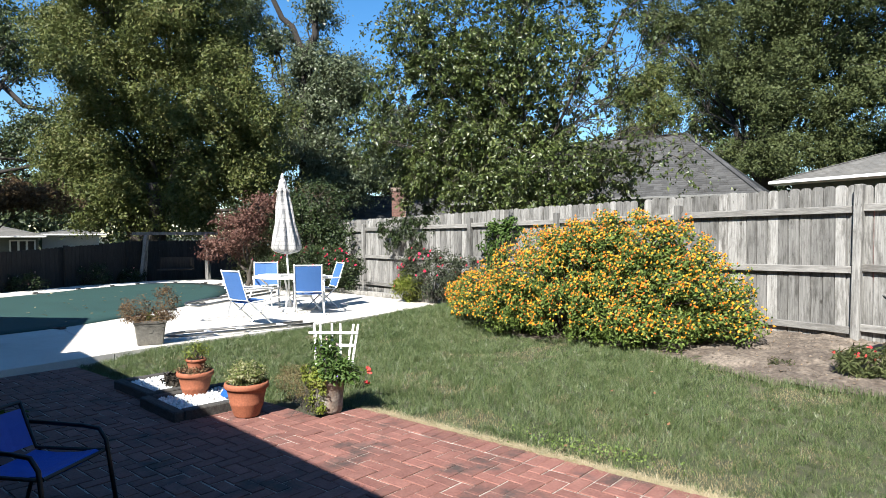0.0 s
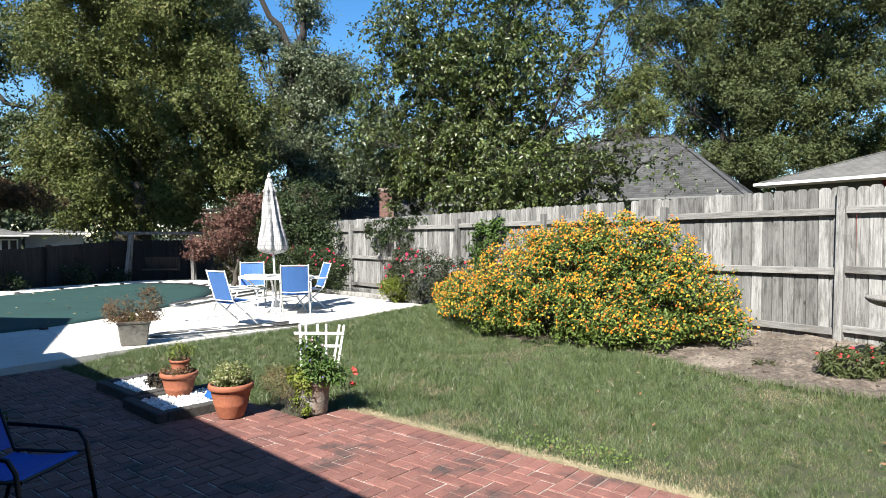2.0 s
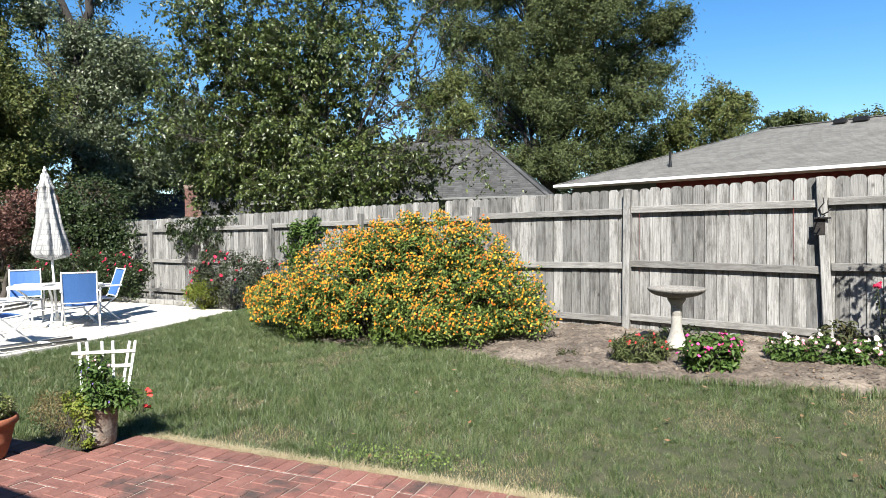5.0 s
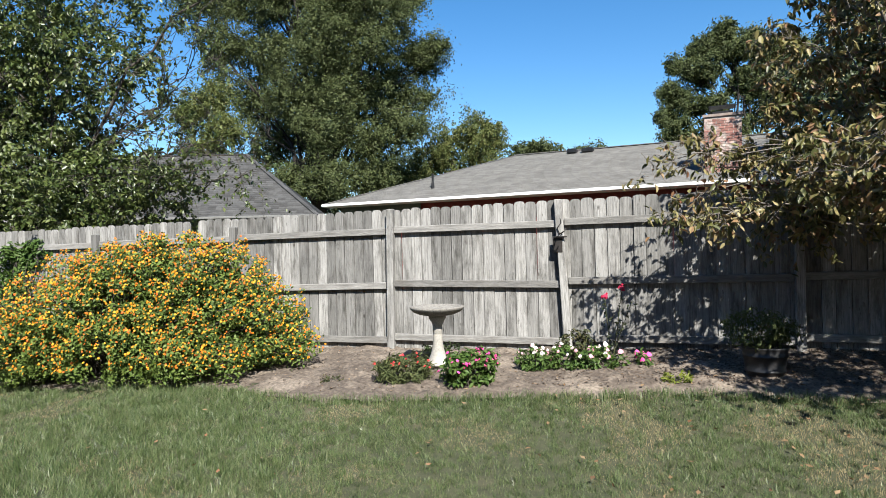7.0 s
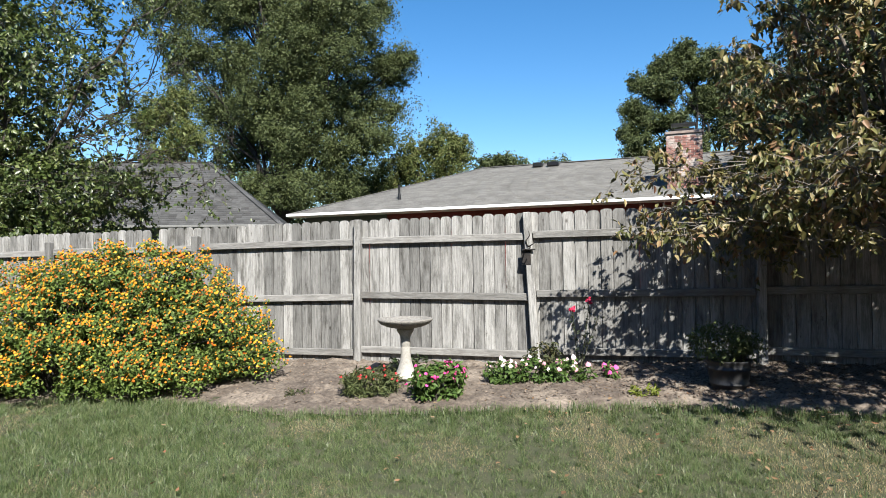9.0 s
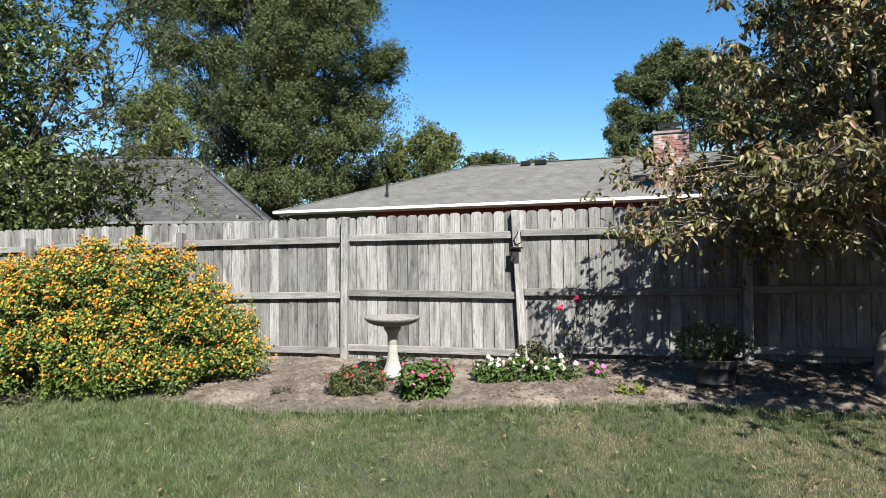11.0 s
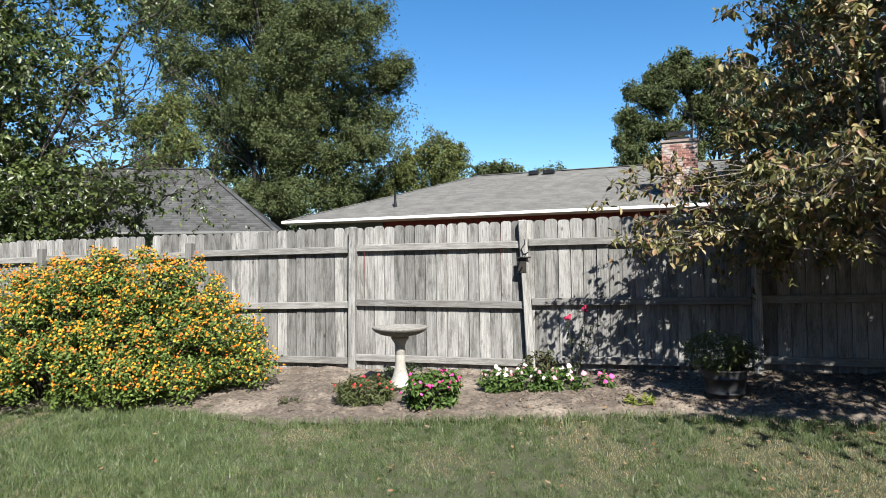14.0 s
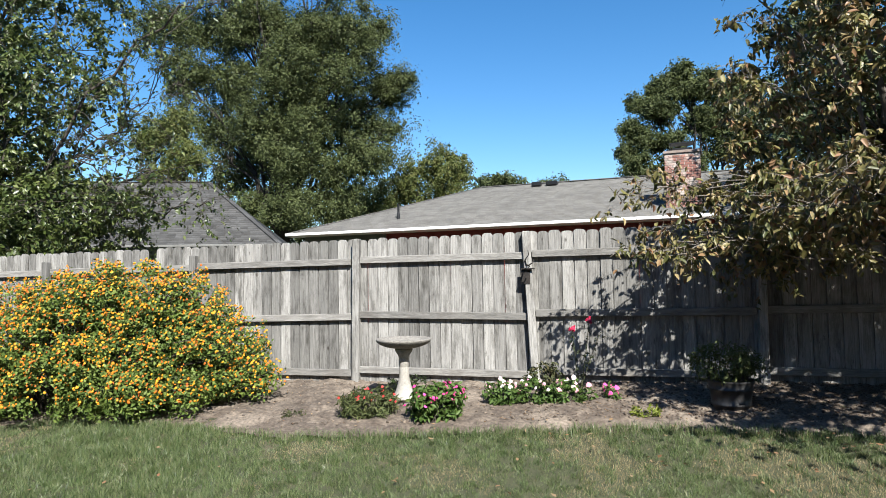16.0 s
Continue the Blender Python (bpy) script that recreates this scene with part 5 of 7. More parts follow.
# shrub in a dark tub under the dogwood
M_TUB = surface("grey_galvanised_tub", (0.014, 0.014, 0.015), (0.036, 0.036, 0.038), 5.0, 0.5, bump=0.05, metal=0.3, c3=(0.05, 0.043, 0.036), spots=3.0)
M_POTSOIL = surface("potting_soil", (0.0153, 0.0112, 0.00817), (0.0357, 0.0255, 0.0179), 20.0, 0.95, bump=1.0)
tub = thing("tub_planter", "drooping green shrub in a dark grey metal tub", "planter", (2.86, 6.42, 0.215))
bm = bmesh.new()
lathe(bm, [(0.165, 0.0), (0.17, 0.01), (0.178, 0.05), (0.19, 0.055), (0.19, 0.07), (0.182, 0.075), (0.20, 0.2), (0.21, 0.205), (0.21, 0.22), (0.203, 0.225), (0.212, 0.28), (0.22, 0.29), (0.215, 0.30), (0.2, 0.27), (0.02, 0.265)], 32)
part("tub", bm, M_TUB, tub, smooth=True)
bush("", (0, 0, 0.26), [((-0.08, 0, 0.22), (0.28, 0.22, 0.19), 64, 20), ((0.2, 0, 0.14), (0.18, 0.16, 0.15), 26, 20)], L_PENTAS, 0.05, (), 0.08, stem=0.005, seed=42, droop=0.8, aspect=0.3, parent=tub)

# iron bracket on the leaning post
M_IRON = surface("black_iron", (0.0102, 0.0102, 0.0102), (0.0255, 0.0204, 0.0179), 8.0, 0.55, metal=0.3)
bracket = thing("bracket", "black iron plant bracket on the leaning fence post", "bracket", tuple(fence_place(-0.755, 0.12, 1.70)), turn=FENCE_TURN)
bm = bmesh.new()
# black plate widened to the left so that it takes in the bracket's shadow
box(bm, -0.11, -0.012, -0.22, 0.0, 0.0, -0.02)
box(bm, -0.09, -0.05, -0.04, 0.06, -0.013, -0.02)
bevelled(bm, 0.004)
part("plate_with_shadow", bm, M_IRON, bracket)
bm = bmesh.new()
tube(bm, [(0, 0, 0.0), (-0.03, -0.10, 0.02), (-0.01, -0.20, 0.0), (0.05, -0.24, 0.03), (0.07, -0.22, 0.07)], 0.007, 6)
part("arm", bm, M_IRON, bracket)
bm = bmesh.new()
tube(bm, [(-0.03, -0.02, 0.0), (-0.055, -0.02, 0.08), (-0.01, -0.01, 0.14), (-0.02, 0.0, 0.20)], 0.006, 6)
part("scroll", bm, M_IRON, bracket)

# rose hedge, grasses and shrubs by the pool
bush("grey-green rose bush with red blooms at the fence", (-9.0, 9.62, 0.12), [((0, 0, 0.55), (0.85, 0.45, 0.58), 130, 34), ((0.95, -0.2, 0.5), (0.65, 0.4, 0.5), 80, 32), ((-0.5, 0, 0.75), (0.4, 0.3, 0.4), 34, 30)], L_ROSE, 0.05,
     (("bloom", F_RED, 30, 0.065, 0.4, "red roses"),), 0.11, seed=51)
bush("tuft of light green ornamental grass by the deck", (-9.55, 9.42, 0.12), [((0, 0, 0.28), (0.32, 0.28, 0.30), 60, 30)], L_LIME, 0.12, (("flower", F_RED, 3, 0.06, 0.1, "red flowers"),), 0.1, name="grass_clump", category="grass", seed=52, aspect=0.10, droop=0.0, stem=0.003)
bush("rose hedge full of red blooms behind the umbrella", (-13.6, 9.55, 0.05), [((0, 0, 0.6), (1.1, 0.55, 0.65), 170, 36), ((1.2, 0.35, 0.65), (0.8, 0.45, 0.6), 110, 34), ((-1.2, 0.1, 0.5), (0.8, 0.5, 0.5), 80, 34)], L_SHRUB, 0.06,
     (("bloom", F_RED, 70, 0.075, 0.35, "red roses"),), 0.14, seed=53, full=False)
bush("tall dark evergreen shrub at the fence corner", (-15.1, 11.0, 0), [((0, 0, 1.3), (1.3, 1.0, 1.3), 240, 40), ((1.2, 0.2, 1.1), (0.9, 0.7, 1.0), 120, 40), ((-1.0, 0.2, 1.9), (0.9, 0.8, 1.0), 120, 40), ((0.2, 0.3, 2.5), (0.9, 0.8, 0.7), 80, 36)], L_SHRUB, 0.09, (), 0.2, seed=54, stem=0.02, full=False)
bush("dusty green shrub beside the maple", (-17.2, 10.6, 0), [((0, 0, 0.6), (1.1, 0.8, 0.7), 120, 34), ((1.0, 0.2, 1.0), (0.9, 0.7, 1.1), 110, 34)], L_OLDGREEN, 0.08, (), 0.16, seed=55, stem=0.012, full=False)
bush("reddish brown shrub behind the maple", (-18.2, 11.6, 0), [((0, 0, 1.5), (1.4, 1.0, 1.4), 150, 34), ((1.4, 0.8, 2.2), (1.0, 0.9, 1.0), 80, 34)], leaf_surface("brownish_leaves", [(0.0338, 0.0253, 0.0141), (0.0562, 0.0366, 0.0225), (0.0788, 0.0506, 0.0338)], 0.55, 0.25), 0.10, (), 0.22, seed=56, stem=0.015, full=False)
for n, (x, y, w, h) in enumerate(((-19.9, 5.1, 0.6, 0.45), (-20.9, 7.2, 0.7, 0.6), (-21.3, 8.6, 0.5, 0.4), (-19.3, 3.4, 0.6, 0.5))):
    bush("scraggly shrub in the shade of the old fence", (x, y, -0.04), [((0, 0, h * 0.55), (w, w * 0.8, h * 0.6), 40, 26)], L_SHRUB, 0.07, (("flower", F_BLUSH, 8, 0.05, 0.3, "pale flowers"),), 0.14, seed=57 + n, group="shrubs along the old fence")
tree("small tree with dry brown leaves over the old fence", (-24.5, 5.2, 0), (0.06, 1.6), [((0, 0, 2.9), (1.4, 1.6, 0.6), 80, 70), ((1.0, 1.6, 2.8), (0.9, 1.0, 0.4), 36, 60)],
     leaf_surface("rust_leaves", [(0.0562, 0.0338, 0.0195), (0.0975, 0.0622, 0.0338), (0.124, 0.09, 0.051)], 0.6, 0.25), 0.11, 0.3, seed=63)
vine = bush("green vine climbing over the grey fence", tuple(fence_place(-9.5, 0.10, 0.2)), [((-0.1, 0, 1.2), (0.4, 0.10, 0.4), 36, 26), ((0.35, 0, 1.45), (0.4, 0.10, 0.2), 26, 24), ((0, -0.02, 0.6), (0.25, 0.10, 0.5), 24, 22)], L_FRESH, 0.075, (), 0.1, name="vine", category="vine", seed=64)
strands = np.random.default_rng(65)
HANGING = [((x, 0, 1.62 - d), (0.13, 0.06, d + 0.06), int(10 + 26 * d), 18) for x, d in zip(np.arange(-1.3, 2.6, 0.26), strands.uniform(0.12, 0.5, 15))]
bush("dark vine hanging in strands over the fence top", tuple(fence_place(-12.4, 0.06, 0.2)), HANGING + [((0.7, 0, 1.68), (1.9, 0.12, 0.10), 70, 20)], L_SHRUB, 0.07, (), 0.08, name="vine", category="vine", stem=0.0015, seed=65, droop=1.2, aspect=0.4)

# ---------- patio furniture on the deck ----------
M_ALU = surface("white_enamel", (0.576, 0.584, 0.592), (0.64, 0.64, 0.64), 6.0, 0.4, bump=0.03, spec=0.6)
M_SLING = surface("blue_sling_cloth", (0.032, 0.105, 0.30), (0.045, 0.135, 0.36), 40.0, 0.7, bump=0.2, fine=400.0, thin=0.12)
M_CHROME = surface("dull_aluminium", (0.214, 0.214, 0.209), (0.28, 0.28, 0.275), 6.0, 0.35, bump=0.02, metal=0.9)


def sheet(bm, rows, thick):
    """A thin cloth or panel with thickness through rows of points."""
    grid = [[bm.verts.new(p) for p in row] for row in rows]
    for a, b in zip(grid, grid[1:]):
        for k in range(len(a) - 1):
            bm.faces.new((a[k], a[k + 1], b[k + 1], b[k]))
    bmesh.ops.recalc_face_normals(bm, faces=bm.faces)
    made = bmesh.ops.solidify(bm, geom=bm.faces[:], thickness=thick)
    return made


def sling_chair():
    """Folding patio chair: cloth seat and back on a white tube frame; it faces +y."""
    c = thing("patio_chair", "blue sling patio chair with white tube frame on concrete", "chair", (0, 0, 0), "chairs round the table")
    w = 0.25
    bm = bmesh.new()
    sheet(bm, [[(x, y, z - 0.015 * (1 - (x / w) ** 2)) for x in (-w, -w / 2, 0, w / 2, w)] for y, z in ((-0.19, 0.41), (-0.05, 0.405), (0.10, 0.415), (0.26, 0.44))], 0.004)
    part("seat", bm, M_SLING, c, "blue cloth seat")
    bm = bmesh.new()
    sheet(bm, [[(x, y - 0.02 * (1 - (x / w) ** 2), z) for x in (-w, -w / 2, 0, w / 2, w)] for y, z in ((-0.215, 0.46), (-0.27, 0.62), (-0.325, 0.78), (-0.375, 0.93))], 0.004)
    part("backrest", bm, M_SLING, c, "blue cloth backrest")
    for y, z in ((-0.38, 0.95), (-0.215, 0.45), (0.27, 0.44)):
        bm = bmesh.new()
        tube(bm, [(-w, y, z), (w, y, z)], 0.012, 8)
        part("crossbar", bm, M_ALU, c)
    for s in (-1, 1):
        bm = bmesh.new()
        tube(bm, [(s * w, -0.39, 0.97), (s * w, -0.22, 0.45), (s * w, 0.30, 0.0)], 0.013, 8)
        part("leg", bm, M_ALU, c)
        bm = bmesh.new()
        tube(bm, [(s * (w + 0.026), 0.28, 0.62), (s * (w + 0.026), 0.20, 0.42), (s * (w + 0.026), -0.26, 0.0)], 0.013, 8)
        part("leg", bm, M_ALU, c)
        bm = bmesh.new()
        tube(bm, [(s * (w + 0.02), -0.31, 0.65), (s * (w + 0.035), 0.05, 0.65), (s * (w + 0.03), 0.30, 0.62)], [0.013, 0.02, 0.018], 8)
        part("armrest", bm, M_ALU, c)
        bm = bmesh.new()
        tube(bm, [(s * w, -0.19, 0.41), (s * w, 0.27, 0.44)], 0.012, 8)
        part("seat_rail", bm, M_ALU, c)
    return c


TABLE = Vector((-10.25, 6.85))
CHAIRS = [(-9.46, 6.70, 50), (-9.10, 5.22, 4), (-11.20, 6.95, -122), (-10.20, 7.62, 158)]
first = sling_chair()
for n, (x, y, turn) in enumerate(CHAIRS):
    m = pose(x, y, DECK_Z, 0, 0, turn) @ Matrix.Scale(0.97, 4)
    if n == 0:
        first.matrix_world = m
    else:
        copy_thing(first, m)

table = thing("patio_table", "round white patio table with glass top and bent legs", "table", (TABLE.x, TABLE.y, DECK_Z))
table.scale = (1.16, 1.16, 0.93)
bm = bmesh.new()
lathe(bm, [(0.57, 0.690), (0.60, 0.70), (0.605, 0.715), (0.60, 0.73), (0.565, 0.728), (0.03, 0.726), (0.025, 0.70), (0.56, 0.698)], 48)
part("tabletop", bm, M_WHITE, table, smooth=False)
for k in range(4):
    a = math.pi / 4 + k * math.pi / 2
    d = Vector((math.cos(a), math.sin(a), 0))
    bm = bmesh.new()
    tube(bm, [d * 0.52 + Vector((0, 0, 0.69)), d * 0.38 + Vector((0, 0, 0.55)), d * 0.34 + Vector((0, 0, 0.28)), d * 0.50 + Vector((0, 0, 0.0))], 0.016, 8)
    part("leg", bm, M_ALU, table)
    bm = bmesh.new()
    tube(bm, [d * 0.345 + Vector((0, 0, 0.30)), Vector((d.y, -d.x, 0)) * 0.345 + Vector((0, 0, 0.30))], 0.01, 6)
    part("brace", bm, M_ALU, table)
tray = thing("tray", "shallow white tray lying on the patio table", "tray", (TABLE.x - 0.15, TABLE.y - 0.28, DECK_Z + 0.680), turn=20)
bm = bmesh.new()
box(bm, -0.26, -0.15, 0, 0.26, 0.15, 0.035)
bevelled(bm, 0.01)
part("body", bm, M_WHITE, tray)

umbrella = thing("umbrella", "closed grey-striped patio umbrella on a white pole", "umbrella", (TABLE.x, TABLE.y, DECK_Z))
LEAN = Vector((-0.052, -0.03, 1.05))
bm = bmesh.new()
tube(bm, [LEAN * 0.05, LEAN * 2.50], 0.019, 10)
part("pole", bm, M_ALU, umbrella)
bm = bmesh.new()
lathe(bm, [(0.24, 0.0), (0.25, 0.02), (0.23, 0.05), (0.06, 0.08), (0.035, 0.18), (0.03, 0.19)], 24)
part("base", bm, M_WHITE, umbrella)
M_CANOPY = bpy.data.materials.new("striped_cloth")
M_CANOPY.use_nodes = True
ct = M_CANOPY.node_tree
at_cloth = ct.nodes.new("ShaderNodeTexCoord").outputs["Object"]
bands = []
for way, pitch, wobble, thin in (("Z", 3.6, 0.6, 0.16), ("X", 9.0, 1.2, 0.0)):
    wave = nd(ct, "ShaderNodeTexWave", Scale=pitch, Distortion=wobble, Detail=1.0)
    wave.wave_type, wave.bands_direction = "BANDS", way
    ct.links.new(at_cloth, wave.inputs["Vector"])
    lim = nd(ct, "ShaderNodeMapRange")
    lim.inputs[1].default_value, lim.inputs[2].default_value = 0.62 + thin, 0.90 + thin
    ct.links.new(wave.outputs["Fac"], lim.inputs[0])
    bands.append(lim.outputs[0])
both_ways = nd(ct, "ShaderNodeMath")
both_ways.operation = "MAXIMUM"
ct.links.new(bands[0], both_ways.inputs[0])
ct.links.new(bands[1], both_ways.inputs[1])
stripe_mix = ct.nodes.new("ShaderNodeMix")
stripe_mix.data_type = "RGBA"
stripe_mix.inputs[6].default_value, stripe_mix.inputs[7].default_value = (0.36, 0.355, 0.345, 1), (0.19, 0.19, 0.195, 1)
ct.links.new(both_ways.outputs[0], stripe_mix.inputs[0])
ct.links.new(stripe_mix.outputs[2], ct.nodes["Principled BSDF"].inputs["Base Color"])
ct.nodes["Principled BSDF"].inputs["Roughness"].default_value = 0.85
bm = bmesh.new()
FOLDS, prev = 64, None
for z, r in ((2.44, 0.03), (2.40, 0.06), (2.28, 0.085), (2.22, 0.125), (2.20, 0.10), (1.95, 0.135), (1.65, 0.175), (1.35, 0.215), (1.16, 0.24), (1.10, 0.20), (1.06, 0.05)):
    ring = []
    for k in range(FOLDS):
        a = 2 * math.pi * k / FOLDS
        q = r * (1 + 0.20 * math.sin(8 * a + 1.5 * z) + 0.07 * math.sin(16 * a - z * 4) + 0.05 * noise.noise(Vector((math.cos(a) * 3, math.sin(a) * 3, z * 4))))
        ring.append(bm.verts.new(LEAN * z + Vector((q * math.cos(a), q * math.sin(a), 0.02 * math.sin(8 * a)))))
    if prev:
        for k in range(FOLDS):
            bm.faces.new((prev[k], prev[(k + 1) % FOLDS], ring[(k + 1) % FOLDS], ring[k]))
    prev = ring
bm.faces.new(prev[::-1])
part("canopy", bm, M_CANOPY, umbrella, "grey and white woven cloth, folded and tied", smooth=True)
bm = bmesh.new()
lathe(bm, [(0.012, 0), (0.035, 0.01), (0.028, 0.045), (0.012, 0.06), (0.02, 0.075), (0.01, 0.10)], 14, m=Matrix.Translation(LEAN * 2.45))
part("finial", bm, M_WHITE, umbrella, smooth=True)

# bent aluminium rails left on the deck


def pool_rail(label, at, turn, length, width, height):
    r = thing("pool_rail", label, "rail", at, "loose pool rails", turn=turn)
    bm = bmesh.new()
    loop = [(-length / 2, -width / 2, 0.022), (length / 2 - width, -width / 2, height)]
    for k in range(7):
        a = -math.pi / 2 + k * math.pi / 6
        loop.append((length / 2 - width + math.cos(a) * width, math.sin(a) * width / 2, height))
    loop += [(length / 2 - width, width / 2, height), (-length / 2, width / 2, 0.022)]
    tube(bm, loop, 0.021, 10)
    part("tube", bm, M_CHROME, r, smooth=True)
    for x in (-length * 0.3, 0.0, length * 0.22):
        bm = bmesh.new()
        z = 0.022 + (height - 0.022) * (x + length / 2) / (length * 1.0)
        box(bm, x - 0.03, -width / 2 - 0.02, z - 0.012, x + 0.03, width / 2 + 0.02, z + 0.012)
        bevelled(bm, 0.005)
        part("tread", bm, M_WHITE, r)
    return r


pool_rail("bent aluminium ladder rail lying across the deck edge", (-8.55, 4.75, DECK_Z), -95, 2.3, 0.34, 0.06)
stand = thing("pool_rail", "aluminium pool rail resting on two white stands", "rail", (-10.15, 5.52, DECK_Z), "loose pool rails", turn=-88)
bm = bmesh.new()
HALF = 0.85
pts = [(-HALF, -0.12, 0.42), (HALF - 0.15, -0.12, 0.33)] + [(HALF - 0.15 + 0.16 * math.cos(a), 0.12 * math.sin(a), 0.325 - 0.008 * k) for k, a in enumerate([-1.2, -0.6, 0, 0.6, 1.2])] + [(HALF - 0.15, 0.12, 0.28), (-HALF, 0.12, 0.40)]
tube(bm, pts, 0.021, 10)
part("tube", bm, M_CHROME, stand, smooth=True)
for x in (-HALF + 0.08, -HALF + 0.75):
    for y in (-0.2, 0.2):
        bm = bmesh.new()
        tube(bm, [(x, y * 0.55, 0.395), (x + 0.05, y, 0.0)], 0.013, 8)
        part("leg", bm, M_ALU, stand)

# ---------- planter and pots ----------
M_GREYPOT = surface("grey_wash_planter", (0.075, 0.0698, 0.06), (0.135, 0.128, 0.112), 6.0, 0.85, c3=(0.0714, 0.0663, 0.0561), spots=5.0)
M_TERRA = surface("terracotta", (0.225, 0.070, 0.034), (0.26, 0.088, 0.045), 3.0, 0.8, bump=0.08, c3=(0.25, 0.115, 0.075), spots=2.5, spot_lo=0.55, spot_hi=0.8)
planter = thing("planter_box", "grey planter box of dry brown flowers on concrete", "planter", (-8.50, 3.33, DECK_Z), turn=64)
bm = bmesh.new()
low, high = [(-0.155, -0.12), (0.155, -0.12), (0.155, 0.12), (-0.155, 0.12)], [(-0.195, -0.15), (0.195, -0.15), (0.195, 0.15), (-0.195, 0.15)]
solid_faces = [(0, 1, 5, 4), (1, 2, 6, 5), (2, 3, 7, 6), (3, 0, 4, 7), (3, 2, 1, 0), (4, 5, 6, 7)]
bm = solid([(x, y, 0.0) for x, y in low] + [(x, y, 0.30) for x, y in high], solid_faces)
bevelled(bm, 0.012)
part("body", bm, M_GREYPOT, planter)
bm = bmesh.new()
for x0, y0, x1, y1 in ((-0.205, -0.16, 0.205, -0.13), (-0.205, 0.13, 0.205, 0.16), (-0.205, -0.128, -0.175, 0.128), (0.175, -0.128, 0.205, 0.128)):
    box(bm, x0, y0, 0.285, x1, y1, 0.325)
bevelled(bm, 0.008)
part("rim", bm, M_GREYPOT, planter)
bush("", (0, 0, 0.31), [((-0.17, 0, 0.14), (0.2, 0.18, 0.2), 56, 24), ((0.17, 0, 0.21), (0.17, 0.17, 0.25), 56, 24), ((0, 0, 0.02), (0.34, 0.26, 0.08), 40, 20)], L_BROWN, 0.03, (), 0.075, stem=0.004, seed=71, aspect=0.35, parent=planter)
bush("", (0.02, -0.02, 0.31), [((0, 0, 0.05), (0.10, 0.10, 0.07), 8, 12)], L_LIME, 0.05, (), 0.04, stem=0.003, seed=72, parent=planter)


def clay_pot(label, at, r, h, leaf_lobes, leaf_mat, leaf, seed, flowers=(), category="pot", aspect=0.5, bands=True):
    p = thing("flower_pot", label, category, at)
    bm = bmesh.new()
    profile = [(r * 0.58, 0.0), (r * 0.61, h * 0.03), (r * 0.78, h * 0.36), (r * 0.815, h * 0.41), (r * 0.80, h * 0.44), (r * 0.90, h * 0.70), (r * 0.93, h * 0.81), (r * 1.01, h * 0.82), (r * 1.06, h * 0.87),
               (r * 1.06, h * 0.94), (r * 1.02, h), (r * 0.95, h), (r * 0.91, h * 0.96), (r * 0.90, h * 0.90), (0.01, h * 0.90)]
    lathe(bm, profile, 40)
    part("pot", bm, M_TERRA, p, smooth=True)
    bm = bmesh.new()
    lathe(bm, [(r * 0.5, h * 0.902), (r * 0.885, h * 0.905), (r * 0.7, h * 0.94), (0.01, h * 0.95)], 24, 0.05)
    part("soil", bm, M_POTSOIL, p)
    bush("", (0, 0, h * 0.92), leaf_lobes, leaf_mat, leaf, flowers, 0.05, stem=0.003, seed=seed, parent=p, aspect=aspect)
    return p


clay_pot("terracotta pot of cream and green foliage on the brick patio", (-4.70, 2.41, 0.002), 0.175, 0.285, [((0.0, 0, 0.085), (0.155, 0.155, 0.095), 90, 34)], L_CREAM, 0.022, 73)
clay_pot("wide terracotta pot with sparse growth on white stones", (-5.53, 2.39, 0.02), 0.158, 0.25, [((0.0, 0, 0.0), (0.14, 0.14, 0.02), 46, 12), ((-0.15, -0.05, -0.03), (0.03, 0.03, 0.06), 6, 6)], L_BROWN, 0.02, 74)
clay_pot("small terracotta pot with wilting sprouts on a larger pot", (-5.53, 2.40, 0.247), 0.088, 0.135, [((-0.02, 0, 0.07), (0.13, 0.10, 0.08), 22, 9), ((0.08, 0, 0.11), (0.08, 0.06, 0.10), 10, 8)], L_LIME, 0.035, 75, aspect=0.25)

stone_pot = thing("flower_pot", "mottled stone pot spilling green and lime plants", "pot", (-4.27, 2.93, 0.002))
M_MOTTLED = surface("mottled_stone", (0.0408, 0.0357, 0.0306), (0.316, 0.296, 0.265), 22.0, 0.85, bump=0.6, c3=(0.184, 0.138, 0.107), spots=3.0, spot_lo=0.45, spot_hi=0.55)
bm = bmesh.new()
lathe(bm, [(0.12, 0), (0.125, 0.02), (0.135, 0.15), (0.145, 0.25), (0.158, 0.26), (0.16, 0.29), (0.15, 0.295), (0.135, 0.27), (0.01, 0.265)], 32, 0.04)
part("pot", bm, M_MOTTLED, stone_pot, smooth=True)
bush("", (0, 0, 0.26), [((0.04, 0, 0.10), (0.18, 0.15, 0.11), 54, 20), ((-0.06, 0.03, 0.27), (0.085, 0.08, 0.11), 30, 20), ((0.18, 0.05, 0.06), (0.12, 0.11, 0.14), 34, 18)], L_FRESH, 0.04, (("white_flower", F_BLUSH, 7, 0.03, 0.75, "small white flowers"), ("flower", petal("violet_petals", (0.128, 0.08, 0.44), (0.192, 0.112, 0.48)), 5, 0.024, 0.1, "violet flowers"),), 0.06, stem=0.004, seed=76, parent=stone_pot)
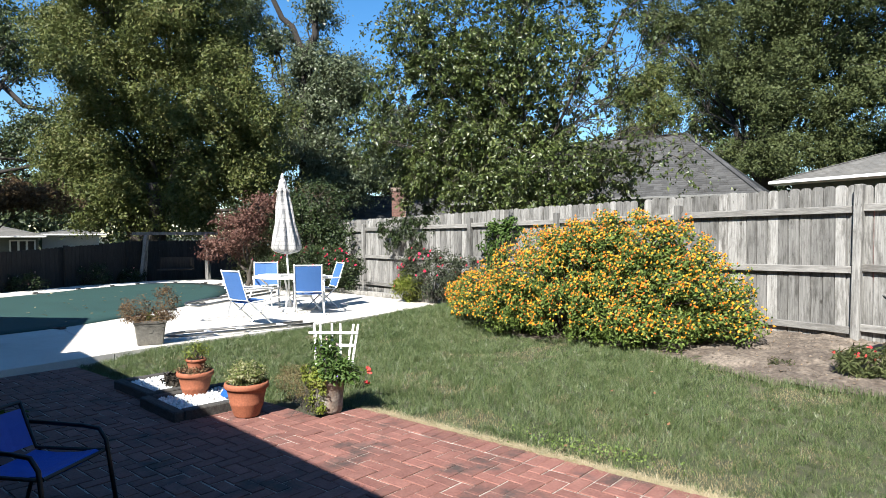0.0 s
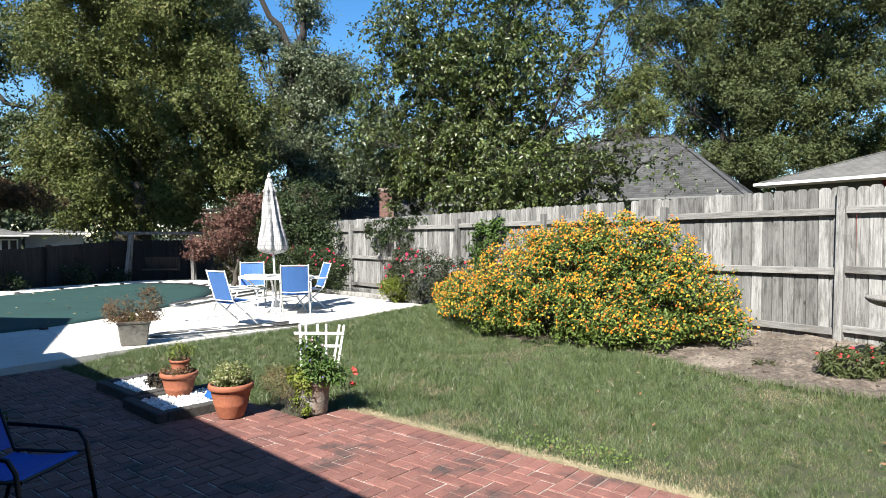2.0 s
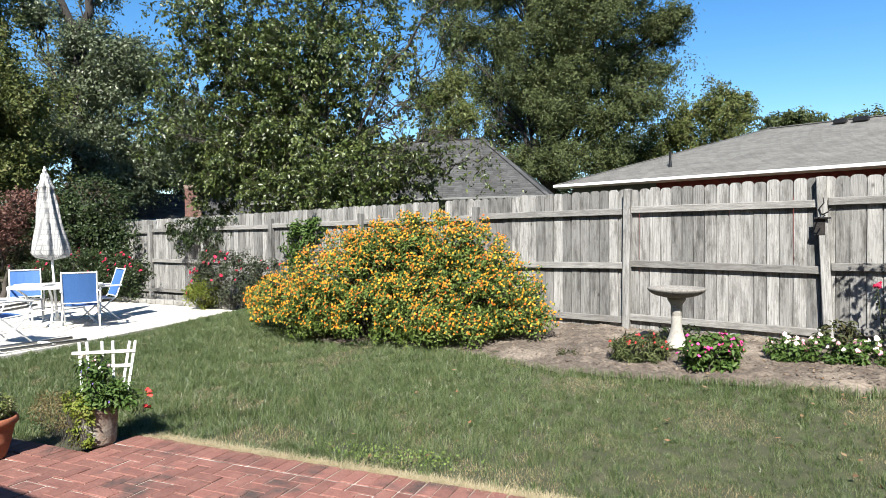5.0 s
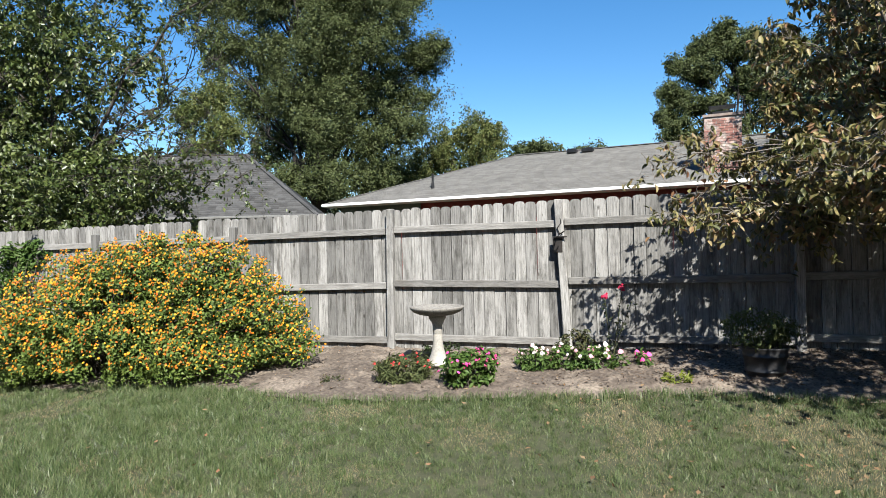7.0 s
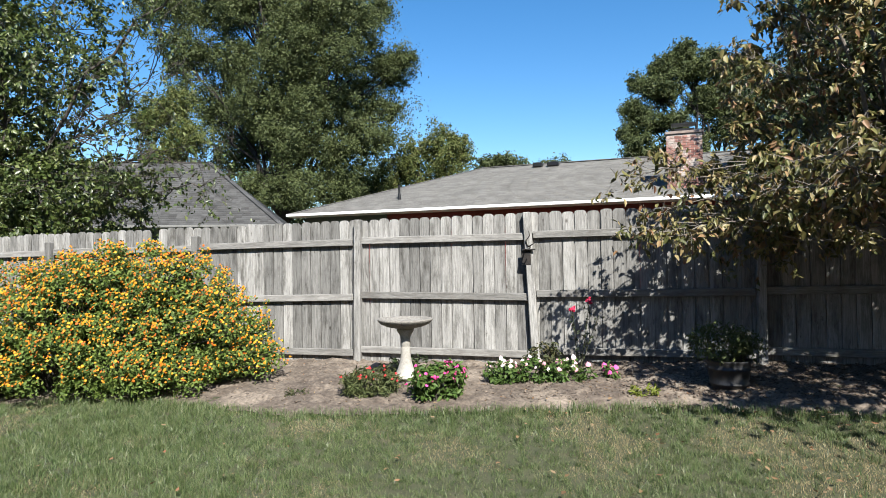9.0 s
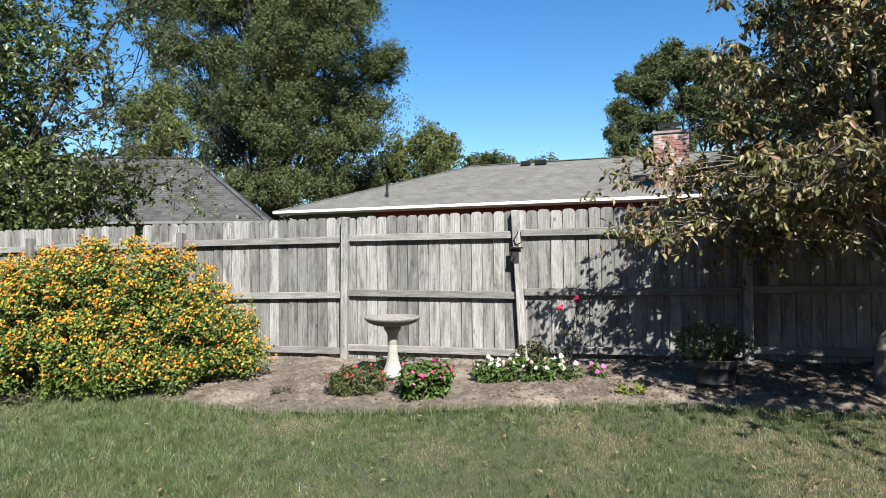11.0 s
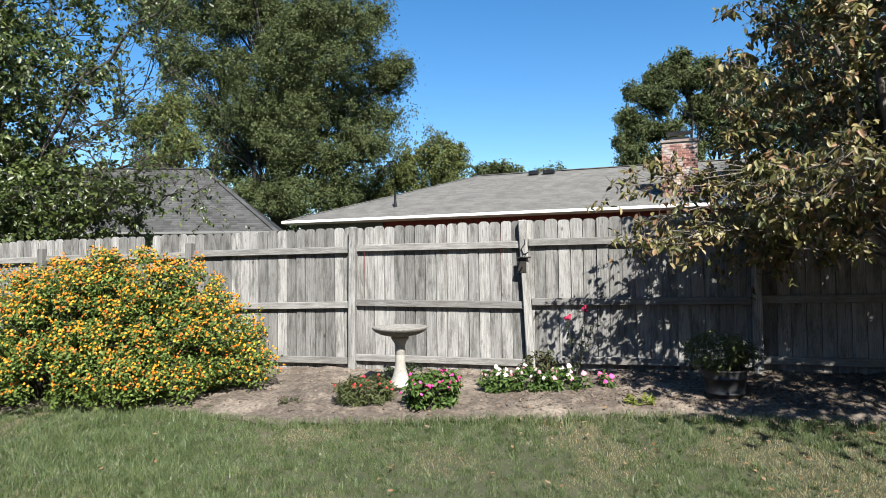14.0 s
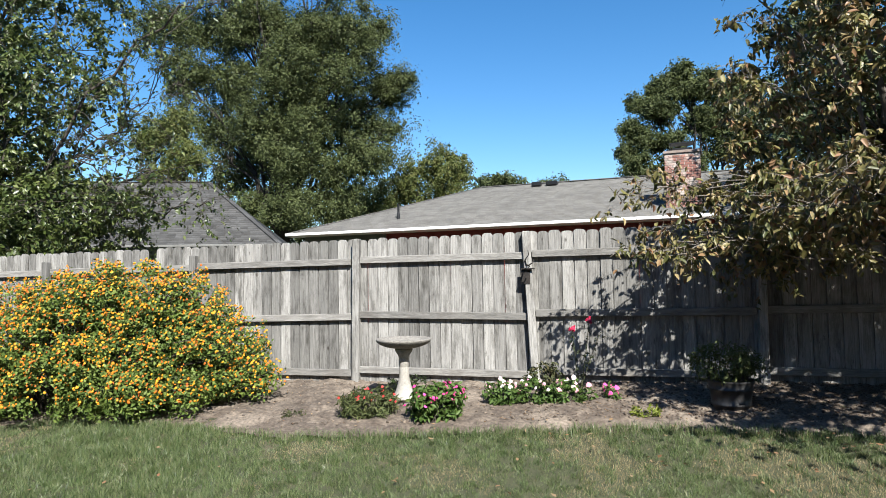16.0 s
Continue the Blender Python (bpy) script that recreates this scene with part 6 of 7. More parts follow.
bush("", (-0.06, -0.15, 0.02), [((0.03, 0, 0.15), (0.035, 0.04, 0.16), 22, 14), ((0.14, 0.01, 0.12), (0.035, 0.04, 0.15), 18, 14), ((0.06, 0, 0.28), (0.14, 0.07, 0.05), 34, 14), ((0.0, 0.02, 0.33), (0.10, 0.06, 0.06), 16, 12)], L_LIME, 0.028, (), 0.03, stem=0.002, seed=77, parent=stone_pot, droop=0.6)
bush("", (0.22, 0.1, 0.20), [((0.10, 0.08, 0.06), (0.03, 0.03, 0.14), 6, 6)], L_FRESH, 0.03, (("flower", petal("coral_petals", (0.52, 0.032, 0.04), (0.6, 0.08, 0.064)), 12, 0.045, 0.05, "coral red hanging flowers"),), 0.02, stem=0.002, seed=78, parent=stone_pot)
M_TRELLIS = M_WHITE
trellis = thing("trellis", "small white wooden trellis stuck in the flower pot", "trellis", (-4.30, 3.02, -0.02), turn=37)
for x, lean in ((-0.15, -2), (-0.105, -1), (-0.01, 0), (0.065, 0), (0.105, 9), (0.145, 9)):
    bm = bmesh.new()
    box(bm, -0.0095, -0.005, 0, 0.0095, 0.005, 0.50, pose(x, 0, 0.27, 0, lean * 1.0, 0) @ pose(0, 0, 0))
    part("slat", bm, M_TRELLIS, trellis)
for z, x0, x1 in ((0.69, -0.215, 0.225), (0.58, 0.03, 0.19)):
    bm = bmesh.new()
    box(bm, x0, -0.016, z - 0.011, x1, -0.006, z + 0.011)
    part("crosspiece", bm, M_TRELLIS, trellis)
bush("dry brown tangle of stems between two pots", (-4.72, 2.95, 0.0), [((-0.03, 0.02, 0.17), (0.25, 0.16, 0.18), 110, 20)], leaf_surface("dry_tangle", [(0.075, 0.058, 0.025), (0.125, 0.10, 0.045), (0.18, 0.15, 0.08)], 0.8, 0.15), 0.022, (), 0.06, name="dry_plant", category="plant", stem=0.003, seed=79, aspect=0.3)

# timber-edged beds with white stones
M_TIMBER = surface("weathered_timber", (0.026, 0.0235, 0.021), (0.062, 0.058, 0.052), 5.0, 0.9, stretch=(1, 8, 8), bump=0.6, fine=20.0)
M_PEBBLE = surface("white_marble_chips", (0.544, 0.544, 0.536), (0.656, 0.656, 0.648), 30.0, 0.7, island=0.12, bump=0.3)
PEB = bmesh.new()
bmesh.ops.create_icosphere(PEB, subdivisions=1, radius=1.0)
PEB_V = np.array([v.co[:] for v in PEB.verts])
PEB_F = np.array([[v.index for v in f.verts] for f in PEB.faces])
PEB.free()


def stone_bed(label, x0, y0, x1, y1, z, turn, seed):
    rng = np.random.default_rng(seed)
    cx, cy = (x0 + x1) / 2, (y0 + y1) / 2
    w, d = (x1 - x0) / 2, (y1 - y0) / 2
    t = thing("stone_bed", label, "planting bed", (cx, cy, 0), "timber beds of white stones", turn=turn)
    for n, (a0, b0, a1, b1) in enumerate(((-w, -d, w, -d + 0.09), (-w, d - 0.09, w, d), (-w, -d + 0.092, -w + 0.09, d - 0.092), (w - 0.09, -d + 0.092, w, d - 0.092))):
        bm = bmesh.new()
        box(bm, a0, b0, -0.03, a1, b1, z)
        bevelled(bm, 0.01)
        part("timber", bm, M_TIMBER, t)
    count = int(w * d * 4 * 1500)
    p = np.stack([rng.uniform(-w + 0.1, w - 0.1, count), rng.uniform(-d + 0.1, d - 0.1, count), rng.uniform(z - 0.05, z - 0.015, count)], 1)
    s = rng.uniform(0.010, 0.022, (count, 1, 1)) * rng.uniform(0.6, 1.2, (count, 1, 3))
    v = (PEB_V[None] * s * (1 + 0.18 * rng.normal(size=(count, len(PEB_V), 1)))) + p[:, None]
    f = PEB_F[None] + (np.arange(count) * len(PEB_V))[:, None, None]
    tagged(under(new("pebble", np_mesh("pebble", v.reshape(-1, 3), f.reshape(-1, 3), M_PEBBLE)), t), "white marble chips", kind="stuff")
    return t


stone_bed("timber-edged bed of white stones beside the lawn", -6.55, 2.06, -5.72, 2.62, 0.085, -2, 81)
stone_bed("timber-edged bed of white stones holding a terracotta pot", -5.66, 1.92, -4.92, 2.72, 0.085, -4, 82)
# dark leaf shapes stand in for the patch of dark soil among the stones
bush("low dark leaf shapes standing in for dark soil in the white stone bed", (-5.96, 2.50, 0.075), [((0, 0, 0.02), (0.24, 0.18, 0.03), 70, 20)], leaf_surface("dark_soil_leaves", [(0.012, 0.010, 0.008), (0.022, 0.018, 0.013), (0.036, 0.028, 0.02)], 0.7, 0.1), 0.045, (), 0.05, name="dark_soil_heap", category="leaves", stem=0.004, seed=83)
shovel = thing("toy_shovel", "small bright blue plastic scoop in white stones", "scoop", (-5.10, 2.48, 0.085), turn=30)
bm = bmesh.new()
sheet(bm, [[(-0.06, -0.05, 0.02), (0, -0.06, 0.0), (0.06, -0.05, 0.02)], [(-0.05, 0.04, 0.09), (0, 0.05, 0.07), (0.05, 0.04, 0.09)]], 0.005)
part("blade", bm, surface("blue_plastic", (0.0112, 0.0731, 0.338), (0.0169, 0.09, 0.371), 3.0, 0.4, bump=0.0), shovel)
bush("tiny pink-flowered plant between the pots", (-5.15, 2.62, 0.07), [((0, 0, 0.10), (0.07, 0.06, 0.10), 12, 12)], L_OLDGREEN, 0.03, (("flower", F_PINK, 4, 0.04, 0.3, "pink flowers"),), 0.03, name="flower_plant", category="flower", stem=0.002, seed=84)

# shaded patio chair and greenery by the house
M_BLACK = surface("black_enamel", (0.00615, 0.00615, 0.0066), (0.0128, 0.0128, 0.0128), 5.0, 0.4, bump=0.05, metal=0.2)
M_BLUESEAT = surface("bright_blue_cloth", (0.0136, 0.068, 0.374), (0.0204, 0.0884, 0.4216), 30.0, 0.6, bump=0.15, fine=300.0)
lounge = thing("metal_chair", "black metal patio chair with bright blue seat", "chair", (-3.65, 0.53, 0.0), turn=-58)
lounge.scale = (0.85,) * 3
bm = bmesh.new()
sheet(bm, [[(x, y, z - 0.012 * (1 - (x / 0.23) ** 2)) for x in (-0.23, -0.11, 0, 0.11, 0.23)] for y, z in ((-0.21, 0.41), (-0.05, 0.40), (0.10, 0.41), (0.22, 0.435), (0.26, 0.42))], 0.006)
part("seat", bm, M_BLUESEAT, lounge, "bright blue cloth seat")
bm = bmesh.new()
sheet(bm, [[(x, y - 0.015 * (1 - (x / 0.23) ** 2), z) for x in (-0.23, -0.11, 0, 0.11, 0.23)] for y, z in ((-0.23, 0.44), (-0.28, 0.56), (-0.32, 0.67))], 0.006)
part("backrest", bm, M_BLUESEAT, lounge, "dark blue cloth backrest")
for s in (-1, 1):
    bm = bmesh.new()
    tube(bm, [(s * 0.27, -0.30, 0.58), (s * 0.28, 0.10, 0.565), (s * 0.28, 0.21, 0.55), (s * 0.28, 0.26, 0.48), (s * 0.29, 0.33, 0.0)], 0.014, 10)
    part("arm", bm, M_BLACK, lounge, smooth=True)
    bm = bmesh.new()
    tube(bm, [(s * 0.245, -0.335, 0.71), (s * 0.25, -0.22, 0.42), (s * 0.26, 0.26, 0.42)], 0.012, 8)
    part("side_rail", bm, M_BLACK, lounge, smooth=True)
    bm = bmesh.new()
    tube(bm, [(s * 0.26, -0.20, 0.42), (s * 0.28, -0.34, 0.0)], 0.013, 8)
    part("leg", bm, M_BLACK, lounge)
for y, z in ((-0.335, 0.71), (0.26, 0.42)):
    bm = bmesh.new()
    tube(bm, [(-0.25, y, z), (0.25, y, z)], 0.012, 8)
    part("crossbar", bm, M_BLACK, lounge)
bush("low green growth in the shade of the house", (-5.45, 0.72, 0.0), [((0, 0, 0.10), (0.26, 0.22, 0.13), 44, 18)], L_LANTANA, 0.06, (), 0.08, name="plant", category="plant", seed=85)

# ---------- the house behind the camera ----------
own = thing("house", "brick house with low eaves shading the patio", "house", (0, 0, 0))
bm = bmesh.new()
box(bm, -7.7, -9.0, -0.3, 9.0, -2.0, 2.42)
part("wall", bm, M_REDBRICK, own)
bm = bmesh.new()
box(bm, -13.3, -9.0, -0.3, -7.704, -0.75, 2.38)
part("wall", bm, M_REDBRICK, own)
part("roof", solid([(-7.9, -0.08, 2.50), (9.5, -1.80, 2.50), (9.5, -5.2, 4.4), (-7.9, -5.2, 4.4), (9.5, -9.6, 2.5), (-7.9, -9.6, 2.5), (-7.9, -0.08, 2.44), (9.5, -1.80, 2.44), (9.5, -9.6, 2.44), (-7.9, -9.6, 2.44)],
                   [(0, 1, 2, 3), (3, 2, 4, 5), (1, 7, 8, 4, 2), (0, 3, 5, 9, 6), (0, 6, 7, 1), (6, 9, 8, 7), (5, 4, 8, 9)]), M_SHINGLE_B, own)
part("roof", solid([(-7.903, -0.30, 2.50), (-10.75, -0.34, 4.0), (-13.6, -0.38, 2.50), (-7.903, -9.6, 2.50), (-10.75, -9.6, 4.0), (-13.6, -9.6, 2.50)], [(0, 1, 4, 3), (1, 2, 5, 4), (0, 2, 1), (3, 4, 5), (0, 3, 5, 2)]), M_SHINGLE_B, own)

# ---------- details of the neighbours' houses ----------


def house_b_place(x, y, z):
    return house_b.matrix_world @ Vector((x, y, z))


bm = bmesh.new()
BR = Vector((6.95, 17.75))
chimney = thing("chimney", "red brick chimney with whitish mortar and metal cap", "chimney", (BR.x - 0.14, BR.y, -0.14), turn=-20.0)
bm = bmesh.new()
box(bm, -0.46, -0.30, 0, 0.46, 0.30, 5.08)
part("core", bm, surface("pale_mortar", (0.281, 0.247, 0.214), (0.338, 0.309, 0.281), 5.0, 0.95), chimney)
bm = bmesh.new()
z = 3.0
k = 0
while z < 5.0:
    x = -0.47 - (0.1 if k % 2 else 0.0)
    while x < 0.47:
        a, b = max(x, -0.47), min(x + 0.2, 0.47)
        if b - a > 0.04:
            box(bm, a, -0.312, z, b - 0.012, -0.298, z + 0.058)
        x += 0.21
    y = -0.30 - (0.1 if k % 2 else 0)
    while y < 0.30:
        a, b = max(y, -0.30), min(y + 0.2, 0.30)
        if b - a > 0.04:
            box(bm, -0.472, a, z, -0.458, b - 0.012, z + 0.058)
        y += 0.21
    z += 0.07
    k += 1
tagged(part("bricks", bm, surface("worn_chimney_brick", (0.15, 0.0638, 0.0525), (0.255, 0.128, 0.105), 9.0, 0.9, c3=(0.375, 0.338, 0.307), spots=3.2, spot_lo=0.46, spot_hi=0.62, island=0.3), chimney), kind="stuff")
bm = bmesh.new()
box(bm, -0.50, -0.34, 5.081, 0.50, 0.34, 5.15)
part("crown_course", bm, surface("chimney_cement", (0.15, 0.112, 0.0975), (0.255, 0.217, 0.195), 8.0, 0.95), chimney)
bm = bmesh.new()
box(bm, -0.26, -0.17, 5.151, 0.26, 0.17, 5.24)
box(bm, -0.34, -0.24, 5.36, 0.34, 0.24, 5.385)
for x in (-0.32, 0.30):
    for y in (-0.22, 0.20):
        box(bm, x, y, 5.151, x + 0.02, y + 0.02, 5.36)
part("cap", bm, M_BLACK, chimney)
pipe = thing("vent_pipe", "thin grey vent pipe on the shingled roof", "pipe", tuple(house_b_place(-20.5, 1.2, 3.54)))
bm = bmesh.new()
lathe(bm, [(0.06, 0.0), (0.045, 0.2), (0.036, 0.24), (0.04, 0.50), (0.03, 0.50)], 14)
part("pipe", bm, M_BLACK, pipe)
for n, (a, w) in enumerate(((-16.6, 0.34), (-16.05, 0.40))):
    p = house_b_place(a, 4.75, 4.85)
    vent = thing("roof_vent", "low dark roof vent near the ridge", "vent", tuple(p), "vents on the ridge", turn=-20.0)
    bm = bmesh.new()
    box(bm, -w / 2, -0.16, -0.02, w / 2, 0.16, 0.14)
    bevelled(bm, 0.03)
    part("hood", bm, M_BLACK, vent)

small = hip_house("small house with dark shingles seen between trees", (-20.1, 25.8), 41, 9.0, 3.2, 2.5, 2.36, 1.3, M_SHINGLE, M_REDBRICK)
stack = thing("chimney", "plain red brick chimney half hidden by leaves", "chimney", (-19.5, 19.2, 0), turn=44)
bm = bmesh.new()
box(bm, -0.3, -0.3, 0, 0.3, 0.3, 3.6)
box(bm, -0.34, -0.34, 3.45, 0.34, 0.34, 3.58)
part("core", bm, surface("old_stack_mortar", (0.165, 0.12, 0.0975), (0.225, 0.173, 0.143), 8.0, 0.95), stack)
bm = bmesh.new()
for row in range(20):
    z = 2.1 + row * 0.067
    for col in range(3):
        a = -0.3 + col * 0.2 - (0.1 if row % 2 else 0)
        x0, x1 = max(a, -0.3), min(a + 0.188, 0.3)
        box(bm, x0, -0.309, z, x1, -0.298, z + 0.056)
        box(bm, 0.298, x0, z, 0.309, x1, z + 0.056)
tagged(part("bricks", bm, surface("old_stack_brick", (0.0975, 0.0488, 0.039), (0.165, 0.0863, 0.0675), 9.0, 0.9, island=0.35), stack), kind="stuff")
far_house = hip_house("pale house with grey roof beyond the old fence", (-41.9, 12.5), 73, 9.0, 8.0, 2.5, 1.58, 1.0, M_SHINGLE_B, M_SIDING)
bm = bmesh.new()
box(bm, -1.85, 0.40, 0.6, -0.55, 0.447, 1.36)
win = part("window", bm, M_WHITE, far_house, "white framed window")
bm = bmesh.new()
for a in (-1.75, -1.34, -0.93):
    box(bm, a, 0.380, 0.68, a + 0.30, 0.398, 1.28)
part("pane", bm, surface("dark_glass", (0.02, 0.02, 0.025), (0.05, 0.05, 0.055), 2.0, 0.15, bump=0), win)
hip_house("long white outbuilding beyond the old fence", (-42.8, 16.2), 69, 4.0, 4.0, 2.5, 1.70, 0.3, M_SHINGLE_B, M_WHITE)

# wooden frame by the old fence
swing = thing("wooden_frame", "old wooden swing frame standing by the back fence", "frame", (-20.7, 9.75, -0.03), turn=52)
for x, lean in ((-1.05, 5), (1.05, -3)):
    for y in (-0.25, 0.25):
        bm = bmesh.new()
        box(bm, -0.05, -0.05, 0, 0.05, 0.05, 1.62, pose(x, y, 0, -6 * (1 if y < 0 else -1), lean, 0))
        bevelled(bm, 0.008)
        part("post", bm, M_WOOD, swing)
bm = bmesh.new()
box(bm, -1.35, -0.06, 1.60, 1.35, 0.06, 1.70)
bevelled(bm, 0.008)
part("beam", bm, M_WOOD, swing)
bm = bmesh.new()
box(bm, -0.55, -0.2, 0.42, 0.55, 0.2, 0.46)
box(bm, -0.55, 0.2, 0.46, 0.55, 0.24, 0.85)
part("bench", bm, M_WOOD_OLD, swing)
for x in (-0.5, 0.5):
    bm = bmesh.new()
    tube(bm, [(x, 0.0, 0.46), (x, 0.0, 1.60)], 0.008, 6)
    part("chain", bm, M_IRON, swing)

# kerb stones along the back of the deck
kerb = thing("kerb", "low row of pale edging stones behind the deck", "kerb", kind="structure")
a, b = Vector((-8.9, 9.62, 0)), Vector((-13.4, 10.12, 0))
for k in range(15):
    c = a.lerp(b, (k + 0.5) / 15)
    bm = bmesh.new()
    box(bm, -0.14, -0.06, 0, 0.14, 0.06, 0.10 + random.uniform(-0.01, 0.015), Matrix.Translation((c.x, c.y, DECK_Z)) @ pose(0, 0, 0, 0, 0, 173.5 + random.gauss(0, 2)))
    bevelled(bm, 0.012)
    part("stone", bm, M_STONE, kerb)

# ---------- patio bricks ----------
patio = thing("patio", "red brick patio laid in herringbone with pale mortar", "patio", kind="structure")
bm = bmesh.new()
for x0, x1, y1 in ((-8.05, -4.992, 2.246), (-4.992, -4.16, 2.766), (-4.16, 6.0, 3.190)):
    box(bm, x0, -1.35, -0.12, x1, y1 - 0.01, -0.007)
part("mortar_bed", bm, M_MORTAR, patio)


def brick_mesh(lx, ly):
    bm = bmesh.new()
    box(bm, -lx / 2, -ly / 2, -0.05, lx / 2, ly / 2, 0.0)
    bmesh.ops.bevel(bm, geom=[e for e in bm.edges if all(v.co.z > -0.01 for v in e.verts)], offset=0.004, segments=1, affect="EDGES")
    me = bpy.data.meshes.new("brick")
    bm.to_mesh(me)
    bm.free()
    me.materials.append(M_BRICK)
    return me


UNIT, GAP = 0.104, 0.0085
BRICK_X, BRICK_Y = brick_mesh(2 * UNIT - GAP, UNIT - GAP), brick_mesh(UNIT - GAP, 2 * UNIT - GAP)
BRICK_HALF = brick_mesh(UNIT - GAP, UNIT - GAP)
laid = []
for i in range(-77, 56):
    laid.append(((i + 0.5) * UNIT, float(patio_back((i + 0.5) * UNIT)) - UNIT, BRICK_Y))
for j in range(-12, 30):
    for i in range(-77, 56):
        d = (i - j) % 4
        other = {0: (i + 1, j), 1: (i - 1, j), 2: (i, j - 1), 3: (i, j + 1)}[d]
        inside = [-77 <= a < 56 and b >= -12 and (b + 0.5) * UNIT < float(patio_back((a + 0.5) * UNIT)) - 2 * UNIT for a, b in ((i, j), other)]
        if not inside[0]:
            continue
        if not inside[1]:
            laid.append(((i + 0.5) * UNIT, (j + 0.5) * UNIT - 0.042, BRICK_HALF))
        elif d == 0:
            laid.append(((i + 1) * UNIT, (j + 0.5) * UNIT - 0.042, BRICK_X))
        elif d == 3:
            laid.append(((i + 0.5) * UNIT, (j + 1) * UNIT - 0.042, BRICK_Y))
rng = np.random.default_rng(91)
rest_v, rest_f = [], []
singles = sorted((b for b in laid if -5.0 < b[0] < -0.6 and b[1] > 1.7), key=lambda b: (b[0] + 2.8) ** 2 * 0.4 + (b[1] - 2.6) ** 2 * 2)[:300]
chosen = {id(b) for b in singles}
for b in laid:
    x, y, me = b
    tilt = pose(x + rng.normal() * 0.0015, y + rng.normal() * 0.0015, rng.normal() * 0.0018, rng.normal() * 0.35, rng.normal() * 0.35, rng.normal() * 0.5)
    if id(b) in chosen:
        o = under(new("brick", me), patio)
        o.matrix_world = tilt
    else:
        base = len(rest_v)
        lx = UNIT - GAP / 2 if me is BRICK_X else UNIT / 2 - GAP / 2
        ly = UNIT - GAP / 2 if me is BRICK_Y else UNIT / 2 - GAP / 2
        for dx, dy, dz in ((-lx, -ly, -0.02), (lx, -ly, -0.02), (lx, ly, -0.02), (-lx, ly, -0.02), (-lx + 0.004, -ly + 0.004, 0), (lx - 0.004, -ly + 0.004, 0), (lx - 0.004, ly - 0.004, 0), (-lx + 0.004, ly - 0.004, 0)):
            rest_v.append(tilt @ Vector((dx, dy, dz)))
        rest_f += [(base, base + 1, base + 5, base + 4), (base + 1, base + 2, base + 6, base + 5), (base + 2, base + 3, base + 7, base + 6), (base + 3, base, base + 4, base + 7), (base + 4, base + 5, base + 6, base + 7)]
bricks = np_mesh("bricks", [v[:] for v in rest_v], rest_f, M_BRICK)
bricks.polygons.foreach_set("use_smooth", np.zeros(len(rest_f), bool))
tagged(under(new("bricks", bricks), patio), kind="stuff")

# ---------- grass ----------


def on_lawn(x, y):
    lawn = (y > patio_back(x) + 0.0) & (y < bed_front(x) + 0.03 + 0.06 * np.sin(x * 9.1) * np.sin(x * 23.7 + y * 5) + 0.03 * np.sin(x * 71)) & (x > -8.35)
    beds = (x > -6.85) & (x < -4.9) & (y < 2.85)
    lawn &= ~beds
    lawn &= ~((x > -4.95) & (x < -3.95) & (y < 3.15))
    return lawn


def blades(name, label, x, y, height, width, material, rng, lean=0.5, plain=None, comb=False):
    """Bent blades; those marked plain are single slivers; comb lets neighbours lean the same way."""
    n = len(x)
    a = rng.uniform(0, 2 * math.pi, n)
    side = np.stack([np.cos(a), np.sin(a), 0 * a], 1) * width[:, None] * 0.5
    b = rng.uniform(0, 2 * math.pi, n)
    if comb:
        b = b * 0.6 + 9.0 * np.array([noise.noise(Vector((p * 4.3, q * 4.3, 12))) for p, q in zip(x, y)])
    tip = np.stack([np.cos(b), np.sin(b), 0 * b], 1) * (height * np.abs(rng.normal(0, lean, n)))[:, None]
    foot = np.stack([x, y, ground_z(x, y) - 0.045], 1)
    up = np.zeros((n, 3))
    up[:, 2] = height
    mid = foot + tip * 0.35 + up * 0.6
    verts = np.stack([foot - side, foot + side, mid + side * 0.75, mid - side * 0.75, foot + tip + up], 1).reshape(-1, 3)
    k = np.arange(n)[:, None] * 5
    faces = np.concatenate([k + [0, 1, 2], k + [0, 2, 3], k + [3, 2, 4]], 1).reshape(-1, 3)
    if plain is not None:
        slim, bent = np.flatnonzero(plain), np.flatnonzero(~plain)
        quads = verts.reshape(-1, 5, 3)
        i, j = np.arange(len(bent))[:, None] * 5, np.arange(len(slim))[:, None] * 3 + len(bent) * 5
        verts = np.concatenate([quads[bent].reshape(-1, 3), quads[slim][:, [0, 1, 4]].reshape(-1, 3)])
        faces = np.concatenate([np.concatenate([i + [0, 1, 2], i + [0, 2, 3], i + [3, 2, 4]], 1).reshape(-1, 3), j + [0, 1, 2]])
    return tagged(new(name, np_mesh(name, verts, faces, material)), label, "grass", kind="stuff")


def browned(x, y):
    """Where the lawn is dead: spots about half a metre wide, more of them towards the dogwood."""
    spots = np.array([noise.noise(Vector((a * 1.25 + 31, b * 1.25, 5))) + 0.45 * noise.noise(Vector((a * 4.1, b * 4.1, 8))) for a, b in zip(x, y)])
    bare = np.exp(-((x - 3.02) ** 2 + (y - 4.62) ** 2) / 0.35)
    return spots + np.clip((x + 0.5) * 0.045, -0.12, 0.22) + 0.7 * bare + 0.13 * np.exp(-((x + 4.0) ** 2 + (y - 4.7) ** 2) / 2.5)


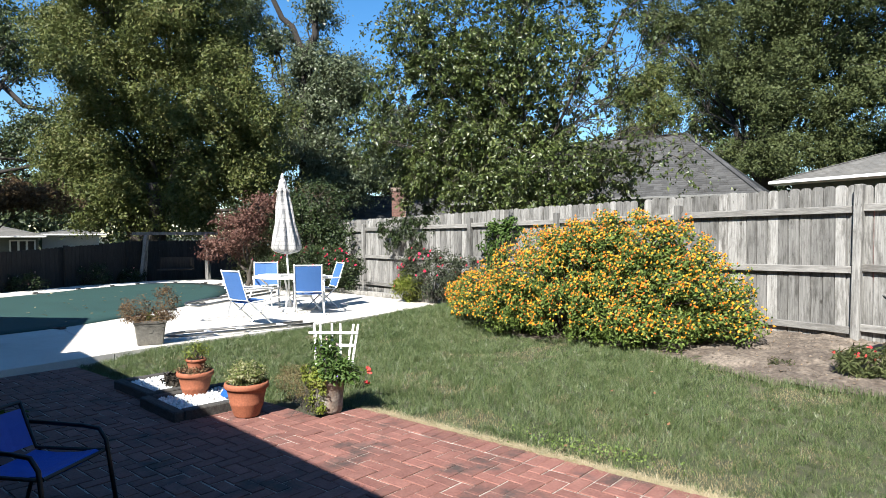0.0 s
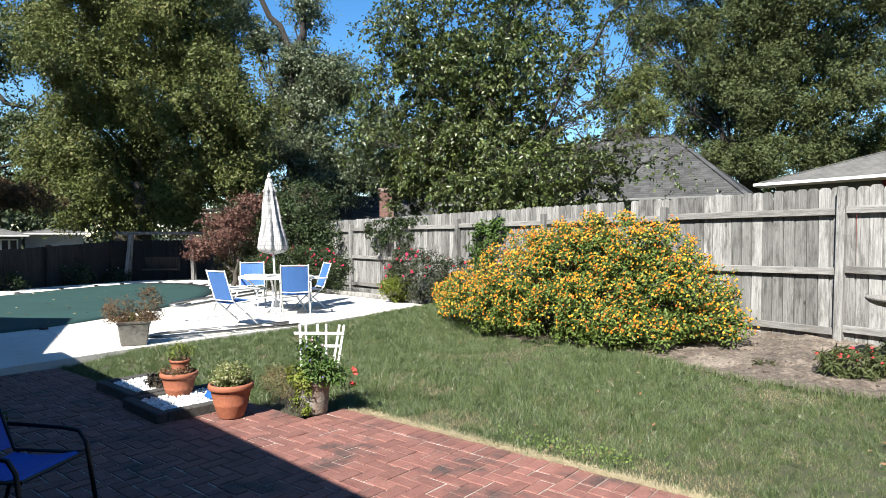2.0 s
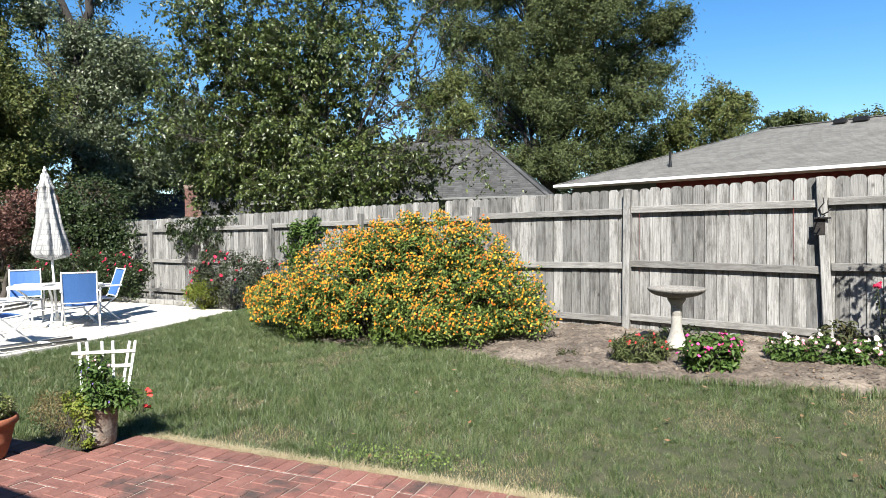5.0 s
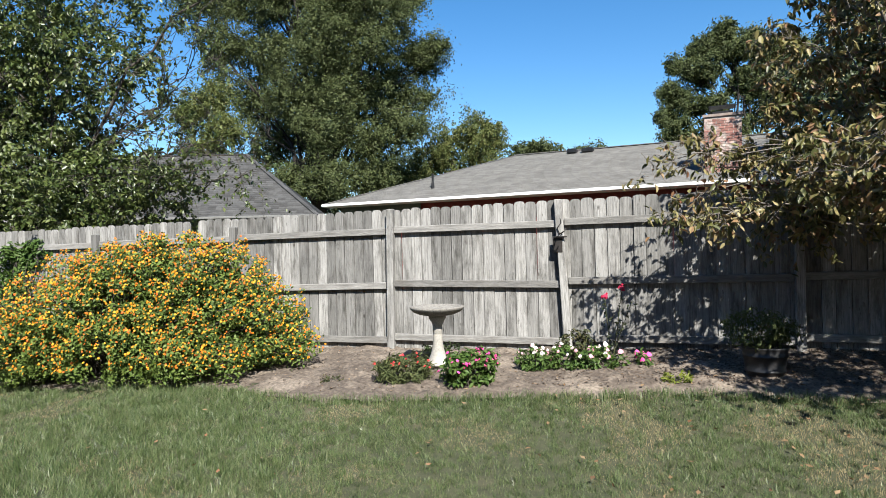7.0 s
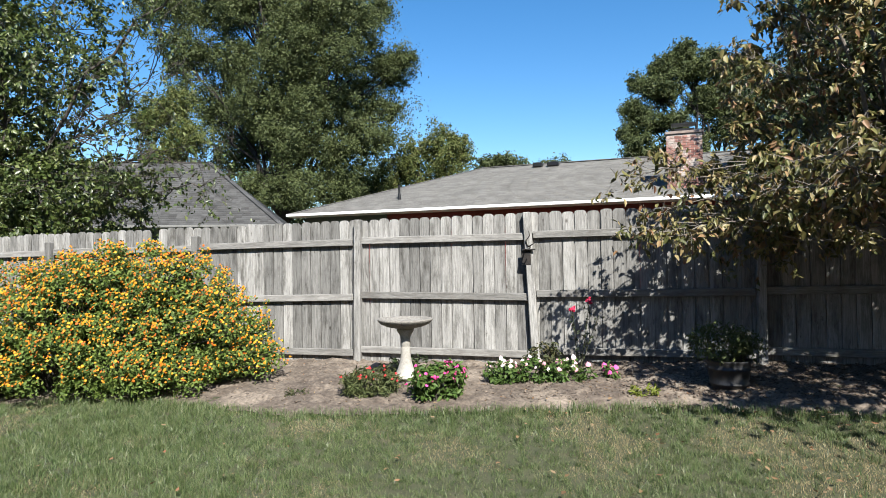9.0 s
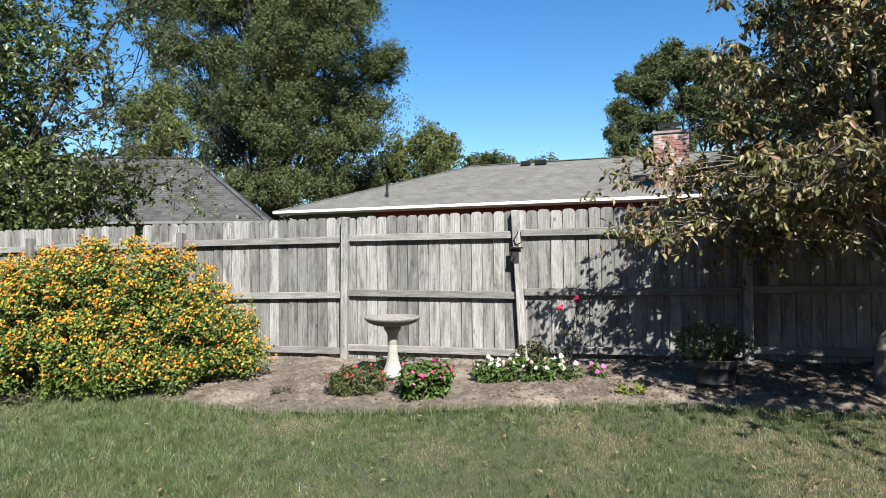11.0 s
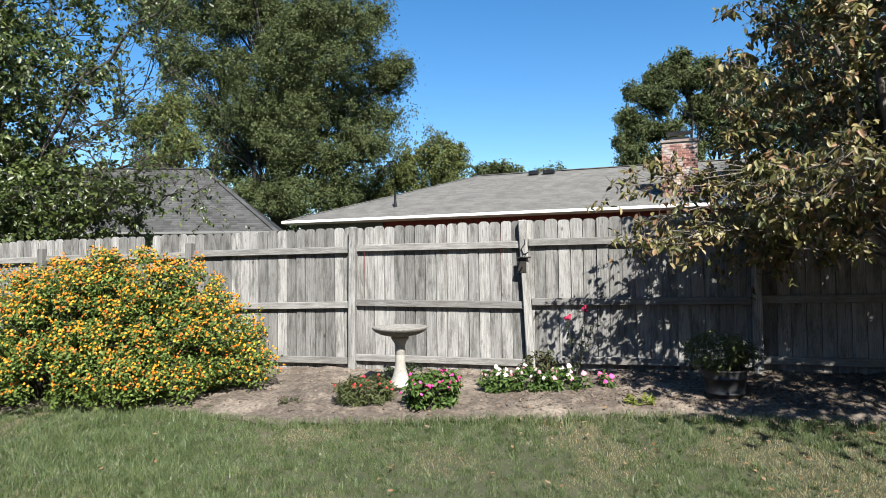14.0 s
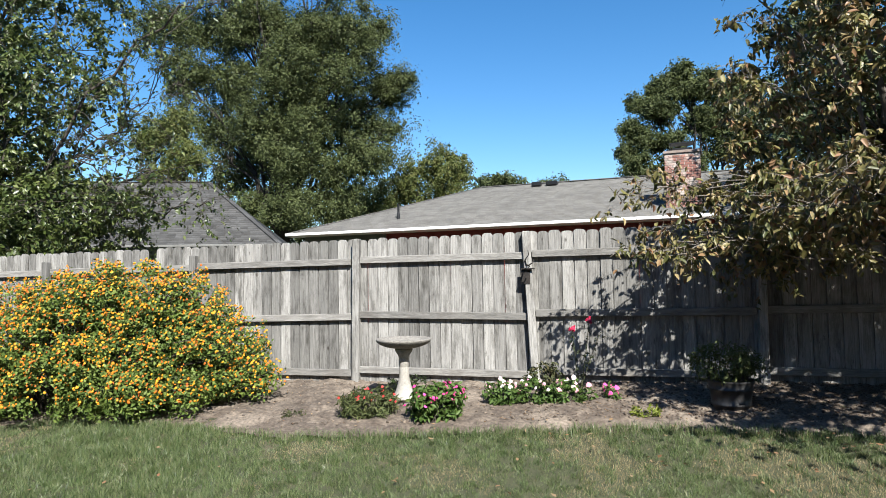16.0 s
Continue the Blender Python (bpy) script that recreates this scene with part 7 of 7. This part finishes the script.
rng = np.random.default_rng(92)
N = 1350000
gx = rng.uniform(-8.4, 9.0, N)
gy = rng.uniform(2.2, 9.2, N)
lawn = on_lawn(gx, gy)
gx, gy = gx[lawn], gy[lawn]
thin = np.array([noise.noise(Vector((x * 0.8, y * 0.8, 7))) + 0.5 * noise.noise(Vector((x * 2.6, y * 2.6, 3))) for x, y in zip(gx, gy)])
tuft = np.array([noise.noise(Vector((x * 9, y * 9, 1))) + 0.6 * noise.noise(Vector((x * 23, y * 23, 6))) for x, y in zip(gx, gy)])
keep = rng.uniform(0, 1, len(gx)) < np.clip(0.80 - 0.4 * np.clip(thin, 0, 1) + 0.9 * tuft - np.clip((gx - 2.0) * 0.10, 0, 0.35) - 1.5 * np.clip(browned(gx, gy) - 0.08, 0, 0.5), 0.06, 1)
gx, gy, thin, tuft = gx[keep], gy[keep], thin[keep], tuft[keep]
h = rng.uniform(0.025, 0.045, len(gx)) * (1 + 0.4 * np.clip(-gx / 2.5, 0, 1)) * np.clip(1.0 + 0.9 * tuft, 0.5, 1.7) * np.clip(1.0 - 0.35 * thin, 0.55, 1.3)
blades("grass", "mown green lawn with thin and browned patches", gx, gy, h, rng.uniform(0.0022, 0.0048, len(gx)) * np.clip(np.hypot(gx, gy) / 5.0, 0.8, 1.4), M_GRASS, rng, 0.8, np.hypot(gx, gy) > 3.6, comb=True)
N = 60000
ex = rng.uniform(-4.1, 5.8, N)
ey = patio_back(ex) - 0.02 + np.abs(rng.normal(0, 0.055, N))
blades("dry_grass", "straw-coloured grass edge along the brick", ex, ey, rng.uniform(0.045, 0.065, N), rng.uniform(0.003, 0.006, N), M_STRAW, rng, 0.9, ex < 99)
N = 260000
ex = rng.uniform(-8, 9.0, N)
ey = rng.uniform(2.9, 7.0, N)
spots = browned(ex, ey)
ok = on_lawn(ex, ey) & (spots > 0.06 + 0.22 * rng.uniform(0, 1, N))
ex, ey = ex[ok], ey[ok]
blades("dry_grass", "patches of dead straw in the lawn", ex, ey, rng.uniform(0.016, 0.028, len(ex)), rng.uniform(0.0026, 0.0048, len(ex)), M_DRY, rng, 0.8, np.hypot(ex, ey) > 2)
N = 5000
wx, wy = -2.05 + rng.normal(0, 0.30, N), 3.47 + rng.normal(0, 0.10, N)
ok = on_lawn(wx, wy) & (rng.uniform(0, 1, N) < 0.10)
q = np.stack([wx[ok], wy[ok], rng.uniform(0.0, 0.04, ok.sum())], 1)
v, f = leaf_arrays(q, 0.019, -0.2, 0.7, rng=rng)
tagged(new("clover", np_mesh("clover", v, f, leaf_surface("clover_leaves", [(0.085, 0.135, 0.035), (0.14, 0.2, 0.055), (0.2, 0.26, 0.08)], 0.5, 0.3))), "patch of light green clover in the lawn", "clover", kind="stuff")

# fallen leaves and mulch
L_FALLEN = leaf_surface("fallen_leaves", [(0.084, 0.0473, 0.0263), (0.158, 0.0998, 0.0525), (0.22, 0.158, 0.0945), (0.158, 0.063, 0.0315)], 0.7, 0.1)
N = 1500
fx, fy = rng.uniform(-3.5, 7.0, N), rng.uniform(3.2, 6.4, N)
near_tree = rng.uniform(0, 1, N) < np.clip(0.10 + (fx - 0.0) * 0.16, 0.07, 0.9)
fx, fy = fx[near_tree], fy[near_tree]
q = np.stack([fx, fy, ground_z(fx, fy) + 0.022], 1)
v, f = leaf_arrays(q, 0.052, -0.05, 0.55, rng=rng)
v = v.reshape(-1, 4, 3)
v[:, :, 2] = q[:, None, 2] + (v[:, :, 2] - q[:, None, 2]) * 0.45
tagged(new("fallen_leaves", np_mesh("fallen_leaves", v.reshape(-1, 3), f, L_FALLEN)), "dry brown leaves lying on the lawn", "leaves", kind="stuff")
M_MULCH = leaf_surface("mulch_chips", [(0.03, 0.0195, 0.0135), (0.06, 0.039, 0.0277), (0.0975, 0.0675, 0.0473), (0.165, 0.128, 0.0938)], 0.9, 0.0, 0.2)
N = 28000
mx = np.where(rng.uniform(0, 1, N) < 0.998, 0.5 + 8.0 * rng.uniform(0, 1, N) ** 0.6, rng.uniform(-3.6, 1.6, N))
my = bed_front(mx) + rng.uniform(0.1, 1, N) ** 0.8 * ((FENCE_AT - 0.02 - mx * 0.2312) / 0.9729 - bed_front(mx))
q = np.stack([mx, my, np.array([bed_z(a, b) for a, b in zip(mx, my)]) + 0.006], 1)
v, f = leaf_arrays(q, 0.036, -0.03, 0.35, rng=rng)
v = v.reshape(-1, 4, 3)
v[:, :, 2] = q[:, None, 2] + (v[:, :, 2] - q[:, None, 2]) * 0.35
tagged(new("mulch", np_mesh("mulch", v.reshape(-1, 3), f, M_MULCH)), "brown mulch chips and leaf litter on the bed", "mulch", kind="stuff")
N = 700
lx = rng.uniform(-4.0, 6.0, N)
ly = bed_front(lx) + rng.uniform(0.05, 0.97, N) * ((FENCE_AT - 0.05 - lx * 0.2312) / 0.9729 - bed_front(lx))
q = np.stack([lx, ly, np.array([bed_z(a, b) for a, b in zip(lx, ly)]) + 0.012], 1)
v, f = leaf_arrays(q, 0.034, -0.05, 0.4, rng=rng)
v = v.reshape(-1, 4, 3)
v[:, :, 2] = q[:, None, 2] + (v[:, :, 2] - q[:, None, 2]) * 0.4
tagged(new("fallen_leaves", np_mesh("fallen_leaves", v.reshape(-1, 3), f, L_FALLEN)), "dry leaf scraps lying on the soil bed", "leaves", kind="stuff")
N = 90
cx, cy = rng.uniform(-18, -11.5, N), rng.uniform(3.2, 8.6, N)
q = np.stack([cx, cy, np.full(N, DECK_Z + 0.03)], 1)
v, f = leaf_arrays(q, 0.09, -0.05, 0.6, rng=rng)
v = v.reshape(-1, 4, 3)
v[:, :, 2] = q[:, None, 2] + (v[:, :, 2] - q[:, None, 2]) * 0.2
tagged(new("fallen_leaves", np_mesh("fallen_leaves", v.reshape(-1, 3), f, M_DRY)), "pale dry leaves scattered on the pool cover", "leaves", kind="stuff")

# clods and crumbs of the bed
M_CLOD = surface("dry_soil_clods", (0.06, 0.046, 0.035), (0.155, 0.126, 0.1), 30.0, 0.95, island=0.4)
N = 3200
mx = rng.uniform(-4.0, 7.5, N)
my = bed_front(mx) + rng.uniform(0.14, 1, N) * ((FENCE_AT - 0.03 - mx * 0.2312) / 0.9729 - bed_front(mx))
s = rng.uniform(0.16, 1.0, N) ** 4 * 0.022 + 0.004
v = np.stack([mx, my, np.array([bed_z(a, b) for a, b in zip(mx, my)]) + s * 0.1], 1)[:, None] + PEB_V[None] * s[:, None, None] * rng.uniform(0.6, 1.3, (N, 1, 3)) * [1, 1, 0.7] * (1 + 0.2 * rng.normal(size=(N, len(PEB_V), 1)))
f = PEB_F[None] + (np.arange(N) * len(PEB_V))[:, None, None]
tagged(new("soil_clods", np_mesh("soil_clods", v.reshape(-1, 3), f.reshape(-1, 3), M_CLOD)), "crumbs and clods of dry soil on the bed", "soil", kind="stuff")
N = 9000
ex = rng.uniform(-4.5, 8.5, N)
ey = bed_front(ex) + rng.normal(0.0, 0.05, N) + 0.05 * np.sin(ex * 9.1) * np.sin(ex * 23.7)
blades("grass", "ragged grass edge along the soil bed", ex, ey, rng.uniform(0.05, 0.1, N), rng.uniform(0.003, 0.005, N), M_GRASS, rng, 0.5)
